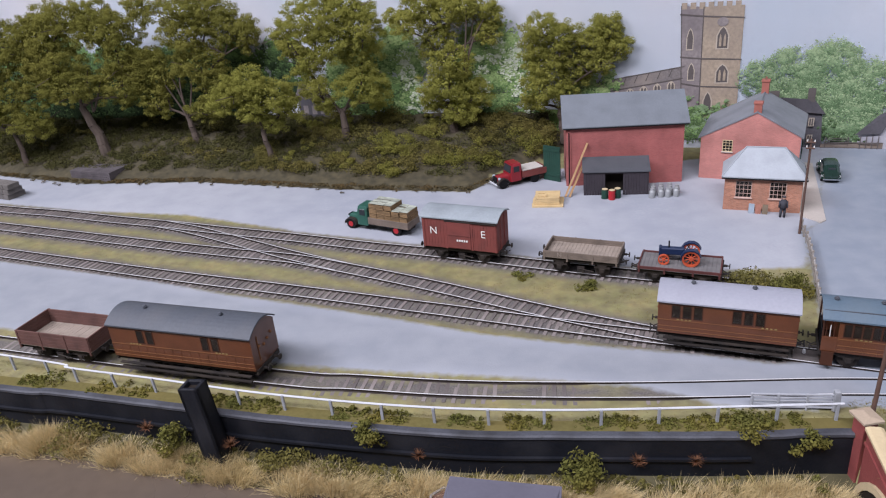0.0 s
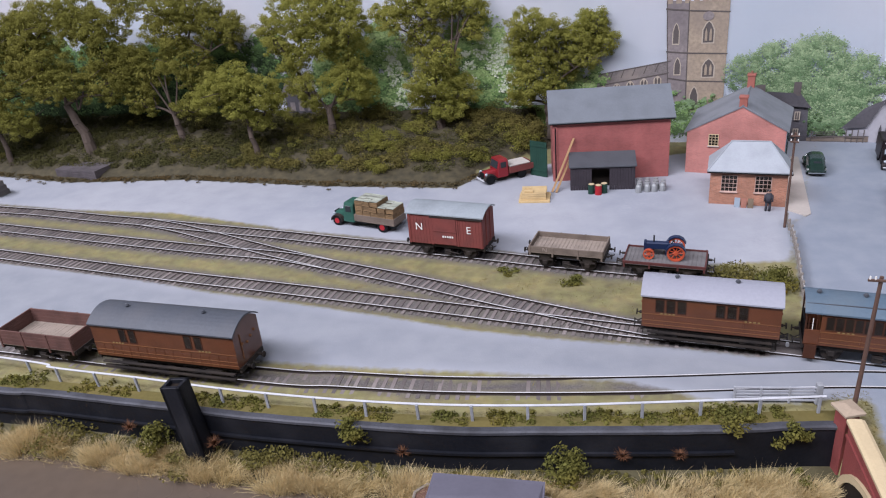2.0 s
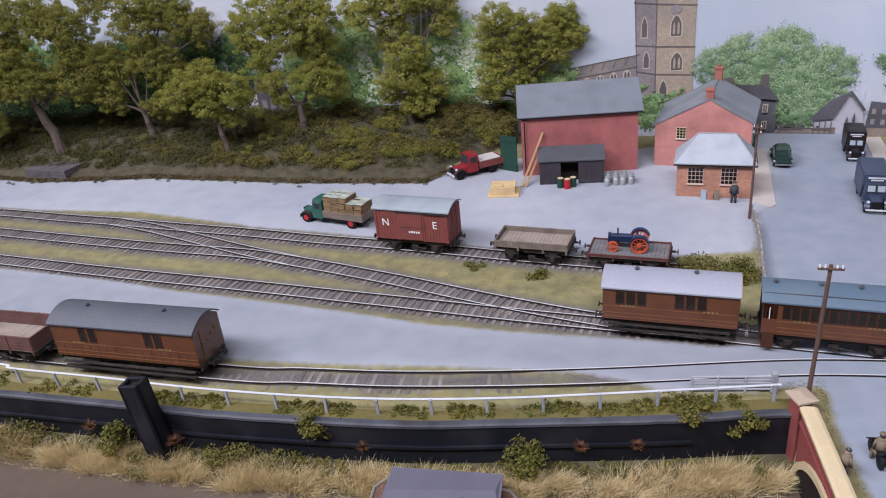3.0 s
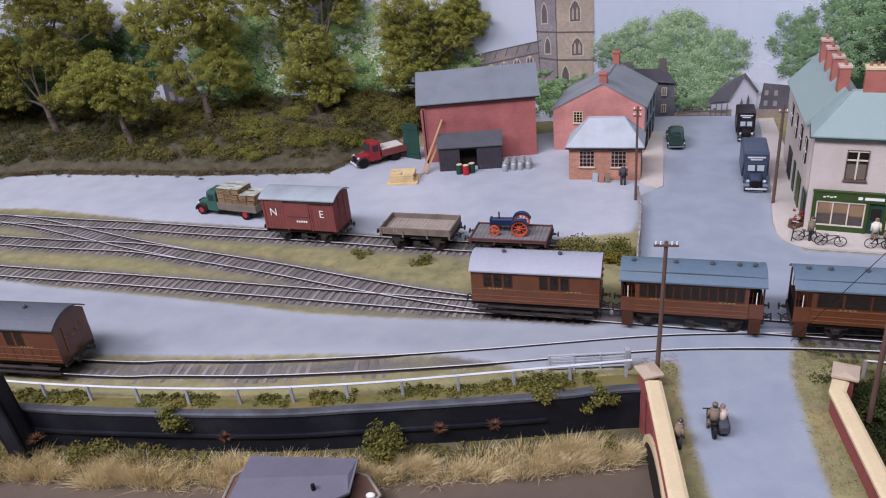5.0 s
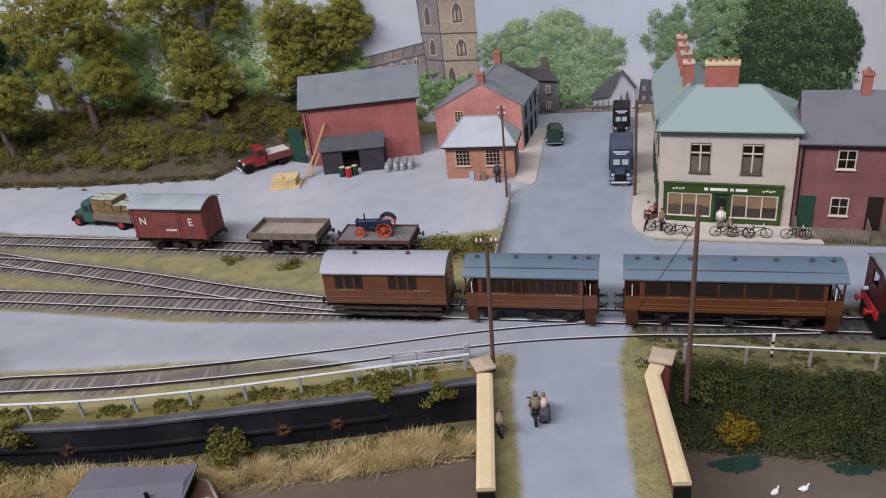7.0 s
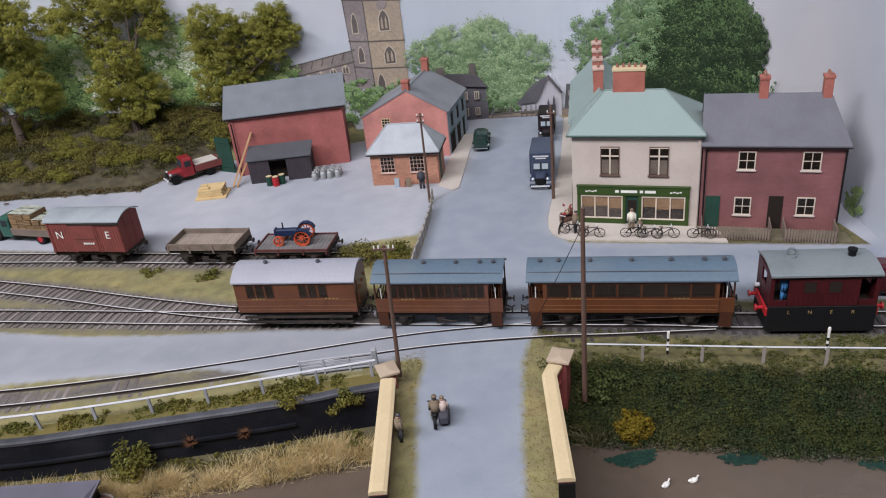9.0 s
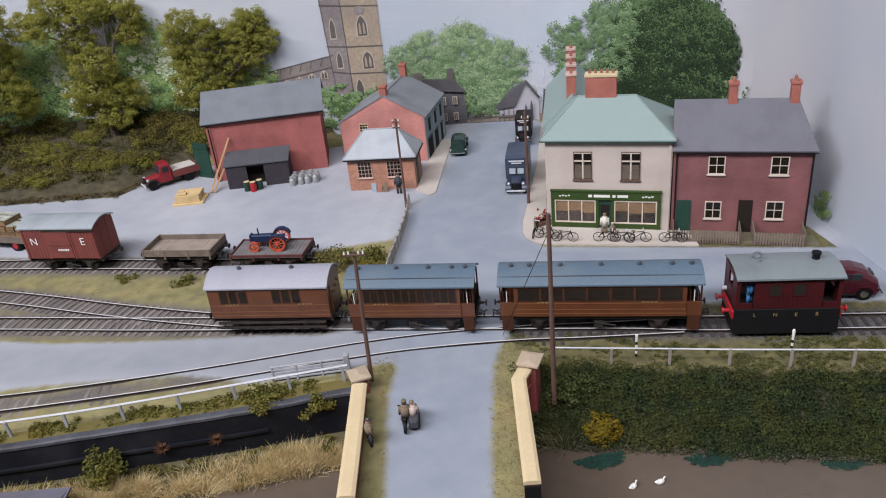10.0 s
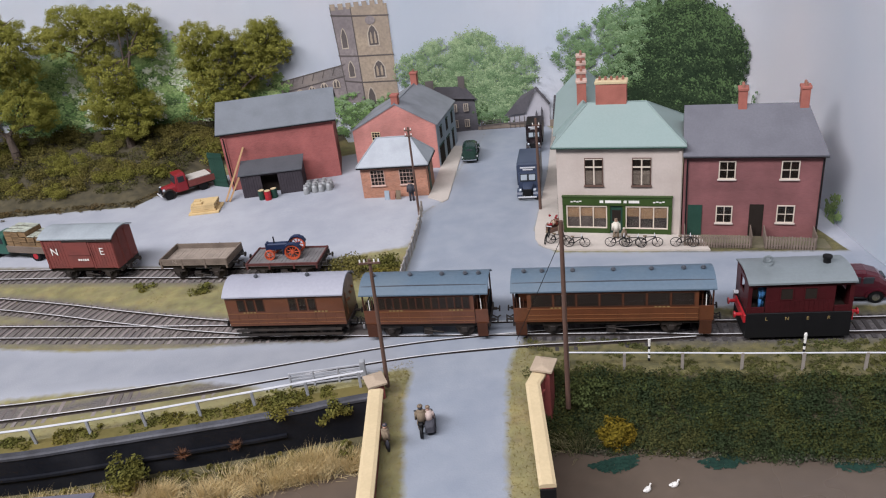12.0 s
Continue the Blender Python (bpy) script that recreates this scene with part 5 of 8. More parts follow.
for _ in range(420):
    x = r2.uniform(335, 650)
    if noise.noise((x / 20, 5, 1)) < -.15:
        continue
    leaves(verts, faces, (x, float(at_x(BANK_RIGHT, x)) - 42 + r2.gauss(0, 1.6), WATER_Z + r2.uniform(.3, 3)), r2.uniform(1.2, 2.6), 18, .7, r2, .6, .2)
tagged(raw("dead_edge_growth", verts, faces, leaf_mat("dead_edge_growth", (0.075, 0.075, 0.055), .2)), "dull grey dead growth at the water's edge", "undergrowth", kind="stuff")


# reeds under the canal wall, in leaning tufts
def blade(verts, faces, x, y, z, h, lx, ly, w, r):
    a = r.uniform(0, 3.14)
    dx_, dy_ = math.cos(a) * w, math.sin(a) * w
    k = len(verts)
    verts += [(x - dx_, y - dy_, z), (x + dx_, y + dy_, z), (x + lx * .38 + dx_ * .8, y + ly * .38 + dy_ * .8, z + h * .6), (x + lx * .38 - dx_ * .8, y + ly * .38 - dy_ * .8, z + h * .6), (x + lx, y + ly, z + h)]
    faces += [(k, k + 1, k + 2, k + 3), (k + 3, k + 2, k + 4)]


verts, faces = [], []
for _ in range(720):
    x = r.uniform(-640, 206)
    y = float(at_x(COPING, x)) - r.uniform(12, 30)
    big = noise.noise((x / 40, 0, 5))
    if big < -.34 and r.random() < .6:
        continue
    hh = r.uniform(8, 14) + 7 * big
    tx, ty = r.gauss(2, 3), r.gauss(-2.5, 2)
    for _ in range(int(r.uniform(70, 130))):
        ox, oy = r.gauss(0, 2.6), r.gauss(0, 1.8)
        blade(verts, faces, x + ox, y + oy, WATER_Z - 1, hh * r.uniform(.6, 1.15), tx + ox * 1.1 + r.gauss(0, 1.6), ty + oy * 1.1 + r.gauss(0, 1.6), .18, r)
# bent and fallen straws along the water
for _ in range(1500):
    x = r.uniform(-640, 206)
    y = float(at_x(COPING, x)) - r.uniform(24, 34)
    blade(verts, faces, x, y, WATER_Z + .2, r.uniform(.3, 4), r.gauss(0, 5), r.gauss(-1, 2.5), .16, r)
ob = raw("reeds", verts, faces, M_REED)
tagged(ob, "dry straw-coloured reeds at the canal edge", "reeds", kind="stuff")
# low dark growth between the reeds and the wall, and leafy weeds along the top of it
for nm, m, count, lo, hi, z0, z1, label in (("wall_foot_growth", M_SCRUB, 900, -16, -3, -33, -28, "dark olive weeds at the foot of the canal wall"), ("verge_weeds", M_BUSH, 950, 4, 17, -.8, .8, "leafy green weeds along the verge above the wall")):
    verts, faces = [], []
    for _ in range(count):
        x = r.uniform(-640, 200)
        if m is M_BUSH and noise.noise((x / 45, 3, 1)) < -.05 - (.3 if x > 60 else 0):
            continue
        rad = r.uniform(1.4, 3.6)
        leaves(verts, faces, (x, float(at_x(COPING, x)) + r.uniform(lo, hi), r.uniform(z0, z1)), rad, 34, 1.0, r, .7)
    tagged(raw(nm, verts, faces, m), label, "weeds", kind="stuff")
bm = bmesh.new()
sweep(bm, [p for p in COPING], [(-30, -36), (0, -36), (0, -29), (-14, -32), (-27, -33.6)])
solo("reed_bank", bm, mat("dry_bank_earth", (0.075, 0.065, 0.03), 0.95, 0.3, 2, 0.3, 0.4), "narrow earth bank under the canal wall", "bank", kind="structure")

# ---- paintings on the backdrop ----
def paint(name, base, grain=0.2, size=3.0, big=0.3, tint=None, island=0.0):
    return mat(name, base, 0.9, grain, size, big, 0.0, tint=tint, island=island)


P_STONE = paint("painted_stone", (0.33, 0.265, 0.195), .45, 3.2, .45, (0.22, 0.18, 0.15))
P_STONE_DK = paint("painted_stone_shade", (0.22, 0.19, 0.185), .45, 3, .4, (0.14, 0.12, 0.125))
P_STONE_LT = paint("painted_pale_stone", (0.42, 0.36, 0.29), .3, 3, .3, (0.34, 0.28, 0.22))
P_LINE = paint("painted_dark_line", (0.10, 0.085, 0.08), .2, 3, .2)
P_ROOF = paint("painted_church_roof", (0.17, 0.15, 0.145), .55, 2, .45, (0.27, 0.23, 0.20))
P_WHITE = paint("painted_white_house", (0.36, 0.35, 0.38), .1, 4, .2)
P_FIELD = paint("painted_meadow", (0.18, 0.32, 0.10), .3, 5, .4, (0.34, 0.42, 0.14))
P_LIGHT = paint("painted_light_green", (0.27, 0.38, 0.14), .2, 6, .3, (0.37, 0.45, 0.19), island=.3)
P_MID = paint("painted_mid_green", (0.14, 0.24, 0.075), .2, 6, .3, (0.18, 0.28, 0.095), island=.3)
P_ELM = paint("painted_soft_green", (0.17, 0.255, 0.125), .2, 6, .3, (0.20, 0.28, 0.15), island=.2)
P_ELM_DK = paint("painted_dusky_green", (0.085, 0.15, 0.065), .2, 6, .3, (0.12, 0.19, 0.085), island=.25)
P_ELM_LT = paint("painted_pale_green", (0.30, 0.39, 0.21), .2, 6, .3, (0.25, 0.33, 0.18), island=.2)
P_DARK = paint("painted_dark_green", (0.026, 0.045, 0.02), .3, 6, .3, (0.036, 0.058, 0.026), island=.35)
P_SHADE = paint("painted_shade_green", (0.06, 0.105, 0.035), .2, 6, .3, (0.08, 0.14, 0.048), island=.3)
P_OAK = paint("painted_oak_green", (0.012, 0.024, 0.011), .3, 6, .3, (0.02, 0.034, 0.014), island=.3)
P_HOUSE = paint("painted_slate_stone", (0.085, 0.08, 0.09), .35, 2.5, .3)
P_PALE = paint("painted_pale_spots", (0.60, 0.64, 0.50), .1, 6, .2, island=.2)


def dabs(name, spots, n, size, tones, seed, label, off=1.0, light=0.0):
    """Foliage painted in brush dabs, in clusters lit from above. spots: (s, z, half width, half height)."""
    r, g = random.Random(seed), np.random.default_rng(seed)
    verts, faces, tone = [], [], []
    tones = tones if isinstance(tones, tuple) else (tones,)
    for s, z, w, h in spots:
        for c in range(max(3, int(n * w * h / 9000))):
            a, q = r.uniform(0, 6.283), r.random() ** .5
            rc = r.uniform(.12, .26) * (w + h) / 2
            cs, cz = s + math.cos(a) * q * w * .92, z + math.sin(a) * q * h * .92
            lay, bias = off + r.uniform(0, .9), r.gauss(0, .2)
            m = int(16 + rc * rc * .8)
            gs, gz_ = g.normal(0, .5, m), g.normal(0, .42, m)
            ang = g.uniform(0, 6.28, m)[:, None] + np.arange(5) * 1.257
            e = size * g.uniform(.5, 1.5, m)[:, None] * g.uniform(.45, 1.25, (m, 5))
            pts = on_back_all(cs + (gs * rc)[:, None] + np.cos(ang) * e, cz + (gz_ * rc)[:, None] + np.sin(ang) * e * .8, lay + g.uniform(0, .08, (m, 5)))
            k0 = len(verts)
            verts.extend(pts.reshape(-1, 3).tolist())
            faces.extend((np.arange(m)[:, None] * 5 + np.arange(5) + k0).tolist())
            v = gz_ * .9 + .45 * (cz - z) / h + light + bias + g.normal(0, .2, m)
            tone += np.clip(((v + .75) / 1.5 * len(tones)).astype(int), 0, len(tones) - 1).tolist()
    ob = raw(name, verts, faces, tones)
    ob.data.polygons.foreach_set("material_index", tone)
    return tagged(ob, label, "painting", kind="structure")


def flat(name, polys, material, label, off=1.0, parent=None):
    bm = bmesh.new()
    for p in polys:
        painted(bm, p, off)
    ob = part(name, bm, material, parent)
    if parent is None:
        tagged(ob, label, "painting", kind="structure")
    elif label:
        ob["label"] = label
    return ob


def lancet(s, z, w, h):
    return [(s - w, z), (s + w, z), (s + w, z + h * .6), (s + w * .5, z + h * .88), (s, z + h), (s - w * .5, z + h * .88), (s - w, z + h * .6)]


ch = flat("painted_church", [[(1301, 36), (1342, 38), (1342, 163), (1299, 163)]], P_STONE, "painted stone church tower and nave on the backscene", 1.0)
flat("tower_side", [[(1279, 56), (1301, 36), (1299, 163), (1275, 165)]], P_STONE_DK, "", 1.0, ch)
flat("nave_roof", [[(1160, 76), (1196, 84), (1282, 98), (1281, 83), (1200, 70), (1168, 64)]], P_ROOF, "", .7, ch)
flat("roof_ridge", [[(1160, 76), (1196, 84), (1282, 98), (1282, 96.6), (1196, 82.6), (1161, 74.6)], [(1172, 66), (1200, 71.2), (1281, 84.4), (1281, 83.2), (1200, 70), (1172, 64.8)]] + [[(1186 + k * 13, 73 + k * 2.1), (1187.2 + k * 13, 73 + k * 2.1), (1191 + k * 13, 83 + k * 2.1), (1190 + k * 13, 83 + k * 2.1)] for k in range(7)], P_LINE, "", 1.0, ch)
flat("nave_wall", [[(1172, 40), (1284, 40), (1284, 84), (1200, 71), (1172, 66)]], P_STONE_DK, "", .55, ch)
flat("string_course", [[(1276, 107.5), (1300, 105), (1343, 103), (1343, 104.3), (1300, 106.5), (1276, 109)], [(1278, 77), (1300, 73), (1343, 71), (1343, 72.3), (1300, 74.5), (1278, 78.5)], [(1274, 155), (1300, 152), (1343, 149), (1343, 150.3), (1300, 153.6), (1274, 156.6)]], P_LINE, "", 1.4, ch)
flat("tower_window", [lancet(1321, 117, 5.5, 23), lancet(1323, 78, 6, 20), lancet(1286, 117, 3, 22), lancet(1289, 82, 3, 18), lancet(1309, 42, 4, 24)], P_LINE, "", 1.4, ch)
flat("window_tracery", [lancet(1318.6, 119, 1.3, 14), lancet(1323.4, 119, 1.3, 14), lancet(1320.4, 80, 1.4, 13), lancet(1325.6, 80, 1.4, 13)], P_STONE, "", 1.8, ch)
flat("clerestory_frame", [lancet(1190 + k * 15.5, 57.5 + k * 2.5, 4.6, 11) for k in range(6)], P_STONE_LT, "", 1.2, ch)
flat("clerestory_window", [lancet(1190 + k * 15.5 + e, 58.5 + k * 2.5, 1.3, 8) for k in range(6) for e in (-1.8, 1.8)], P_LINE, "", 1.5, ch)
flat("window_surround", [lancet(1321, 115.5, 7, 26), lancet(1323, 76.5, 7.5, 23), lancet(1286, 115.5, 4, 25), lancet(1289, 80.5, 4, 21), lancet(1309, 41, 5.4, 27)], P_STONE_LT, "", 1.25, ch)
flat("corner_line", [[(1299.4, 36), (1300.6, 36), (1299.4, 163), (1298.4, 163)], [(1274.4, 165), (1275.4, 165), (1280, 56), (1279, 56)]], P_LINE, "", 1.3, ch)
flat("clock", [[(1320 + 6 * math.cos(a * .393), 146 + 5 * math.sin(a * .393)) for a in range(16)]], P_STONE_DK, "", 1.5, ch)
flat("battlement", [[(1275 + k * 9.5, 161), (1281 + k * 9.5, 161), (1281 + k * 9.5, 168), (1275 + k * 9.5, 168)] for k in range(7)], P_STONE, "", 1.1, ch)
GREENS = (P_SHADE, P_MID, P_MID, P_LIGHT, P_LIGHT)
dabs("painted_church_shrubs", [(1285, 46, 24, 22), (1330, 42, 18, 16), (1262, 34, 28, 26), (1300, 30, 30, 22)], 620, 1.3, (P_SHADE, P_SHADE, P_MID, P_ELM), 3, "green shrubs painted round the church", 2.2)
dabs("painted_elm", [(1362, 80, 22, 24), (1398, 86, 32, 30), (1440, 84, 36, 38), (1480, 72, 34, 30), (1450, 44, 44, 32), (1400, 50, 40, 30), (1462, 18, 34, 18), (1490, 34, 26, 22)], 1100, .85, (P_ELM_DK, P_ELM_DK, P_ELM, P_ELM, P_ELM_LT), 4, "broad green tree painted beyond the street", 2.0)
dabs("painted_oak", [(1680, 102, 70, 46), (1652, 76, 42, 40), (1726, 84, 44, 58), (1720, 40, 66, 30), (1660, 60, 60, 40), (1746, 122, 22, 20), (1700, 142, 26, 14), (1768, 92, 14, 24), (1660, 124, 30, 22)], 700, 1.25, (P_OAK, P_OAK, P_DARK, P_DARK, P_SHADE), 6, "large dark green tree painted behind the shop", 2.0)
dabs("painted_oak_side", [(1558, 90, 26, 28), (1588, 108, 24, 26), (1570, 66, 28, 24), (1600, 128, 22, 14), (1618, 112, 30, 28), (1634, 138, 26, 18), (1606, 92, 24, 24), (1616, 70, 26, 26), (1772, 56, 12, 20), (1792, 60, 9, 14)], 620, 1.0, (P_SHADE, P_ELM_DK, P_ELM_DK, P_ELM), 7, "mid green foliage painted beside the dark tree", 3.2)
dabs("painted_corner_bush", [(1948, 2, 10, 20), (1957, 6, 10, 22)], 900, 1.5, (P_MID, P_LIGHT, P_LIGHT), 9, "light green bush painted in the corner", 2.0)

wood = [(s, z, w, h) for s, z, w, h in ((330, 95, 60, 60), (430, 100, 60, 60), (520, 92, 60, 56), (620, 100, 56, 52), (700, 95, 44, 56), (770, 110, 40, 40), (880, 92, 44, 54), (930, 98, 38, 60), (1050, 100, 44, 60), (1090, 80, 28, 42), (1180, 74, 40, 22))]
dabs("painted_wood", [w for w in wood if w[0] > 840], 520, 1.5, GREENS, 10, "mid green woodland painted on the backscene", 1.6, .1)
dabs("painted_dark_wood", [w for w in wood if w[0] < 840] + [(470, 60, 60, 40), (580, 60, 60, 40), (660, 60, 50, 40), (360, 55, 60, 40)], 520, 1.5, (P_DARK, P_DARK, P_SHADE, P_SHADE, P_MID), 13, "dark green woodland painted behind the trees", 1.6, .0)
dabs("painted_wood_gaps", [(946, 92, 9, 40), (956, 64, 8, 28), (966, 128, 7, 26), (1083, 96, 14, 40), (725, 110, 6, 24), (1040, 84, 12, 36), (1062, 120, 10, 30), (1098, 78, 9, 34), (985, 96, 8, 30), (700, 70, 6, 16)], 420, 1.3, (P_PALE, P_LIGHT, P_PALE), 12, "pale sky spots dabbed through the painted woodland", 3.0)
flat("painted_meadow", [[(60, 20), (1170, 20), (1170, 47), (1100, 50), (1020, 48), (900, 42), (700, 44), (400, 40), (60, 40)]], P_FIELD, "bright green meadow strip painted behind the trees", .8)

hs = flat("painted_dark_house", [[(1384, -14), (1438, -10), (1434, 40), (1384, 46)]], P_HOUSE, "grey stone house painted at the end of the street", 3.2)
flat("painted_house_roof", [[(1374, 44), (1388, 60), (1424, 57), (1437, 40), (1384, 46)]], P_HOUSE, "", 6.6, hs)
flat("painted_house_window", [[(s, z), (s + 6, z), (s + 6, z + 10), (s, z + 10)] for s, z in ((1406, 26), (1420, 26), (1406, 6), (1420, 6))], P_STONE_LT, "", 6.6, hs)
flat("painted_house_pane", [[(s + .8 + e * 2.4, z + .8), (s + 2.6 + e * 2.4, z + .8), (s + 2.6 + e * 2.4, z + 9.2), (s + .8 + e * 2.4, z + 9.2)] for s, z in ((1406, 26), (1420, 26), (1406, 6), (1420, 6)) for e in (0, 1)], P_LINE, "", 6.9, hs)
flat("painted_house_chimney", [[(1376, 52), (1386, 52), (1386, 68), (1376, 68)], [(1416, 54), (1424, 54), (1424, 70), (1416, 70)]], P_LINE, "", 6.7, hs)
ct = flat("painted_timber_cottage", [[(1474, -2), (1526, -4), (1526, 30), (1510, 48), (1494, 34), (1474, 18)]], P_WHITE, "white half-timbered cottage painted at the street end", 3.2)
flat("cottage_roof", [[(1470, 16), (1496, 18), (1511, 50), (1492, 40)], [(1509, 48), (1511, 51), (1528, 29), (1526, 27)]], P_HOUSE, "", 6.6, ct)
flat("cottage_timber", [[(1476 + k * 6, -2), (1477.2 + k * 6, -2), (1477.2 + k * 6, 15), (1476 + k * 6, 15)] for k in range(4)] + [[(1474, 6), (1496, 6), (1496, 7.4), (1474, 7.4)]], P_LINE, "", 6.6, ct)
flat("painted_far_house", [[(1528, -4), (1560, -4), (1560, 36), (1532, 38)]], P_HOUSE, "grey far houses painted at the street end", 3.0)
flat("painted_field_wall", [[(1436, -1), (1500, -1), (1500, 6.5), (1468, 6), (1436, 4)], [(1526, -1), (1562, -1), (1562, 9), (1526, 8)]], paint("painted_brown_wall", (0.21, 0.165, 0.13), .4, 3, .4, (0.13, 0.105, 0.085)), "low brown wall painted across the street end", 4.2)
flat("wall_foot_line", [[(1436, -1), (1500, -1), (1500, .8), (1436, .6)], [(1436, 4), (1468, 6), (1500, 6.5), (1500, 7.3), (1468, 6.9), (1436, 4.9)]], P_LINE, "dark lines painted along the field wall", 4.5)
flat("painted_field_gate", [[(1441, 3 + k * 2.4), (1464, 4.4 + k * 2.4), (1464, 5.2 + k * 2.4), (1441, 3.8 + k * 2.4)] for k in range(4)] + [[(u, 1), (u + 1.2, 1), (u + 1.2, 13), (u, 13)] for u in (1440, 1464)], P_LINE, "dark field gate painted by the wall", 4.9)
dabs("painted_hedge", [(1448, 12, 16, 10), (1472, 12, 14, 9), (1440, 24, 12, 12)], 900, 1.0, (P_DARK, P_SHADE, P_ELM_DK), 21, "dark hedge painted behind the field gate", 2.6)
flat("cottage_cypress", [[(1508 + k * 7, 0), (1512 + k * 7, 0), (1511.4 + k * 7, 16 + k * 4), (1510 + k * 7, 22 + k * 4), (1508.6 + k * 7, 16 + k * 4)] for k in range(2)], P_HOUSE, "dark trees painted before the white cottage", 6.9)
flat("far_house_window", [[(u, z), (u + 4, z), (u + 4, z + 6), (u, z + 6)] for u in (1534, 1544) for z in (12, 24)], P_STONE_DK, "windows painted on the far houses", 3.6)
bh = flat("painted_grey_house", [[(788, 30), (830, 30), (830, 70), (788, 72)]], P_HOUSE, "dark grey house painted between the trees", 2.8)
flat("painted_grey_roof", [[(784, 70), (834, 68), (826, 88), (792, 90)]], P_ROOF, "", 3.2, bh)
flat("painted_grey_window", [[(794 + k * 12, 48), (801 + k * 12, 48), (801 + k * 12, 60), (794 + k * 12, 60)] for k in range(3)], P_STONE_DK, "", 3.2, bh)

# ---- rolling stock ----
M_TEAK = mat("varnished_teak", (0.11, 0.038, 0.017), 0.35, 0.25, .9, 0.2, 0.1, coat=0.25)
M_TEAK_DK = mat("dark_teak", (0.06, 0.024, 0.014), 0.45, 0.25, .9, 0.2, 0.1)
M_TEAK_LT = mat("teak_beading", (0.17, 0.07, 0.028), 0.4, 0.2, .9, 0.15, 0.05)
M_VANRED = mat("oxide_red_wagon", (0.17, 0.04, 0.033), 0.7, 0.2, .9, 0.3, 0.2, tint=(0.10, 0.03, 0.026))
M_LOCORED = mat("crimson_loco", (0.05, 0.008, 0.010), 0.45, 0.15, .9, 0.2, 0.05)
M_BUFFER = mat("signal_red", (0.36, 0.014, 0.02), 0.4, 0.1, .9, 0.1, 0.03)
M_ROOF_WHITE = mat("dirty_white_roof", (0.27, 0.275, 0.32), 0.6, 0.1, 2, 0.2, 0.08, tint=(0.22, 0.22, 0.26))
M_ROOF_BLUE = mat("blue_grey_roof", (0.078, 0.118, 0.16), 0.65, 0.15, 2, 0.35, 0.1, tint=(0.11, 0.14, 0.165))
M_ROOF_GREY = mat("grey_loco_roof", (0.16, 0.185, 0.195), 0.6, 0.1, 2, 0.2, 0.08)
M_ROOF_DARK = mat("slate_grey_roof", (0.06, 0.067, 0.082), 0.65, 0.2, 2, 0.3, 0.12, tint=(0.09, 0.09, 0.098))
M_WAGON = mat("grey_brown_wagon", (0.155, 0.12, 0.095), 0.8, 0.25, .9, 0.3, 0.25)
M_FLOOR = mat("worn_wagon_floor", (0.27, 0.22, 0.18), 0.85, 0.25, .9, 0.25, 0.3)
M_FRAME = mat("sooty_underframe", (0.022, 0.019, 0.018), 0.7, 0.4, .9, 0.25, 0.1, tint=(0.06, 0.045, 0.035))
M_BLUE = mat("royal_blue_paint", (0.012, 0.022, 0.06), 0.4, 0.15, .8, 0.1, 0.03)
M_ORANGE = mat("orange_red_wheel", (0.45, 0.075, 0.03), 0.5, 0.12, .8, 0.1, 0.05)
M_GOLD = mat("dull_gold", (0.26, 0.19, 0.075), 0.5, 0.1, .8, 0.1, 0.0)


def spot(line, x):
    """Where a vehicle stands on a track: place and heading at that x."""
    y = float(at_x(line, x))
    d = 20.0
    return x, y, math.degrees(math.atan2(float(at_x(line, x + d)) - float(at_x(line, x - d)), 2 * d))


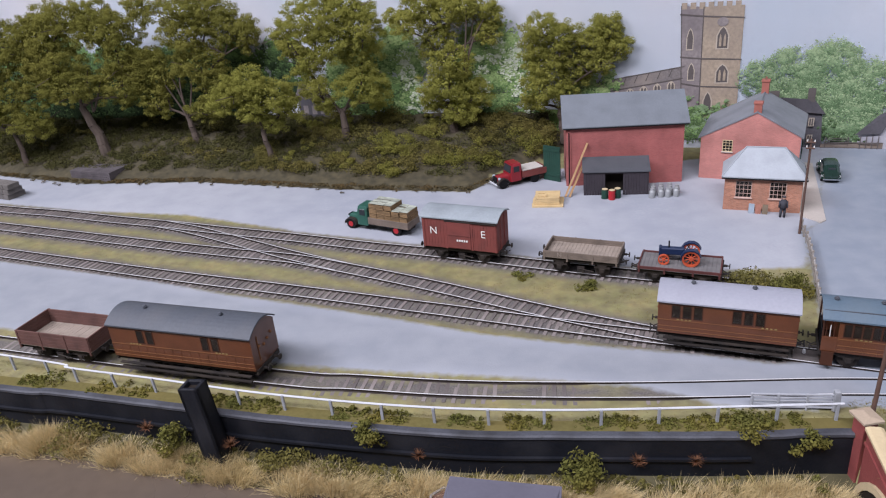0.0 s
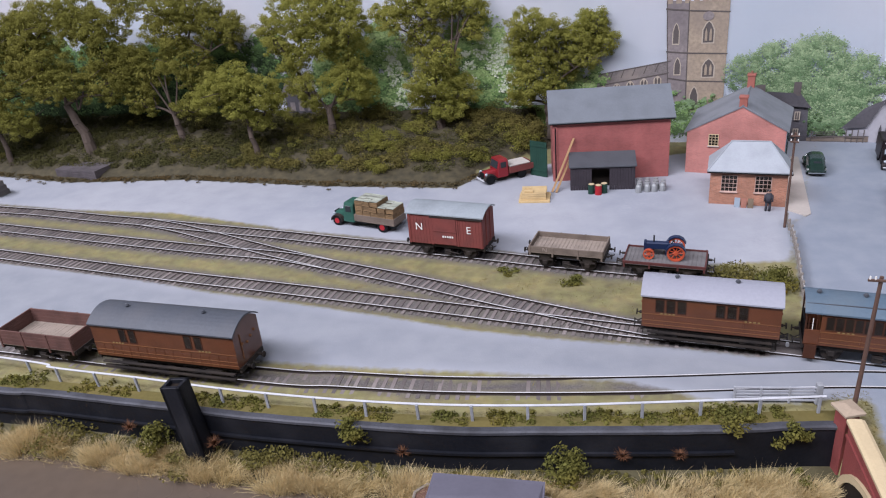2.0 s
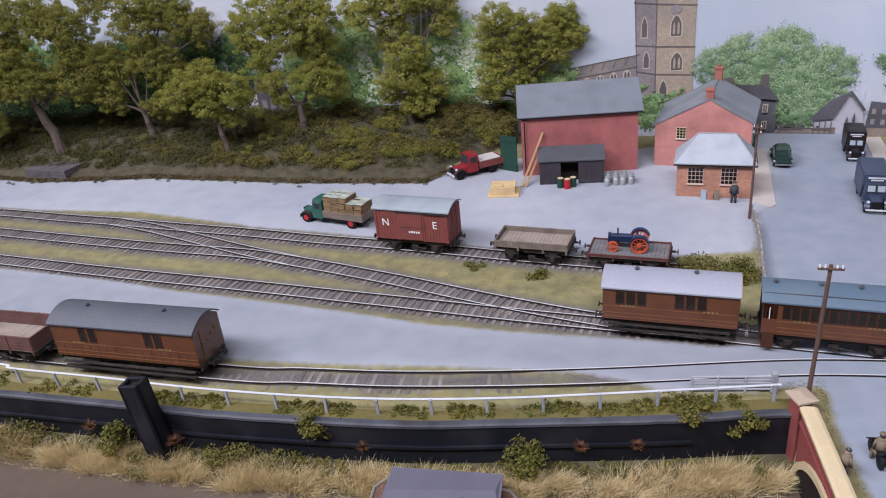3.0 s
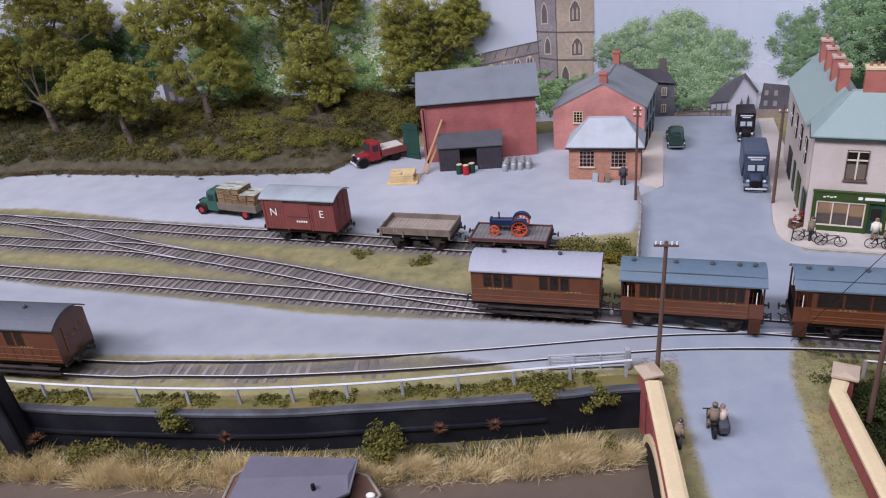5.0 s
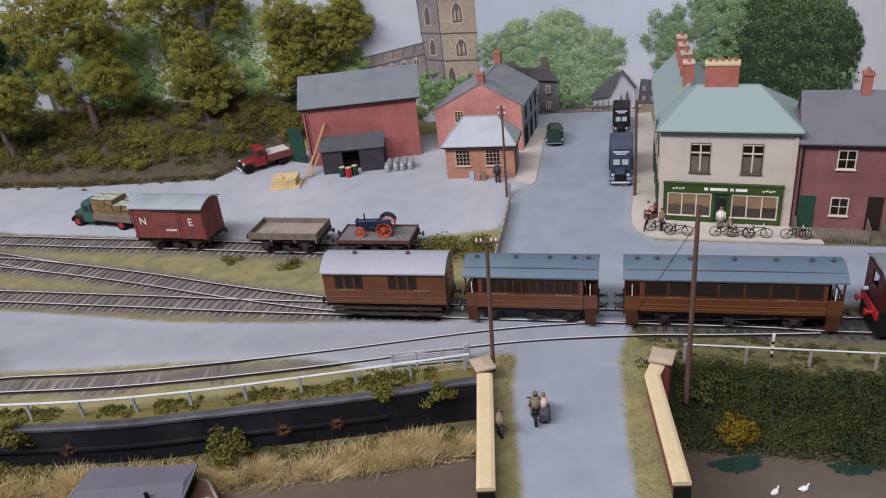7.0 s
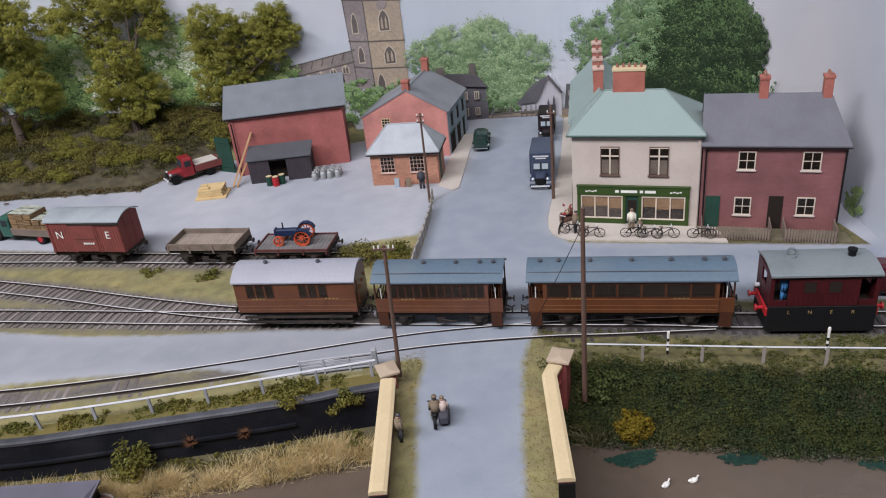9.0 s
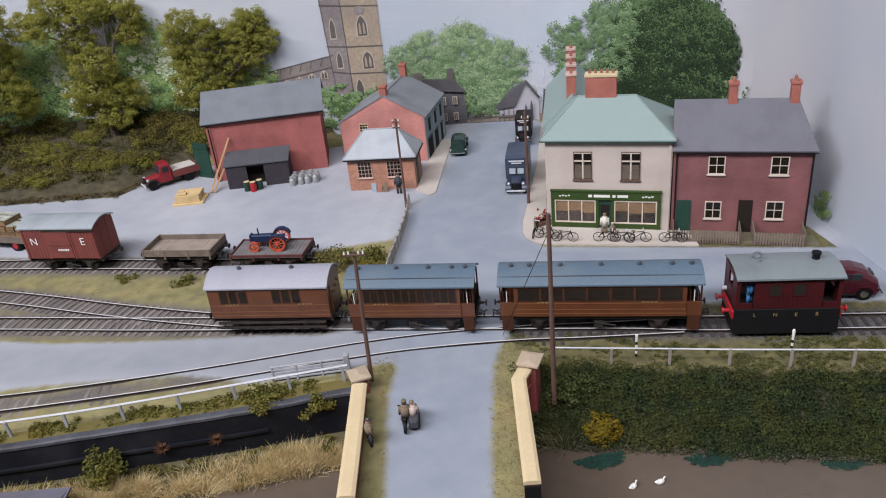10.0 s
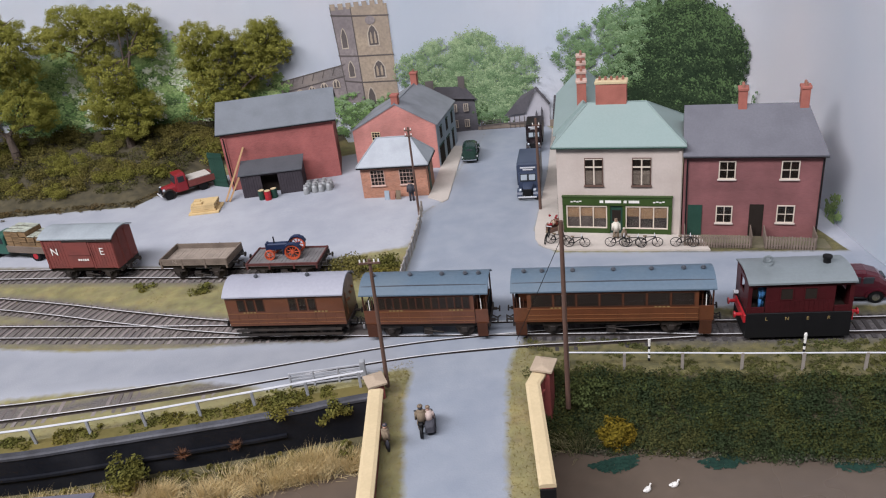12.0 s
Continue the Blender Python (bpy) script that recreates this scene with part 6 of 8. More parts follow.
def running_gear(root, length, width, wheelbase, floor, material=None, beam=None, wheels=2):
    """Underframe, wheels, axleguards, buffers and couplings of a wagon. x runs along the track."""
    m = material or M_FRAME
    bm = bmesh.new()
    for s in (-1, 1):
        box(bm, -length / 2, s * (width / 2 - 3) - .7, floor - 3.4, length / 2, s * (width / 2 - 3) + .7, floor)
        box(bm, s * (length / 2) - .8, -width / 2 + 1, floor - 3.6, s * (length / 2) + .8, width / 2 - 1, floor, .1)
    part("underframe", bm, m, root)
    axles = [-wheelbase / 2, wheelbase / 2] if wheels == 2 else [-wheelbase / 2, 0, wheelbase / 2]
    for ax in axles:
        bm = bmesh.new()
        for s in (-1, 1):
            rod(bm, (ax, s * 7.2, 6.2), (ax, s * 9.4, 6.2), 6.1, 20)
            rod(bm, (ax, s * 7.0, 6.2), (ax, s * 7.6, 6.2), 6.9, 20)
        rod(bm, (ax, -9, 6.2), (ax, 9, 6.2), 1, 6)
        part("wheelset", bm, m, root)
        for s in (-1, 1):
            bm = bmesh.new()
            y = s * (width / 2 - 3.2)
            prism(bm, [(ax - 4.5, floor - 3), (ax - 1.6, 4.4), (ax + 1.6, 4.4), (ax + 4.5, floor - 3)], y - .5, y + .5)
            box(bm, ax - 1.8, y + s * .4 - .9, 4.6, ax + 1.8, y + s * .4 + .9, 8.2, .2)
            box(bm, ax - 6.5, y - .6, 8.2, ax + 6.5, y + .6, 9.4)
            part("axlebox", bm, m, root)
    for s in (-1, 1):
        bm = bmesh.new()
        rod(bm, (-2, s * (width / 2 - 2.6), 6.6), (11, s * (width / 2 - 2.6), 4.5), .5, 5)
        box(bm, -3, s * (width / 2 - 3.5) - .8, 3, 3, s * (width / 2 - 3.5) + .8, 8)
        part("brake_gear", bm, m, root)
    for e in (-1, 1):
        for s in (-1, 1):
            bm = bmesh.new()
            x = e * length / 2
            rod(bm, (x, s * 7.2, floor - 1.7), (x + e * 3.6, s * 7.2, floor - 1.7), 1.1, 8)
            rod(bm, (x + e * 3.6, s * 7.2, floor - 1.7), (x + e * 5.0, s * 7.2, floor - 1.7), .55, 6)
            rod(bm, (x + e * 5.0, s * 7.2, floor - 1.7), (x + e * 5.7, s * 7.2, floor - 1.7), 2.1, 12)
            part("buffer", bm, beam or m, root)
        bm = bmesh.new()
        x = e * length / 2
        rod(bm, (x, 0, floor - 2), (x + e * 4, 0, floor - 4.5), .45, 5)
        rod(bm, (x + e * 4, 0, floor - 4.5), (x + e * 6.5, 0, floor - 3), .45, 5)
        part("coupling_hook", bm, m, root)


def arc_roof(bm, length, width, z_e, z_c, t=1.0, n=12, x0=None):
    prof = []
    for k in range(n + 1):
        u = -1 + 2 * k / n
        prof.append((u * width / 2, z_e + (z_c - z_e) * (1 - u * u)))
    prof = prof + [(a, b + t) for a, b in prof[::-1]]
    a = -length / 2 if x0 is None else x0
    prism(bm, prof, a, a + length, 0, "x")


def arc_end(bm, x0, x1, width, z0, z_e, z_c, n=12):
    prof = [(-width / 2, z0), (width / 2, z0)] + [((1 - 2 * k / n) * width / 2, z_e + (z_c - z_e) * (1 - (1 - 2 * k / n) ** 2)) for k in range(n + 1)]
    prism(bm, prof, x0, x1, 0, "x")


# covered goods van
x, y, a = spot(YARD_TRACK, -6)
root = thing("goods_van", x, y, RAIL_TOP, a, "oxide red wooden goods van with a grey roof and white letters", "railway wagon", "railway wagons in the yard")
bm = bmesh.new()
arc_end(bm, -35, 35, 29, 13, 41, 45.5)
body = part("body", bm, M_VANRED, root)
bm = bmesh.new()
for k in range(24):
    u = -34.6 + k * 2.9
    for s in (-1, 1):
        box(bm, u, s * 14.5 - .22, 13.3, u + 2.6, s * 14.5 + .22, 40.6)
o = part("side_planking", bm, M_VANRED, body)
o["kind"] = "stuff"
for s in (-1, 1):
    for u in (-33.5, -12, 12, 33.5):
        bm = bmesh.new()
        box(bm, u - .8, s * 14.7 - .5, 13, u + .8, s * 14.7 + .5, 41)
        part("stanchion", bm, M_VANRED, root)
bm = bmesh.new()
box(bm, -11, -15.6, 14, 11, -14.7, 39, .2)
d = part("sliding_door", bm, M_VANRED, root)
bm = bmesh.new()
box(bm, -11, -16, 26.2, 11, -15.5, 27.2)
part("door_bar", bm, M_VANRED, d)
bm = bmesh.new()
box(bm, -13, -16, 39, 35, -14.6, 40.2)
part("door_runner", bm, M_FRAME, root)
bm = bmesh.new()
arc_roof(bm, 73, 32, 41, 45.8, 1.0)
part("roof", bm, mat("grey_van_roof", (0.25, 0.28, 0.30), 0.65, 0.15, 2, 0.25, 0.1), root)
for e in (-1, 1):
    for u in (-5, 5):
        bm = bmesh.new()
        box(bm, e * 35.1 - .6, u - .9, 11, e * 35.1 + .6, u + .9, 42)
        part("end_stanchion", bm, M_VANRED, root)
running_gear(root, 70, 29, 40, 13)
lettering("N", 9.5, root, -24, -15.1, 29, M_WHITE)
lettering("E", 9.5, root, 22.5, -15.1, 29, M_WHITE)
bm = bmesh.new()
for u in (0, 2.2, 4.4, 6.6, 8.8):
    box(bm, -2 + u, -16.2, 21, -.6 + u, -15.7, 22.6)
part("number_bars", bm, M_WHITE, d, "small white painted number")

def plank_wagon(x0, line, length, width, floor, sides, planks, label, side_m, floor_m, name="open_wagon"):
    x, y, a = spot(line, x0)
    root = thing(name, x, y, RAIL_TOP, a, label, "railway wagon", "railway wagons in the yard")
    bm = bmesh.new()
    box(bm, -length / 2, -width / 2, floor - .2, length / 2, width / 2, floor + .6)
    f = part("floor", bm, floor_m, root)
    n = int(length / 3.2)
    for k in range(n):
        bm = bmesh.new()
        u = -length / 2 + .9 + k * (length - 1.8) / n
        box(bm, u, -width / 2 + 1.1, floor + .5, u + (length - 1.8) / n - .25, width / 2 - 1.1, floor + 1.0 + rnd.uniform(-.08, .08))
        part("floor_plank", bm, floor_m, f)
    h = sides / planks
    for p in range(planks):
        for s in (-1, 1):
            bm = bmesh.new()
            box(bm, -length / 2, s * (width / 2 - .5) - .55, floor + p * h + .05, length / 2, s * (width / 2 - .5) + .55, floor + (p + 1) * h - .12, .1)
            part("side_plank", bm, side_m, root)
            bm = bmesh.new()
            box(bm, s * (length / 2 - .5) - .55, -width / 2 + 1, floor + p * h + .05, s * (length / 2 - .5) + .55, width / 2 - 1, floor + (p + 1) * h - .12, .1)
            part("end_plank", bm, side_m, root)
    for s in (-1, 1):
        for u in (-length / 2 + 1.2, -length * .17, length * .17, length / 2 - 1.2):
            bm = bmesh.new()
            box(bm, u - .7, s * width / 2 - .5, floor - 3, u + .7, s * width / 2 + .5, floor + sides, .1)
            part("side_knee", bm, side_m, root)
    running_gear(root, length, width, length * .57, floor - .2)
    return root


lw = plank_wagon(93, YARD_TRACK, 62, 31, 15.6, 5.6, 2, "empty grey brown low-sided open wagon with worn floor", M_WAGON, M_FLOOR)
lettering("N", 5.5, lw, -17, -15.75, 18.4, M_FLOOR, "letter")
fw = plank_wagon(166, YARD_TRACK, 63, 31, 13, 2.4, 1, "dark red single-plank flat wagon carrying a tractor", mat("dark_red_oxide", (0.085, 0.022, 0.02), .75, .25, .9, .3, .2), mat("grey_deck", (0.15, 0.14, 0.14), 0.85, 0.25, .9, 0.25, 0.3))
plank_wagon(-306, SIDING, 68, 33, 14, 12, 4, "brown open wagon with empty pale floor on the siding", mat("brown_wagon", (0.11, 0.05, 0.04), .75, .25, .9, .3, .2), M_FLOOR)

# tractor on the flat wagon
x, y, a = spot(YARD_TRACK, 165)
root = thing("toy_tractor", x + 1, y + 1, RAIL_TOP + 14, a + 4, "dark blue toy tractor with orange spoked wheels", "tractor")


def spoked(root, x, y, r, w, m, spokes, tyre=None):
    bm = bmesh.new()
    n = 20
    for k in range(n):
        a0, a1 = 2 * math.pi * k / n, 2 * math.pi * (k + 1) / n
        pts = []
        for aa in (a0, a1):
            for rr in (r * .80, r):
                for yy in (y - w / 2, y + w / 2):
                    pts.append((x + math.cos(aa) * rr, yy, r + math.sin(aa) * rr))
        hull(bm, pts, [(2, 3, 7, 6), (0, 4, 5, 1), (0, 2, 6, 4), (1, 5, 7, 3)])
    bmesh.ops.remove_doubles(bm, verts=bm.verts, dist=.001)
    wl = part("wheel", bm, tyre or m, root)
    bm = bmesh.new()
    for k in range(spokes):
        aa = 2 * math.pi * k / spokes
        rod(bm, (x, y, r), (x + math.cos(aa) * r * .85, y, r + math.sin(aa) * r * .85), .45, 5)
    rod(bm, (x, y - w * .6, r), (x, y + w * .6, r), r * .22, 10)
    part("spokes", bm, m, wl)


for s in (-1, 1):
    spoked(root, 8, s * 7.5, 6.8, 3.2, M_ORANGE, 9)
    spoked(root, -12.5, s * 6.5, 4.4, 2.2, M_ORANGE, 7)
bm = bmesh.new()
box(bm, -16, -2.6, 6.5, 3, 2.6, 12.5, .8)
part("bonnet", bm, M_BLUE, root)
bm = bmesh.new()
box(bm, -16.6, -2.8, 5.5, -14.6, 2.8, 13.2, .5)
part("radiator", bm, M_BLUE, root)
bm = bmesh.new()
box(bm, 2, -4, 4.5, 11, 4, 9.5, .8)
part("gearbox", bm, M_BLUE, root)
for s in (-1, 1):
    bm = bmesh.new()
    arc = [math.pi * (.1 + .16 * k) for k in range(7)]
    prism(bm, [(8 + math.cos(t) * 8, 6.8 + math.sin(t) * 8) for t in arc] + [(8 + math.cos(t) * 7.3, 6.8 + math.sin(t) * 7.3) for t in arc[::-1]], s * 7.5 - 2.4, s * 7.5 + 2.4)
    part("mudguard", bm, M_BLUE, root)
bm = bmesh.new()
rod(bm, (-9, 0, 12), (-9, 0, 18), .6, 8)
part("exhaust", bm, M_BLACK, root)
bm = bmesh.new()
rod(bm, (3, 0, 9), (6, 0, 14), .4, 6)
for k in range(12):
    aa, a2 = k * .5236, (k + 1) * .5236
    rod(bm, (6 + math.cos(aa) * .9, math.sin(aa) * 2.4, 14 + math.cos(aa) * -.6), (6 + math.cos(a2) * .9, math.sin(a2) * 2.4, 14 + math.cos(a2) * -.6), .3, 5)
part("steering_wheel", bm, M_BLACK, root)
bm = bmesh.new()
box(bm, 9, -2.4, 10, 13, 2.4, 11, .4)
part("seat", bm, M_BLUE, root)


def coach(x0, line, length, width, floor, z_e, z_c, roof_m, label, win, platforms=0.0, name="tram_coach", lower_step=False, vents=(), lights=0, roof_extra=0.0):
    """Panelled teak carriage: win is a list of (x0, x1) windows; platforms: length of each open end balcony."""
    x, y, a = spot(line, x0)
    root = thing(name, x, y, RAIL_TOP, a, label, "railway carriage", "train of teak carriages")
    L = length / 2 - platforms
    bm = bmesh.new()
    arc_end(bm, -L, L, width, floor, z_e, z_c)
    body = part("body", bm, M_TEAK, root)
    wl, wh = floor + (z_e - floor) * .52, z_e - 2.2
    for s in (-1, 1):
        yf = s * width / 2
        for u0, u1 in win:
            # dark sheet on the coach side stands for the unlit compartment
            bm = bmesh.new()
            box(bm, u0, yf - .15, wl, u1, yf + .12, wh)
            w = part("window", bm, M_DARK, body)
            bm = bmesh.new()
            for q in ((u0 - .5, wl - .5, u0, wh + .5), (u1, wl - .5, u1 + .5, wh + .5), (u0, wh, u1, wh + .5), (u0, wl - .5, u1, wl)):
                box(bm, q[0], yf - .3, q[1], q[2], yf + .3, q[3])
            part("window_frame", bm, M_TEAK_DK, w)
            bm = bmesh.new()
            box(bm, u0, yf + s * .16 - .04, wl, u1, yf + s * .16 + .04, wh)
            part("pane", bm, M_GLASS, w).visible_shadow = False
        bm = bmesh.new()
        for z in (wl - 2.2, floor + 5.2, floor + 2.2):
            box(bm, -L, yf - .25, z - .25, L, yf + .25, z + .25)
        part("waist_beading", bm, M_TEAK_LT, body)
        n = int(2 * L / 7)
        for k in range(n + 1):
            bm = bmesh.new()
            u = -L + .3 + k * (2 * L - .6) / n
            box(bm, u - .3, yf - .2, floor + .5, u + .3, yf + .2, wl - 2.2)
            part("panel_beading", bm, M_TEAK, body)
        for u in (-L * .72, L * .5):
            for k in range(4):
                bm = bmesh.new()
                box(bm, u + k * 2.6, yf + s * .2 - .1, wl - 1.6, u + k * 2.6 + 1.5, yf + s * .2 + .1, wl - .9)
                part("gilt_bar", bm, M_GOLD, body, "tiny gilt lettering")
    bm = bmesh.new()
    arc_roof(bm, length + 2 + roof_extra, width + 3, z_e, z_c + .4, 1.0)
    roof = part("roof", bm, roof_m, root)
    for u in vents:
        bm = bmesh.new()
        zz = z_c + .8
        rod(bm, (u, -1, zz - .5), (u, -1, zz + 1.5), 1.25, 10, 1.0)
        rod(bm, (u, -1, zz + 1.5), (u, -1, zz + 1.9), 1.7, 10, 1.6)
        ball(bm, (u, -1, zz + 2.4), 1.0, 8, (1.3, 1, .7))
        part("roof_vent", bm, M_ROOF_DARK, roof, "small dark roof ventilator")
    if platforms:
        pts = [(-length / 2 + length * k / 16, -width * .36, z_e + (z_c - z_e) * .48 + 1.6 + .5 * math.sin(math.pi * k / 16)) for k in range(17)]
        bm = bmesh.new()
        sweep(bm, pts, [(-.3, -.6), (.3, -.6), (.3, .25), (-.3, .25)])
        part("gas_pipe", bm, M_ROOF_DARK, roof)
        for e in (-1, 1):
            bm = bmesh.new()
            x1, x2 = sorted((e * L, e * length / 2))
            box(bm, x1, -width / 2 + 1, floor - 1, x2, width / 2 - 1, floor)
            pf = part("platform", bm, M_TEAK_DK, root)
            for s in (-1, 1):
                bm = bmesh.new()
                box(bm, x1 + .2, s * (width / 2 - 1) - .4, floor, x2, s * (width / 2 - 1) + .4, floor + (z_e - floor) * .45)
                part("side_panel", bm, M_TEAK, pf)
                bm = bmesh.new()
                rod(bm, (e * (length / 2 - .6), s * (width / 2 - 1.4), floor), (e * (length / 2 - .6), s * (width / 2 - 1.4), z_e + .6), .6, 6)
                part("roof_post", bm, M_TEAK_DK, pf)
                for k in range(3):
                    bm = bmesh.new()
                    xx = e * (L + (platforms) * (.25 + .25 * k))
                    rod(bm, (xx, s * (width / 2 - 1.4), floor + (z_e - floor) * .45), (xx, s * (width / 2 - 1.4), floor + (z_e - floor) * .8), .3, 5)
                    part("baluster", bm, M_WHITE if k % 2 else M_TEAK_DK, pf)
                bm = bmesh.new()
                box(bm, x1 + 1, s * (width / 2 - 2) - 2, 3, x2 - 1, s * (width / 2 - 2) + 2, 4)
                box(bm, x1 + 1, s * (width / 2) - .5, 3, x2 - 1, s * (width / 2) + .2, floor)
                part("step", bm, M_TEAK_DK, pf)
            for k in range(7):
                bm = bmesh.new()
                yy = -width / 2 + 3 + k * (width - 6) / 6
                rod(bm, (e * (length / 2 - .6), yy, floor), (e * (length / 2 - .6), yy, floor + 12), .35, 5)
                part("railing_bar", bm, M_BLACK, pf)
            bm = bmesh.new()
            rod(bm, (e * (length / 2 - .6), -width / 2 + 2, floor + 12), (e * (length / 2 - .6), width / 2 - 2, floor + 12), .5, 6)
            part("end_railing", bm, M_BLACK, pf)
    else:
        for e in (-1, 1):
            bm = bmesh.new()
            for u in (-7, -1, 4, 9):
                ball(bm, (e * (L + .2), u, floor + 9 + (u * 7 % 11)), 1.2, 8)
            rod(bm, (e * (L + .4), -8, floor + 4), (e * (L + .4), -8, z_e - 2), .35, 5)
            part("end_fitting", bm, M_TEAK_LT, body, "end steps and lamp brackets")
    if lower_step:
        for s in (-1, 1):
            bm = bmesh.new()
            box(bm, -L + 4, s * (width / 2) - 2, 5.5, L - 4, s * (width / 2) + .8, 6.4)
            box(bm, -L + 4, s * (width / 2) - 2, 9.5, L - 4, s * (width / 2) + .4, 10.2)
            part("footboard", bm, M_FRAME, root, "long dark footboards")
    running_gear(root, length, width, length * .6, floor)
    return root


def spread_windows(a, b, n, gap):
    w = (b - a - gap * (n - 1)) / n
    return [(a + k * (w + gap), a + k * (w + gap) + w) for k in range(n)]


coach(171, MAIN, 86, 29, 13, 36.5, 43.5, M_ROOF_WHITE, "teak brake van with a dirty white arched roof", [(-34, -29), (-27, -22), (-20, -15), (4, 9), (11, 16), (18, 23)], 0, "brake_carriage", True, (-22, 16))
coach(265, MAIN, 86, 29, 13, 36, 42, M_ROOF_BLUE, "short teak tram coach with balconies and blue-grey roof", spread_windows(-31, 31, 12, 1.1), 9, vents=(-36, -10, 12, 28, 37))
coach(381.5, MAIN, 127, 29, 13, 36, 42, M_ROOF_BLUE, "long teak tram coach with balconies and blue-grey roof", spread_windows(-51, 51, 7, 1.6), 9.5, vents=(-56, -44, -24, 2, 26, 46, 58))
coach(-197.5, SIDING, 115, 31, 14, 39, 45.5, M_ROOF_DARK, "teak luggage van with dark grey roof on the canal siding", [(-34, -29), (-26, -21), (19, 24), (27, 32)], 0, "luggage_van", True, (-34, 28))

# tram engine
x, y, a = spot(MAIN, 487.5)
root = thing("tram_engine", x, y, RAIL_TOP, a, "crimson box-bodied tram engine with black skirts and grey roof", "locomotive")
SK = 19.0
for s in (-1, 1):
    bm = bmesh.new()
    box(bm, -31, s * 15 - .6, 1.2, 31, s * 15 + .6, SK, .2)
    part("side_skirt", bm, M_BLACK, root, "black wheel skirt")
    bm = bmesh.new()
    box(bm, s * 30.4 - .6, -14.4, 1.2, s * 30.4 + .6, 14.4, SK, .2)
    part("end_skirt", bm, M_BLACK, root, "black end skirt")
bm = bmesh.new()
box(bm, -30, -14.4, SK - 1, 30, 14.4, SK + .1)
part("floor", bm, M_DARK, root)
for k, c in enumerate("LNER"):
    lettering(c, 3.4, root, -18.8 + k * 12.2, -15.7, 15.0, M_GOLD, "letter")
bm = bmesh.new()
for s in (-1, 1):
    box(bm, -20, s * 14.4 - .5, SK, 20, s * 14.4 + .5, 40)
    for u in (-29.5, 29.5):
        box(bm, u - 1.2, s * 14.4 - .6, SK, u + 1.2, s * 14.4 + .6, 40)
    box(bm, -30, s * 14.4 - .5, 37.5, 30, s * 14.4 + .5, 40)
    for u in (-24.5, 24.5):
        box(bm, u - 4, s * 14.4 - .45, SK, u + 4, s * 14.4 + .45, 23)
for e in (-1, 1):
    box(bm, e * 30 - .6, -14.4, SK, e * 30 + .6, -5, 40)
    box(bm, e * 30 - .6, 5, SK, e * 30 + .6, 14.4, 40)
    box(bm, e * 30 - .5, -5, SK, e * 30 + .5, 5, 28)
    box(bm, e * 30 - .5, -5, 37, e * 30 + .5, 5, 40)
body = part("body", bm, M_LOCORED, root)
bm = bmesh.new()
box(bm, -19, -9, SK + .1, 19, 9, 36, 1)
part("boiler_casing", bm, M_DARK, root)
for u in (-8, 6):
    # dark sheet on the side stands for the unlit cab
    bm = bmesh.new()
    box(bm, u - 3.4, -15.1, 28.5, u + 3.4, -14.7, 36)
    w = part("side_window", bm, M_DARK, body)
    bm = bmesh.new()
    for q in ((u - 4, 27.9, u - 3.4, 36.6), (u + 3.4, 27.9, u + 4, 36.6), (u - 3.4, 36, u + 3.4, 36.6), (u - 3.4, 27.9, u + 3.4, 28.5)):
        box(bm, q[0], -15.3, q[1], q[2], -14.8, q[3])
    part("window_frame", bm, M_LOCORED, w)
bm = bmesh.new()
for k in range(14):
    u = -19.5 + k * 2.8
    box(bm, u, -15.05, SK + .3, u + 2.5, -14.75, 27.5)
o = part("side_boarding", bm, M_LOCORED, body)
o["kind"] = "stuff"
bm = bmesh.new()
arc_roof(bm, 62.5, 34, 40, 43.2, 1.2)
roof = part("roof", bm, M_ROOF_GREY, root)
bm = bmesh.new()
rod(bm, (19, 2, 43), (19, 2, 48.5), 2.3, 14, 2.1)
rod(bm, (19, 2, 47.6), (19, 2, 49), 2.8, 14)
part("chimney", bm, M_BLACK, roof, "short black chimney")
bm = bmesh.new()
rod(bm, (-16, 2, 42.6), (-16, 2, 45.6), 4, 16, 3.2)
for k in range(10):
    a0, a1 = k * .628, (k + 1) * .628
    rod(bm, (-16 + math.cos(a0) * 2.4, 2, 48 + math.sin(a0) * 2), (-16 + math.cos(a1) * 2.4, 2, 48 + math.sin(a1) * 2), .8, 6)
part("bell_mount", bm, M_ROOF_GREY, roof, "grey dome ring on the roof")
for e in (-1, 1):
    bm = bmesh.new()
    box(bm, e * 31.4 - .8, -14.5, 12, e * 31.4 + .8, 14.5, 17.5, .2)
    bf = part("buffer_beam", bm, M_BUFFER, root, "bright red buffer beam")
    for s in (-1, 1):
        bm = bmesh.new()
        rod(bm, (e * 32, s * 8.5, 14.8), (e * 36, s * 8.5, 14.8), 1.2, 8)
        rod(bm, (e * 36, s * 8.5, 14.8), (e * 36.8, s * 8.5, 14.8), 2.2, 12)
        part("buffer", bm, M_BUFFER, bf)
    bm = bmesh.new()
    rod(bm, (e * 30.4, 9, 21), (e * 33.5, 9, 21), 1.4, 8)
    part("lamp", bm, M_STEEL, root)
bm = bmesh.new()
for u in (-13, 0, 13):
    for s in (-1, 1):
        rod(bm, (u, s * 7.4, 6), (u, s * 9.2, 6), 6, 16)
part("wheelset", bm, M_FRAME, root)

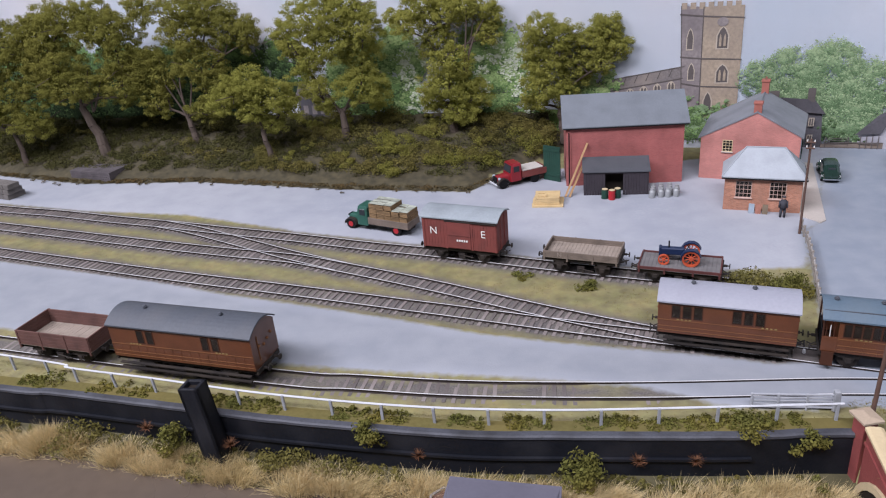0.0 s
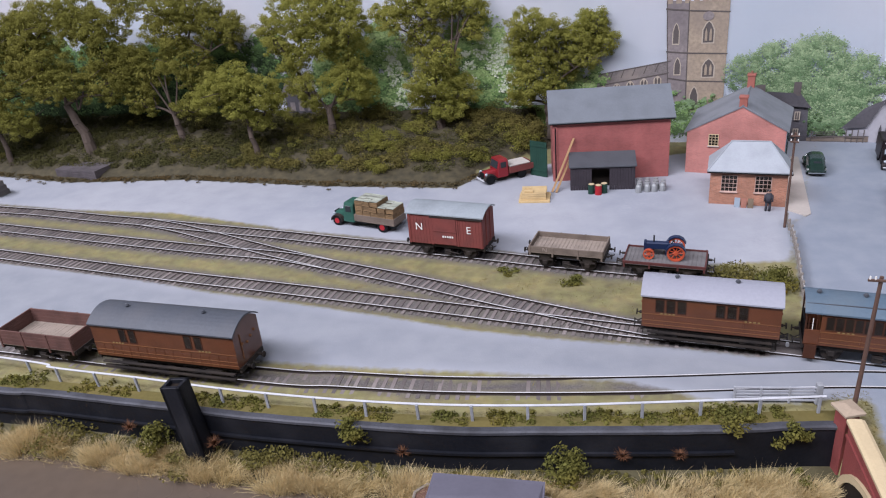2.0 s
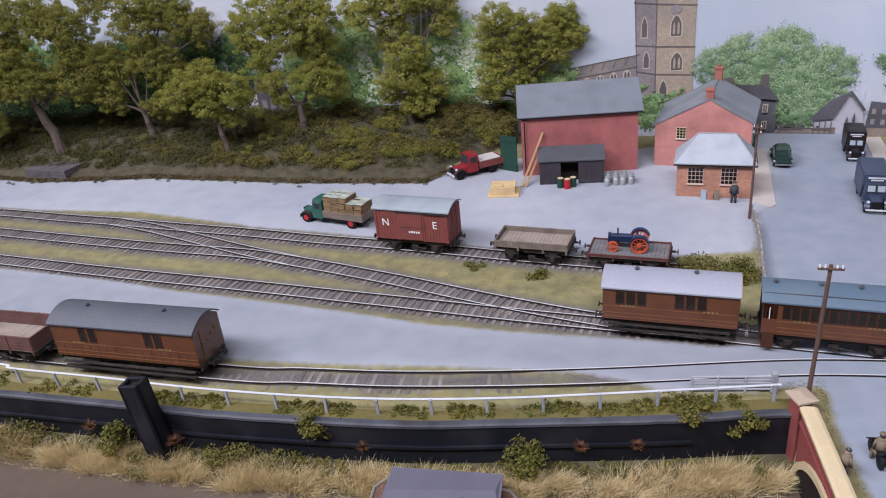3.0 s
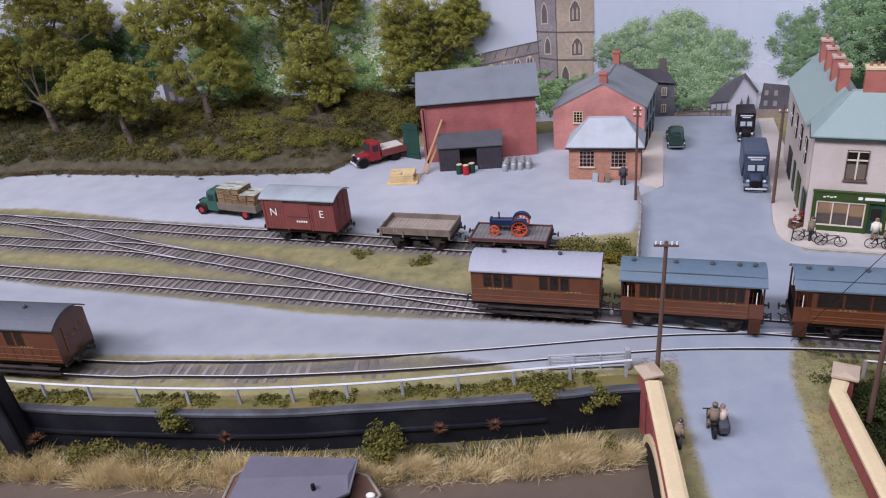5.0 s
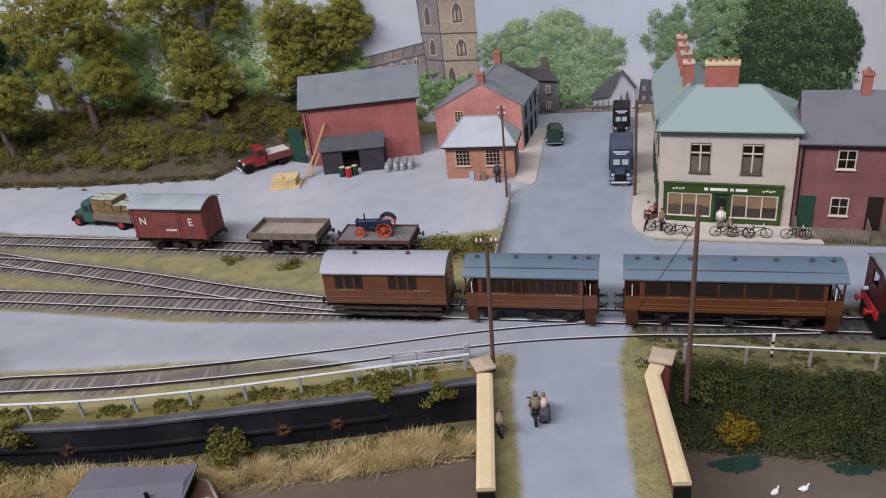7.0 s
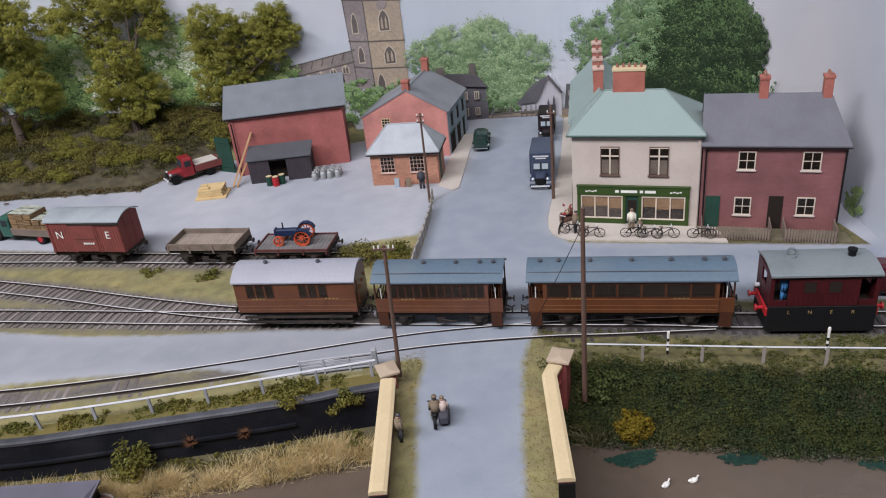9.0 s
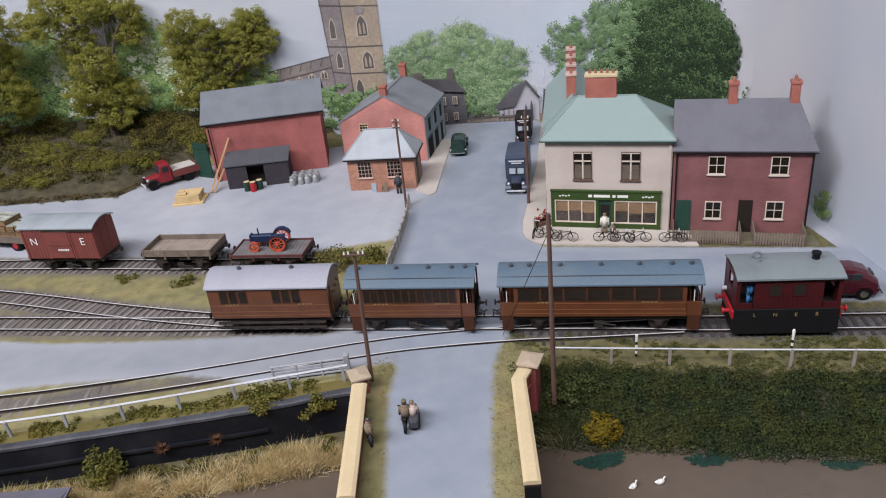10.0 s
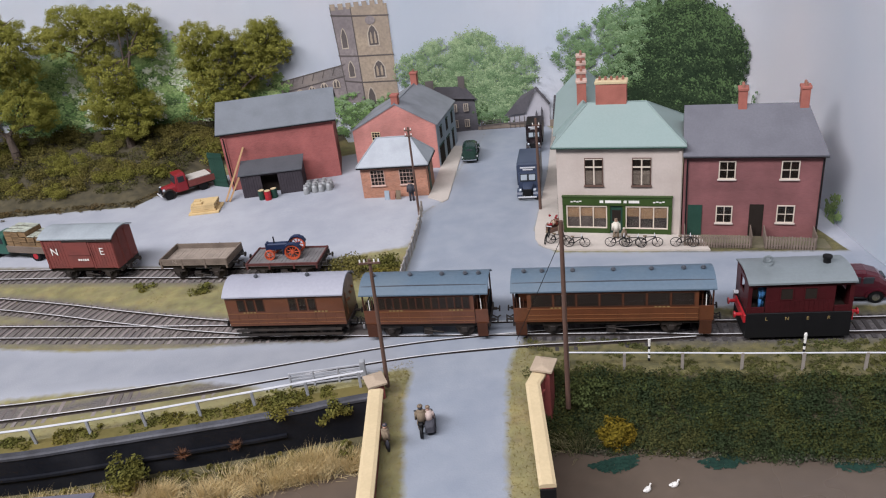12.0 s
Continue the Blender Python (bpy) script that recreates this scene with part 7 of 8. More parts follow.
# ---- toy figures, one plain mesh each ----
def figure(x, y, z, h, turn, coat_m, leg_m, head_m, label, seated=False):
    bm = bmesh.new()
    s = h / 23.0
    if seated:
        for u in (-1, 1):
            rod(bm, (u * 2 * s, 1 * s, 9 * s), (u * 2.6 * s, -5 * s, 7 * s), 1.5 * s, 8, 1.1 * s, 1)
            rod(bm, (u * 2.6 * s, -5 * s, 7 * s), (u * 2.6 * s, -4 * s, 1 * s), 1.1 * s, 8, .9 * s, 1)
    else:
        for u in (-1, 1):
            rod(bm, (u * 1.5 * s, 0, 11 * s), (u * 1.8 * s, 0, 0), 1.6 * s, 8, 1.1 * s, 1)
    rod(bm, (0, 0, 9.5 * s), (0, -.3 * s, 18.5 * s), 2.9 * s, 10, 3.1 * s, 0)
    ball(bm, (0, -.3 * s, 18.6 * s), 3.1 * s, 10, (1, .75, .45), 0)
    for u in (-1, 1):
        rod(bm, (u * 3.2 * s, -.2 * s, 18 * s), (u * 3.9 * s, -1.5 * s, 11 * s), 1.05 * s, 6, .8 * s, 0)
    ball(bm, (0, -.4 * s, 21.4 * s), 1.7 * s, 10, (1, 1, 1.15), 2)
    rod(bm, (0, -.6 * s, 22.3 * s), (0, -.6 * s, 23.2 * s), 2.0 * s, 10, 1.6 * s, 1)
    return solo("toy_figure", bm, [coat_m, leg_m, head_m], label, "toy figure", smooth=True, at=(x, y, z, turn))


M_SKIN = mat("painted_flesh", (0.50, 0.30, 0.22), .7, .1, .8, .1, 0)
M_SUIT = mat("dark_suit", (0.05, 0.05, 0.06), .8, .2, .8, .1, .05)
M_OVERALL = mat("sky_blue_overall", (0.06, 0.22, 0.48), .8, .15, .8, .1, .05)
M_COATPALE = mat("pale_pink_jacket", (0.48, 0.38, 0.34), .8, .15, .8, .15, .05)
M_APRON = mat("white_apron", (0.58, 0.54, 0.46), .8, .1, .8, .15, .05)
M_TWEED = mat("brown_tweed", (0.16, 0.12, 0.08), .85, .25, .8, .15, .05)
x, y, a = spot(MAIN, 468)
figure(x - 3, y - 8, RAIL_TOP + 19.1, 18.5, 20, M_OVERALL, M_OVERALL, M_SKIN, "toy figure in sky blue overalls in the engine doorway")
figure(288, 622, 0, 21, -20, M_SUIT, M_SUIT, M_SKIN, "toy figure in a dark suit standing by the office")
figure(219.5, 263, 0, 18, 100, M_TWEED, M_SUIT, M_SKIN, "toy figure leaning at the bridge wall")
figure(437, 461, 0, 19, -20, M_APRON, M_TWEED, M_SKIN, "toy figure in pale clothes at the shop door")
figure(440, 452, 0, 14, 10, M_TWEED, M_APRON, M_SKIN, "small toy figure before the shop door")
figure(393, 472, 0, 20, 60, M_TWEED, M_SUIT, M_SKIN, "toy figure in brown beside the parked bicycles")

# ---- bicycles ----
def bicycle(x, y, turn, lean=6):
    root = thing("bicycle", x, y, .9, turn, "small dark metal bicycle leaning on the kerb", "bicycle", "bicycles outside the shop")
    for u in (-6.6, 6.6):
        bm = bmesh.new()
        for k in range(16):
            a0, a1 = k * math.pi / 8, (k + 1) * math.pi / 8
            rod(bm, (u + math.cos(a0) * 4.2, 0, 4.4 + math.sin(a0) * 4.2), (u + math.cos(a1) * 4.2, 0, 4.4 + math.sin(a1) * 4.2), .32, 5)
        for k in range(6):
            a0 = k * math.pi / 3
            rod(bm, (u, 0, 4.4), (u + math.cos(a0) * 4.2, 0, 4.4 + math.sin(a0) * 4.2), .12, 4)
        part("wheel", bm, M_BLACK, root)
    bm = bmesh.new()
    for p, q in (((-6.6, 4.4), (-2, 4)), ((-2, 4), (-3.2, 9.6)), ((-2, 4), (4.6, 9)), ((-3, 8.8), (4.4, 9.6)), ((4.4, 10.8), (6.6, 4.4)), ((-6.6, 4.4), (-3, 8.8))):
        rod(bm, (p[0], 0, p[1]), (q[0], 0, q[1]), .35, 5)
    part("frame", bm, M_BLACK, root)
    bm = bmesh.new()
    rod(bm, (4.2, -2.4, 11.4), (4.2, 2.4, 11.4), .35, 5)
    part("handlebar", bm, M_STEEL, root)
    bm = bmesh.new()
    box(bm, -4.8, -.9, 9.6, -1.8, .9, 10.4, .2)
    part("saddle", bm, M_TWEED, root)
    root.matrix_basis = root.matrix_basis @ pose(0, 0, 0, lean, 0, 0)


for x, y, a in ((383, 480, 60), (390, 470, -30), (402, 459, -24), (433, 446, -26), (443, 441, -30), (455, 437, -24), (480, 426, -26)):
    bicycle(x, y, a)

# ---- road vehicles ----
def loft(bm, sections, mat=0):
    """A body through cross-sections: each (x, [(y, z), ...]) with the same number of points."""
    rows = [[bm.verts.new((x, y, z)) for y, z in prof] for x, prof in sections]
    n = len(rows[0])
    for r0, r1 in zip(rows, rows[1:]):
        for k in range(n):
            bm.faces.new((r0[k], r1[k], r1[(k + 1) % n], r0[(k + 1) % n])).material_index = mat
    bm.faces.new(rows[0])
    bm.faces.new(rows[-1][::-1])
    bmesh.ops.recalc_face_normals(bm, faces=bm.faces)


def ring_of(w, z0, z1, round_=.35):
    """Half-rounded box section: width w, from z0 to z1."""
    h = w / 2
    r = min(h, (z1 - z0)) * round_
    return [(-h, z0), (h, z0), (h, z1 - r), (h - r * .3, z1 - r * .3), (h - r, z1), (-h + r, z1), (-h + r * .3, z1 - r * .3), (-h, z1 - r)]


def road_wheel(root, x, y, r, w, hub):
    bm = bmesh.new()
    rod(bm, (x, y - w / 2, r), (x, y + w / 2, r), r, 18)
    wl = part("wheel", bm, M_BLACK, root)
    bm = bmesh.new()
    s = 1 if y > 0 else -1
    rod(bm, (x, y + s * w * .35, r), (x, y + s * (w / 2 + .25), r), r * .55, 12)
    part("hub", bm, hub, wl)


M_CARGLASS = mat("dark_car_glass", (0.03, 0.035, 0.04), 0.12, .1, 2, .05, 0)
# pale colour standing for light reflected in windscreen panes and headlights
M_SCREEN = mat("pale_reflection_glass", (0.30, 0.34, 0.38), 0.2, .1, 2, .1, 0)
M_CHROME = mat("chrome", (0.65, 0.66, 0.68), .15, .05, 1, .05, 0, 1.0)


def car(x, y, turn, paint_m, label, k=1.0):
    """1930s saloon, front towards +x."""
    root = thing("saloon_car", x, y, 0, turn, label, "car", "parked cars")
    root.scale = (k, k, k)
    bm = bmesh.new()
    loft(bm, [(-27, ring_of(14, 5, 9)), (-25, ring_of(17, 4, 14)), (-18, ring_of(18, 3.5, 20, .5)), (-10, ring_of(17.5, 3.5, 22.5, .5)), (0, ring_of(17.5, 3.5, 22.5, .5)), (5, ring_of(17, 3.5, 20.5, .5)), (9, ring_of(15, 4, 14.5, .5)), (18, ring_of(10.5, 4, 13.8, .6)), (25, ring_of(8.5, 4, 13, .6)), (26, ring_of(7.5, 5, 12, .6))])
    body = part("body", bm, paint_m, root, smooth=False)
    for s in (-1, 1):
        for u in (-17, 17):
            road_wheel(root, u, s * 8.6, 4.6, 2.6, M_CHROME)
            bm = bmesh.new()
            pr = [(u + math.cos(math.pi * q / 8) * 7, 4.6 + math.sin(math.pi * q / 8) * 6.2) for q in range(9)]
            pr2 = [(u + math.cos(math.pi * q / 8) * 5.6, 4.6 + math.sin(math.pi * q / 8) * 5) for q in range(9)][::-1]
            prism(bm, pr + pr2, s * 6.6 if s > 0 else -10.4, 10.4 if s > 0 else -6.6)
            part("wing", bm, paint_m, body)
        bm = bmesh.new()
        box(bm, -12, s * 9 - 1.2, 3.4, 12, s * 9 + 1.2, 4.4, .3)
        part("running_board", bm, M_BLACK, body)
        for u0, u1 in ((-15, -8), (-7, -1), (0, 4.5)):
            bm = bmesh.new()
            box(bm, u0, s * 8.4 - .6, 14, u1, s * 8.4 + .5, 19, .4)
            part("side_window", bm, M_CARGLASS, body)
        bm = bmesh.new()
        ball(bm, (20, s * 6.5, 11), 1.7, 10)
        part("headlight", bm, M_CHROME, body)
    bm = bmesh.new()
    hull(bm, [(6.0, -6.6, 14.5), (6.0, 6.6, 14.5), (4.2, 6, 19.8), (4.2, -6, 19.8), (8.6, -6.6, 14.6), (8.6, 6.6, 14.6), (5.6, 6, 20), (5.6, -6, 20)], [(4, 5, 6, 7), (0, 4, 7, 3), (1, 2, 6, 5), (3, 7, 6, 2)])
    part("windscreen", bm, M_CARGLASS, body)
    bm = bmesh.new()
    box(bm, -23.2, -4, 14.2, -20.6, 4, 17.4, .4)
    part("rear_window", bm, M_CARGLASS, body)
    bm = bmesh.new()
    box(bm, 25.6, -3.4, 5, 26.6, 3.4, 12.4, .5)
    part("radiator", bm, M_CHROME, body)
    for e in (-1, 1):
        bm = bmesh.new()
        box(bm, e * 28.4 - .5, -9, 4.6, e * 28.4 + .5, 9, 6.2, .2)
        for s in (-1, 1):
            box(bm, min(e * 24, e * 28.4), s * 4 - .4, 5, max(e * 24, e * 28.4), s * 4 + .4, 5.8)
        part("bumper", bm, M_CHROME, root)
    return root


M_CARGREEN = mat("dark_green_car", (0.012, 0.03, 0.023), .25, .1, 2, .1, 0, coat=.5)
M_CARBLACK = mat("black_car", (0.02, 0.011, 0.013), .25, .1, 2, .1, 0, coat=.5)
M_CARRED = mat("maroon_car", (0.06, 0.008, 0.014), .25, .1, 2, .1, 0, coat=.5)
M_VANMAROON = mat("dark_maroon_van", (0.016, 0.011, 0.013), .4, .1, 2, .15, 0)
M_LORRYBLUE = mat("navy_lorry", (0.035, 0.048, 0.085), .4, .1, 2, .15, 0)
car(371.5, 722, 74, M_CARGREEN, "dark green toy saloon car parked at the kerb", .88)
car(542, 320, 159, M_CARRED, "maroon toy saloon car beside the railway")


def lorry(name, x, y, turn, cab_m, bed_m, label, length=64, hub=None, box_body=False):
    """Vintage lorry, front towards +x."""
    root = thing(name, x, y, 0, turn, label, "lorry", "toy lorries")
    h = length / 2
    bm = bmesh.new()
    box(bm, -h + 2, -5, 5, h - 6, 5, 7.5, .3)
    part("chassis", bm, M_FRAME, root)
    bm = bmesh.new()
    loft(bm, [(h - 20, ring_of(12, 6, 14.5, .4)), (h - 14, ring_of(11, 6, 14.2, .5)), (h - 6, ring_of(9, 6, 13.4, .55)), (h - 4.6, ring_of(8, 6.4, 12.6, .55))])
    part("bonnet", bm, cab_m, root)
    bm = bmesh.new()
    loft(bm, [(h - 32, ring_of(19, 6.5, 25, .2)), (h - 31, ring_of(20, 6, 26, .25)), (h - 21, ring_of(19.5, 6, 26, .3)), (h - 19, ring_of(19, 6, 15.5, .2))])
    cab = part("cab", bm, cab_m, root)
    bm = bmesh.new()
    hull(bm, [(h - 20.6, -8, 16), (h - 20.6, 8, 16), (h - 21.6, 7.6, 23.8), (h - 21.6, -7.6, 23.8), (h - 18.6, -8, 16), (h - 18.6, 8, 16), (h - 20.4, 7.6, 23.8), (h - 20.4, -7.6, 23.8)], [(4, 5, 6, 7), (0, 4, 7, 3), (1, 2, 6, 5), (3, 7, 6, 2)])
    part("windscreen", bm, M_CARGLASS, cab)
    for s in (-1, 1):
        bm = bmesh.new()
        box(bm, h - 29.5, s * 9.9 - .4, 16.5, h - 22.5, s * 9.9 + .3, 23, .3)
        part("side_window", bm, M_CARGLASS, cab)
        bm = bmesh.new()
        ball(bm, (h - 6, s * 7, 11.5), 1.8, 10)
        part("headlight", bm, M_SCREEN, root)
        u = h - 10
        road_wheel(root, u, s * 8, 5.2, 3, hub or cab_m)
        road_wheel(root, -h + 15, s * 8, 5.4, 4.4, hub or cab_m)
        bm = bmesh.new()
        pr = [(u + math.cos(math.pi * q / 8) * 7.4, 5 + math.sin(math.pi * q / 8) * 6.6) for q in range(9)]
        pr2 = [(u + math.cos(math.pi * q / 8) * 6.2, 5 + math.sin(math.pi * q / 8) * 5.6) for q in range(9)][::-1]
        prism(bm, pr + pr2, 5.6 if s > 0 else -10.2, 10.2 if s > 0 else -5.6)
        part("wing", bm, cab_m if box_body else M_FRAME if cab_m is not M_BUFFER else M_BLACK, root)
    bm = bmesh.new()
    box(bm, h - 4.6, -4.2, 5.6, h - 3.4, 4.2, 13.2, .5)
    part("radiator", bm, M_BLACK, root)
    bm = bmesh.new()
    box(bm, h - 2.2, -9, 4.4, h - 1.2, 9, 6, .2)
    for s in (-1, 1):
        box(bm, h - 8, s * 3.5 - .4, 5, h - 2, s * 3.5 + .4, 5.8)
    part("bumper", bm, M_STEEL, root)
    if box_body:
        bm = bmesh.new()
        loft(bm, [(-h, ring_of(22, 8, 33, .12)), (-h + .8, ring_of(23, 7.5, 34, .15)), (h - 29, ring_of(23, 7.5, 34, .15)), (h - 22, ring_of(22, 24, 33.5, .2))])
        part("van_body", bm, bed_m, root)
        for a in ((-7.5, 7.5, 29.6, 31), (-5, 5, 27.4, 28.6)):
            bm = bmesh.new()
            box(bm, h - 22.4, a[0], a[2], h - 21.4, a[1], a[3])
            part("sign_bar", bm, M_STEEL, root, "pale illegible sign writing over the cab")
        # panes are painted pale as if they mirrored the hall
        for s in (-1, 1):
            bm = bmesh.new()
            hull(bm, [(h - 18.5, s * 4 - 3, 17.5), (h - 18.5, s * 4 + 3, 17.5), (h - 20.1, s * 4 + 3, 23), (h - 20.1, s * 4 - 3, 23), (h - 18.2, s * 4 - 3, 17.5), (h - 18.2, s * 4 + 3, 17.5), (h - 19.8, s * 4 + 3, 23), (h - 19.8, s * 4 - 3, 23)], [(4, 5, 6, 7), (0, 4, 7, 3), (1, 2, 6, 5), (3, 7, 6, 2), (0, 1, 5, 4), (0, 3, 2, 1)])
            part("windscreen_pane", bm, M_SCREEN, root, "windscreen pane with its reflection put into a pale colour")
    else:
        bm = bmesh.new()
        box(bm, -h, -11, 8.5, h - 33, 11, 10.2, .2)
        part("deck", bm, bed_m, root)
        for a in ((-h, -11, h - 33, -10), (-h, 10, h - 33, 11), (-h, -10, -h + 1, 10), (h - 34, -10, h - 33, 10)):
            bm = bmesh.new()
            box(bm, a[0], a[1], 10.2, a[2], a[3], 15.5, .15)
            part("side_board", bm, bed_m, root)
    return root


M_LORRYGREEN = mat("mid_green_lorry", (0.022, 0.085, 0.062), .4, .1, 2, .15, 0)
M_LORRYRED = mat("bright_red_lorry", (0.22, 0.014, 0.02), .35, .1, 2, .1, 0)
M_CRATE = mat("straw_crate", (0.20, 0.125, 0.06), .85, .3, .9, .3, .3, random_amount=.25)
M_CRATE_G = mat("greenish_crate", (0.38, 0.40, 0.33), .85, .3, .9, .3, .3, random_amount=.25)
gl = lorry("crate_lorry", -93, 653, 152, M_LORRYGREEN, M_WAGON, "green toy lorry stacked with produce crates in the yard", 80, M_BUFFER)
lorry("tipper_lorry", 50, 762, 205, M_LORRYRED, M_VANRED, "bright red toy lorry with an open red body", 64, M_BLACK)
bm = bmesh.new()
box(bm, -28, -9.5, 15, -2, 9.5, 17.2, .8)
o = part("load", bm, mat("pale_sheet", (0.45, 0.42, 0.38), .9, .2, 2, .3, .3), bpy.data.objects["tipper_lorry"], "pale sheeted load")
lorry("delivery_van", 404, 600, 250, M_LORRYBLUE, M_LORRYBLUE, "navy blue toy delivery van parked in the street", 70, M_BLACK, True).scale = (.98, .98, .9)
rear_van = lorry("delivery_van", 447, 722, 250, M_VANMAROON, M_VANMAROON, "black toy delivery van parked behind the blue one", 62, M_BLACK, True)
rear_van.scale = (0.82, 0.82, 0.82)
# motorcycle combination on the bridge road
root = thing("motorcycle_combination", 241, 274, 0, 80, "small dark motorcycle with a sidecar on the bridge road", "motorcycle")
for u, v in ((-6.5, 0), (6.5, 0), (-2, -7.5)):
    bm = bmesh.new()
    rod(bm, (u, v - .7, 4), (u, v + .7, 4), 4, 16)
    rod(bm, (u, v - .9, 4), (u, v + .9, 4), 1.2, 8)
    part("wheel", bm, M_BLACK, root)
bm = bmesh.new()
rod(bm, (-6, 0, 5), (6, 0, 6), 1.3, 8)
box(bm, -2, -1.5, 6, 4, 1.5, 9, .6)
rod(bm, (6.5, 0, 4), (5, 0, 10), .5, 6)
rod(bm, (5, -4, 10), (5, 4, 10), .4, 6)
box(bm, -7, -1.6, 7.6, -1, 1.6, 9.6, .7)
part("frame", bm, M_BLACK, root)
bm = bmesh.new()
loft(bm, [(-8, ring_of(4, 3.5, 7.5, .5)), (-6, ring_of(6, 3, 9, .5)), (3, ring_of(6, 3, 9, .5)), (9, ring_of(2.6, 4.5, 7.5, .5))])
bmesh.ops.translate(bm, verts=bm.verts, vec=(0, -5.2, 0))
part("sidecar", bm, M_SUIT, root, "dark sidecar tub")
figure(241.2, 271.5, -.6, 19.5, 170, M_TWEED, M_TWEED, M_SUIT, "seated toy rider in brown with a dark cap", True)
figure(245.4, 271.5, .2, 17, 170, M_COATPALE, M_TWEED, M_SKIN, "seated toy passenger in a pale jacket", True)

# crates on the green lorry
for i in range(5):
    for j in range(3):
        for k in range(3 if i < 2 else 4):
            root = thing("produce_crate", 0, 0, 0, 0, "slatted wooden produce crate stacked on the lorry", "crate", "crates on the lorry")
            m = M_CRATE
            u, v, w = -39 + i * 8.8, -10.6 + j * 7.1, 10.4 + k * 5.0
            for q in range(3):
                for s in (0, 1):
                    bm = bmesh.new()
                    box(bm, u, v + s * 6.2, w + q * 1.6, u + 8.4, v + s * 6.2 + .5, w + q * 1.6 + 1.3)
                    part("slat", bm, m, root)
                    bm = bmesh.new()
                    box(bm, u + s * 7.9, v + .5, w + q * 1.6, u + s * 7.9 + .5, v + 6.2, w + q * 1.6 + 1.3)
                    part("slat", bm, m, root)
            bm = bmesh.new()
            box(bm, u + .5, v + .5, w, u + 7.9, v + 6.2, w + 3.4)
            part("filling", bm, M_DARK, root)
            if k == (2 if i < 2 else 3):
                for q in range(3):
                    bm = bmesh.new()
                    box(bm, u, v + .4 + q * 2.1, w + 4.9, u + 8.6, v + 1.5 + q * 2.1, w + 5.4)
                    part("lid_slat", bm, M_CRATE_G, root)
            root.matrix_basis = gl.matrix_basis @ pose(0, 0, 0, 0, 0, rnd.gauss(0, 1.0))

# ---- yard clutter ----
def stack(name, x, y, turn, label, category, boards, m, gap=.15):
    root = thing(name, x, y, 0, turn, label, category)
    for a in boards:
        bm = bmesh.new()
        box(bm, *a, .1)
        part("board", bm, m, root)
    return root


bds = []
for j in range(6):
    bds.append((rnd.uniform(-.4, .4), j * 4.4, 0, 32 + rnd.uniform(-.4, .4), j * 4.4 + 4.2, 1.8))
for k in range(4):
    for j in range(5):
        bds.append((3 + rnd.uniform(-.5, .5), 3.5 + j * 4.2, 2 + k * 1.9, 28 + rnd.uniform(-.5, .5), 3.5 + j * 4.2 + 4.0, 2 + k * 1.9 + 1.7))
bds += [(6, 5, 9.7, 15, 9, 11.6), (6, 10, 9.7, 13, 12, 12.6)]
stack("timber_stack", 60, 684, -8, "stack of fresh yellow sawn planks in the yard", "timber", bds, M_WOOD)
bds = [(j * 3.1, 0, k * 3.2, j * 3.1 + 2.8, 42, k * 3.2 + 2.9) for k in range(4) for j in range(22)]
stack("sleeper_stack", -532, 884, -20, "low stack of dark weathered sleepers by the bank", "sleepers", bds, mat("old_sleeper_stack", (0.10, 0.085, 0.09), .85, .25, .9, .3, .3))
M_OLDGREY = mat("old_grey_boards", (0.15, 0.135, 0.125), .85, .25, .9, .3, .3)
root = thing("coal_staithe", -628, 838, 0, -25, "weathered grey wooden crate pile at the yard edge", "crates")
for k in range(3):
    for j in range(5):
        bm = bmesh.new()
        box(bm, j * 11 + k * 3, 0, k * 7, j * 11 + 10 + k * 3, 24 - k * 4, k * 7 + 6.5, .4)
        part("crate", bm, M_OLDGREY, root)
for k, (x, y, tx, ty, tz, n) in enumerate(((97, 708, 124, 738, 48, 1), (101, 706, 121, 735, 30, 2))):
    bm = bmesh.new()
    rod(bm, (x, y, .5), (tx, ty, tz), 1.3, 4)
    solo("leaning_plank", bm, M_PLANK, "pale plank leaning against the brick shed", "plank", "leaning planks")


def drum(x, y, m, top, label):
    root = thing("oil_drum", x, y, 0, 0, label, "drum", "oil drums")
    bm = bmesh.new()
    rod(bm, (0, 0, 0), (0, 0, 10), 3.4, 16)
    for z in (.3, 3.4, 6.6, 9.7):
        rod(bm, (0, 0, z - .3), (0, 0, z + .3), 3.6, 16)
    part("barrel", bm, m, root)
    bm = bmesh.new()
    rod(bm, (0, 0, 10), (0, 0, 10.25), 3.1, 16)
    part("lid", bm, top, root)


drum(143, 694, M_BUFFER, M_CREAM, "bright red oil drum before the lean-to shed")
drum(136.5, 698, M_DKGREEN, M_CREAM, "dark green oil drum before the lean-to shed")
drum(149.5, 698, M_DKGREEN, M_CREAM, "dark green oil drum beside the red one")
M_CHURN = mat("dull_tin", (0.33, 0.34, 0.345), .55, .2, 1, .3, .08, .2)
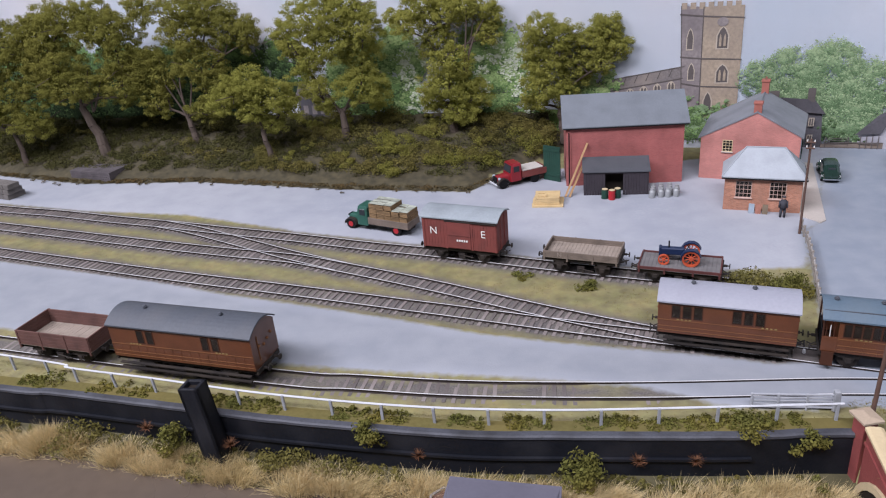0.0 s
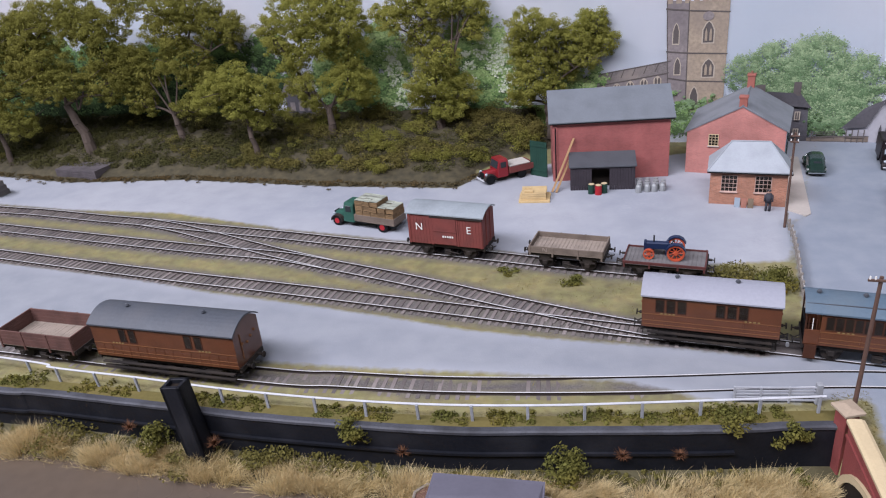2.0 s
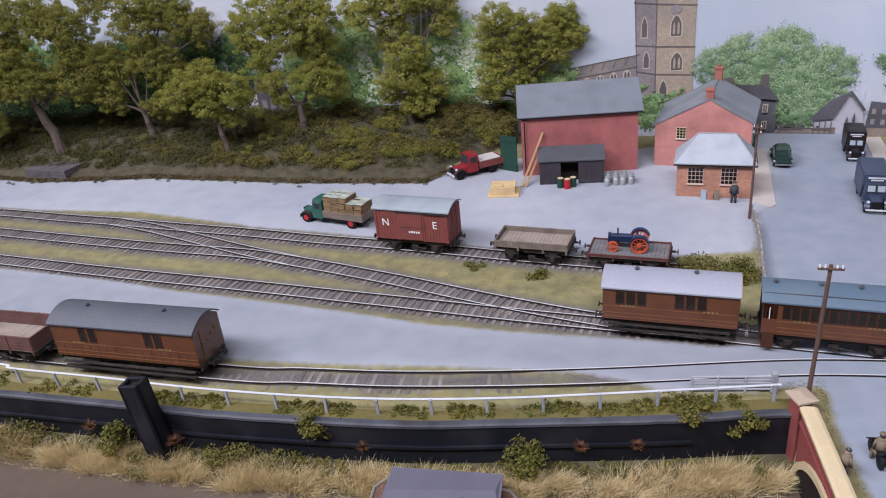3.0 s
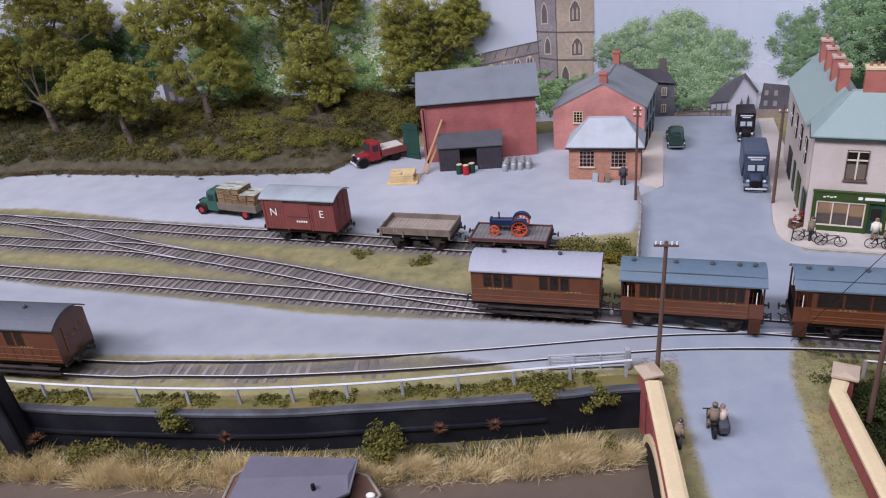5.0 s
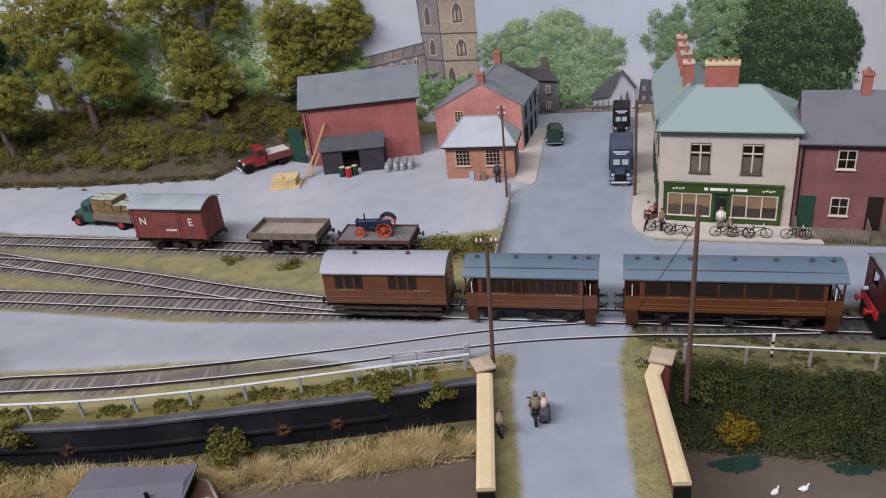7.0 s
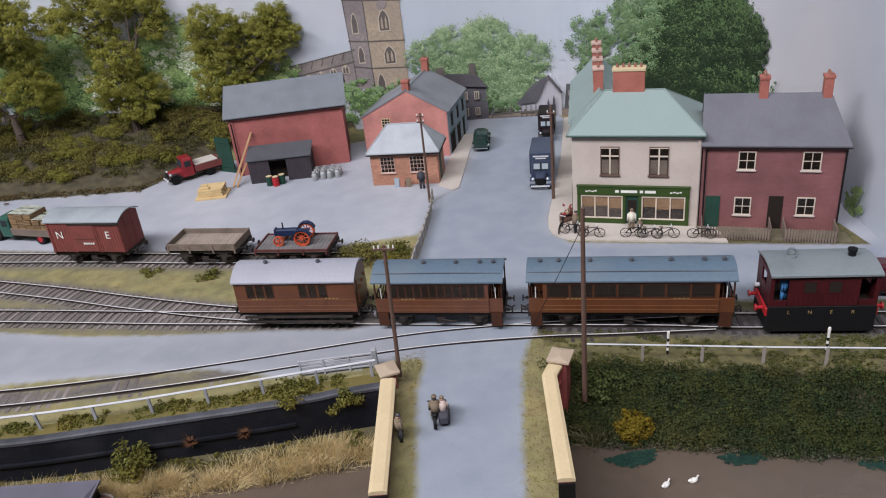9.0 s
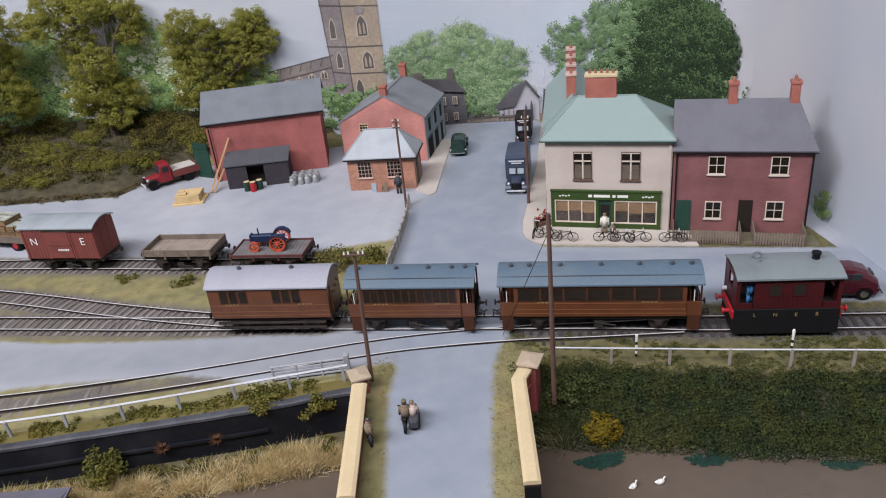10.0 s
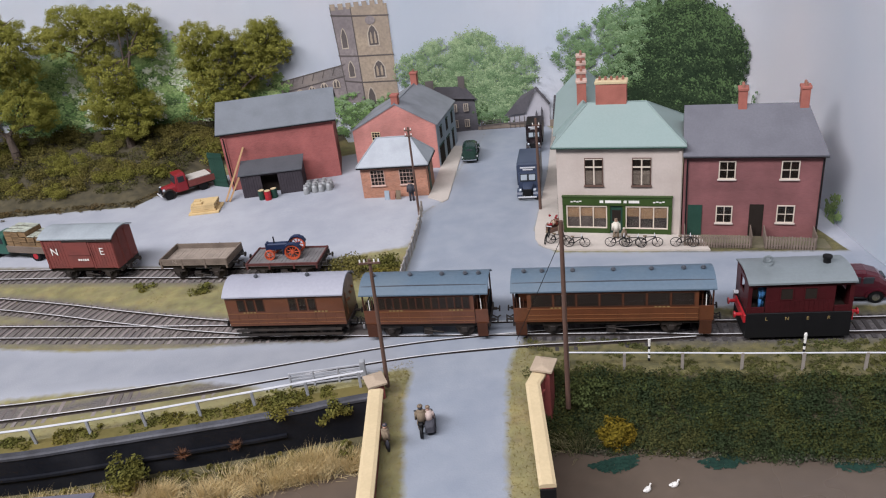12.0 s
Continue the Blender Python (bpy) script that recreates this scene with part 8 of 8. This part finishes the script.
for k in range(11):
    u, v = 184 + (k % 4) * 8 + rnd.uniform(-.8, .8) + (k // 4) * 2.0, 692 + (k // 4) * 6.5 + rnd.uniform(-.6, .6)
    root = thing("milk_churn", u, v, 0, 0, "dull tin milk churn standing in the yard", "milk churn", "milk churns")
    bm = bmesh.new()
    rod(bm, (0, 0, 0), (0, 0, 6.4), 3.3, 12, 3.0)
    rod(bm, (0, 0, 6.4), (0, 0, 8.6), 3.0, 12, 1.8)
    part("can", bm, M_CHURN, root)
    bm = bmesh.new()
    rod(bm, (0, 0, 8.6), (0, 0, 9.8), 2.2, 12)
    part("lid", bm, M_CHURN, root)
root = thing("poster_boards", 262, 637, 0, -22, "small poster boards leaning on the office wall", "poster")
for k, m in enumerate((M_BLUEGREY, M_POT, M_TWEED)):
    bm = bmesh.new()
    hull(bm, [(k * 6, -.6, 0), (k * 6 + 5, -.6, 0), (k * 6 + 5, 1.4, 9), (k * 6, 1.4, 9), (k * 6, 0, 0), (k * 6 + 5, 0, 0), (k * 6 + 5, 2, 9), (k * 6, 2, 9)], [(0, 1, 2, 3), (7, 6, 5, 4), (0, 4, 5, 1), (1, 5, 6, 2), (2, 6, 7, 3), (3, 7, 4, 0)])
    part("board", bm, m, root)
for k, (x, y, t) in enumerate(((157, 458, -38), (163, 453, -34), (170, 452, -20))):
    bm = bmesh.new()
    box(bm, -16, -.7, -.3, 16, .7, 1.2, .1)
    solo("rusty_rail_length", bm, M_POLE, "short rusty rail length lying in the grass", "rail", "rail lengths", at=(x, y, 0, t))
for x, y, c in ((389.5, 294, 1), (476, 266, 2)):
    root = thing("marker_post", x, y, 0, 0, "black and white banded marker post by the fence", "post", "marker posts")
    for k in range(6):
        bm = bmesh.new()
        rod(bm, (0, 0, k * 2.2), (0, 0, k * 2.2 + 2.2), .75, 8)
        part("band", bm, M_BLACK if k % 2 == 0 else M_WHITE, root)
    bm = bmesh.new()
    box(bm, -.75, -.7, 13.2, .75, .7, 16.0, .3)
    part("head", bm, M_WHITE, root)
    if c == 2:
        bm = bmesh.new()
        ball(bm, (0, 0, 16.6), 1.4, 8, (.8, .6, 1.3))
        part("bird_shape", bm, M_WHITE, root)

# swans
for x, y, t in ((357, 224, 30), (372.5, 223, 10)):
    bm = bmesh.new()
    ball(bm, (0, 0, 1.4), 3.4, 12, (1, .6, .55))
    rod(bm, (2.4, 0, 1.8), (2.9, 0, 3.9), .7, 6, .5)
    ball(bm, (3.3, 0, 4.1), .8, 8, (1.3, .8, .8))
    ball(bm, (-2.6, 0, 2.4), 1.6, 8, (1.3, .8, .6))
    bmesh.ops.scale(bm, vec=(.8, .8, .8), verts=bm.verts)
    solo("toy_swan", bm, M_WHITE, "small white toy swan floating on the canal", "swan", "swans on the canal", smooth=True, at=(x, y, WATER_Z, t))

# moored boat
root = thing("moored_boat", 12, 284, WATER_Z, -8, "brown moored boat with a dark grey arched cabin roof", "boat")
M_HULL = mat("brown_boat_hull", (0.16, 0.085, 0.06), .6, .25, 1.5, .3, .15)
plan = [(-42, -14), (-36, -22), (20, -22), (38, -14), (48, 0), (38, 15), (20, 22), (-36, 22), (-42, 15)]
bm = bmesh.new()
slab(bm, plan, -4, 9)
part("hull", bm, M_HULL, root)
bm = bmesh.new()
for p, q in zip(plan, plan[1:] + plan[:1]):
    rod(bm, (p[0], p[1], 9.3), (q[0], q[1], 9.3), .9, 6)
part("gunwale", bm, M_WOOD_GREY, root)
bm = bmesh.new()
slab(bm, [(-29, -17), (18, -17), (31, -8), (31, 16), (-29, 18)], 9, 19)
part("cabin", bm, M_BLACK, root)
bm = bmesh.new()
rf = [(-33, -21), (16, -21), (34, -9), (34, 17), (-31, 20)]
slab(bm, rf, 19, 20.4)
hull(bm, [(x * .97, y * .9, 20.4) for x, y in rf] + [(-30, 0, 22.2), (31, 2, 22.2)], [(0, 1, 6, 5), (1, 2, 6), (2, 3, 6), (3, 4, 5, 6), (4, 0, 5)])
part("cabin_roof", bm, mat("purple_grey_roof", (0.115, 0.11, 0.14), .6, .1, 2, .15, .08), root, "dark purple-grey cabin roof")
bm = bmesh.new()
rod(bm, (14, -8, 20), (14, -8, 25), 1.2, 10)
part("stove_pipe", bm, M_BLACK, root)
bm = bmesh.new()
ball(bm, (43, -2, 11), 2.4, 10, (1.2, .8, .7))
part("fender", bm, M_WHITE, root, "white rope fender")

# ---- old timbers lying in the turf ----
for x, y, a, L in ((160, 466, -48, 26), (167, 462, -44, 30), (171, 455, -52, 22)):
    bm = bmesh.new()
    box(bm, -L / 2, -1.3, 0, L / 2, 1.3, 1.8, .25)
    solo("old_timber", bm, M_POLE, "dark brown old timber lying in the turf", "timber", "old timbers", at=(x, y, 0, a))

# ---- flower stand on the pavement ----
root = thing("flower_stand", 396, 497, .9, 20, "crowded stand of red and cream flowers on the pavement", "flower stand")
bm = bmesh.new()
box(bm, -8, -3, 0, 8, 3, 3.4, .3)
box(bm, -8, 0, 3.4, 8, 3, 6.4, .3)
part("stand", bm, M_POLE, root)
r = random.Random(77)
for nm, m, n in (("red_flowers", M_FLOWER_RED, 9), ("cream_flowers", M_FLOWER_CREAM, 9), ("foliage", M_RUST, 14)):
    for _ in range(n):
        verts, faces = [], []
        u = r.uniform(-8, 8)
        leaves(verts, faces, (u, r.uniform(-3, 3), r.uniform(3.5, 10) if m is not M_FLOWER_RED else r.uniform(7, 14)), r.uniform(1, 1.9), 26, .7, r, .9)
        raw("sprig" if m is M_RUST else "blossom", verts, faces, m, root)

# ---- bushes and grass ----
for k, (x, y, z, w, h, n, m, lb) in enumerate([
        (213, 490, 0, 44, 17, 1500, M_SCRUB, "low green bramble bush at the end of the siding"), (243, 482, 0, 38, 16, 1300, M_BUSH, "low green bramble bush beside the yard fence"), (235, 470, 0, 22, 9, 400, M_MOSSY, "low yellow-green bush in the turf"),
        (186, 470, 0, 34, 7, 400, M_BUSH, "flat green weeds in the turf"), (93, 502, 0, 26, 7, 360, M_BUSH, "flat green weeds in the turf"), (42, 530, 0, 22, 5, 240, M_BUSH, "flat green weeds by the siding"),
        (-66, 338, -9, 22, 20, 900, M_BUSH, "bright green bush growing over the canal wall"), (60, 312, -24, 28, 24, 1100, M_BUSH, "bright green bush at the foot of the canal wall"), (160, 326, -2, 34, 11, 800, M_BUSH, "green bush trailing over the wall capping"),
        (190, 318, -10, 26, 16, 800, M_BUSH, "green ivy bush hanging at the bridge end"), (-205, 360, -26, 26, 24, 900, M_BUSH, "bright green bush beside the black post"), (-185, 345, -30, 40, 10, 600, M_SCRUB, "low bramble at the canal edge"),
        (-125, 345, -28, 44, 12, 800, M_SCRUB, "low bramble at the canal edge"), (-90, 335, -28, 36, 10, 600, M_SCRUB, "low bramble at the canal edge"), (-308, 408, -4, 30, 12, 700, M_BUSH, "green bush growing over the wall capping"),
        (346, 290, -10, 40, 15, 1500, M_SPRIG, "olive green bush at the top of the canal bank"), (372, 285, -10, 30, 10, 900, M_SPRIG, "olive green bush at the top of the canal bank"), (195, 300, -30, 18, 12, 400, M_BUSH, "small green bush under the bridge wall"),
        (-285, 385, -28, 60, 12, 700, M_SCRUB, "low bramble at the canal edge"), (-360, 400, -28, 60, 12, 700, M_SCRUB, "low bramble at the canal edge")]):
    clump("bush", x, y, z, w, h, n, 1.25, m, 60 + k, lb, "bush", "bushes")
for k, (x, y) in enumerate(((-160, 351), (-36, 333), (95, 320), (128, 318), (-225, 372))):
    r = random.Random(k)
    verts, faces = [], []
    for _ in range(160):
        a, e = r.uniform(0, 6.28), r.uniform(.1, 1.2)
        L = r.uniform(4, 7.5)
        p = Vector((0, 0, 0))
        q = Vector((math.cos(a) * math.cos(e), math.sin(a) * math.cos(e), math.sin(e))) * L
        sd = Vector((-math.sin(a), math.cos(a), 0)) * .22
        n0 = len(verts)
        verts += [p - sd, p + sd, q]
        faces.append((n0, n0 + 1, n0 + 2))
    ob = raw("dead_plant", verts, faces, M_RUST)
    ob.matrix_basis = pose(x * MM, (y - 2.5) * MM, -17 * MM)
    tagged(ob, "rusty brown dead plant growing on the wall ledge", "plant", "dead plants")

r = random.Random(31)
verts, faces = [], []
count = 0
xs = np.array([r.uniform(-640, 640) for _ in range(90000)])
ys = np.array([r.uniform(230, 830) for _ in range(90000)])
hd, zz = land(xs, ys)
bd_ = np.min([dist_line(xs, ys, t) for t in TRACKS], axis=0)
for x, y, h, z, b in zip(xs, ys, hd, zz, bd_):
    if h > -1.5 or z > 0.5 or z < -10 or (b < 14 and r.random() < .93) or y > 780:
        continue
    if noise.noise((x / 15, y / 15, 2)) < -.25:
        continue
    a, L = r.uniform(0, 6.28), r.uniform(.3, 1.1)
    lx, ly = r.gauss(0, 1.6), r.gauss(0, 1.6)
    k = len(verts)
    verts += [(x - math.cos(a) * .3, y - math.sin(a) * .3, z - .4), (x + math.cos(a) * .3, y + math.sin(a) * .3, z - .4), (x + lx, y + ly, z + L)]
    faces.append((k, k + 1, k + 2))
vx, vy = np.array([r.uniform(198, 330) for _ in range(9000)]), np.array([r.uniform(188, 345) for _ in range(9000)])
vd, vk = inside(vx, vy, ROAD), inside(vx, vy, DECK)
for x, y in zip(*[q[(vd < 7.0) & (vd > -14) & ((vy > 324) | (vk > -2))] for q in (vx, vy)]):
    a, L = r.uniform(0, 6.28), r.uniform(.3, 1.0)
    k = len(verts)
    verts += [(x - math.cos(a) * .3, y - math.sin(a) * .3, -.4), (x + math.cos(a) * .3, y + math.sin(a) * .3, -.4), (x + r.gauss(0, 1.8), y + r.gauss(0, 1.8), L)]
    faces.append((k, k + 1, k + 2))
ob = raw("static_grass", verts, faces, M_TURF)
tagged(ob, "short yellow-green static grass between the tracks", "grass", kind="stuff")
# round bush at the water
verts, faces = [], []
leaves(verts, faces, (0, 0, 9), 10, 900, 1.6, r, .9)
for _ in range(46):
    d = Vector((r.gauss(0, 1), r.gauss(0, 1), r.gauss(.2, 1))).normalized() * 10.5
    leaves(verts, faces, (d.x, d.y, 9 + d.z * .9), r.uniform(2, 3.6), 60, .9, r)
ob = raw("bush", verts, faces, M_MOSSY)
ob.matrix_basis = pose(0.355, 0.265, -0.034)
tagged(ob, "round yellow-green bush at the water's edge", "bush", "bushes")
# dry grass by the bridge, flotsam along the edge
verts, faces = [], []
for _ in range(900):
    x, y = 336 + r.gauss(0, 7), 272 + r.gauss(0, 4)
    blade(verts, faces, x, y, WATER_Z - .5, r.uniform(6, 15), (x - 336) * .9 + r.gauss(0, 2), (y - 272) * .8 + r.gauss(-1, 2), .2, r)
tagged(raw("grass_tuft", verts, faces, M_DRYGRASS), "pale dry grass tuft at the water's edge by the bridge", "grass", kind="stuff")
verts, faces = [], []
for _ in range(90):
    x = r.choice((362, 380, 412, 420, 480, 520)) + r.gauss(0, 6)
    y, s = float(at_x(BANK_RIGHT, x)) - 41 + r.gauss(0, 1.2), r.uniform(.25, .6)
    k = len(verts)
    verts += [(x + math.cos(q) * s * 1.6, y + math.sin(q) * s, WATER_Z + .4 + r.uniform(0, .4)) for q in (0, 1.2, 2.5, 3.8, 5.0)]
    faces.append(tuple(range(k, k + 5)))
tagged(raw("flotsam", verts, faces, M_WHITE), "white specks of flotsam along the water's edge", "flotsam", kind="stuff")
# lily weed on the water
verts, faces = [], []
for cx, cy, n in ((349, 248, 620), (409, 232, 620), (478, 208, 620), (546, 186, 500)):
    for _ in range(n):
        q, e = r.uniform(-1.5, 1.5), r.random() ** .6
        x, y, s = cx + 15 * math.sin(q) * e + r.gauss(0, 1), cy + 5 - e * 11 * math.cos(q) * r.uniform(.7, 1.1), r.uniform(.4, 1.2)
        k = len(verts)
        zw = WATER_Z + r.uniform(.2, .9)
        verts += [(x + math.cos(q) * s, y + math.sin(q) * s * .9, zw) for q in (0, 1.05, 2.1, 3.14, 4.2, 5.2)]
        faces.append(tuple(range(k, k + 6)))
ob = raw("water_weed", verts, faces, paint("blue_green_weed", (0.014, 0.04, 0.03), .3, 2, .3, island=.3))
tagged(ob, "blue-green weed floating along the water's edge", "water weed", kind="stuff")

# ---- sleepers ----
# darker sleeper copy with the right front's weaker light in its colour
dark_tie = tie_mesh.copy()
dark_tie.materials.clear()
dark_tie.materials.append(mat("falloff_sleeper", (0.05, 0.045, 0.045), 0.8, 0.3, 1.2, 0.3, 0.3, random_amount=0.3))
for root, x, y, z, a in TIES:
    o = new("sleeper", dark_tie if x > 326 and y < 430 else tie_mesh)
    o.parent = root
    o.matrix_basis = pose(x * MM, y * MM, z * MM, 0, 0, a)
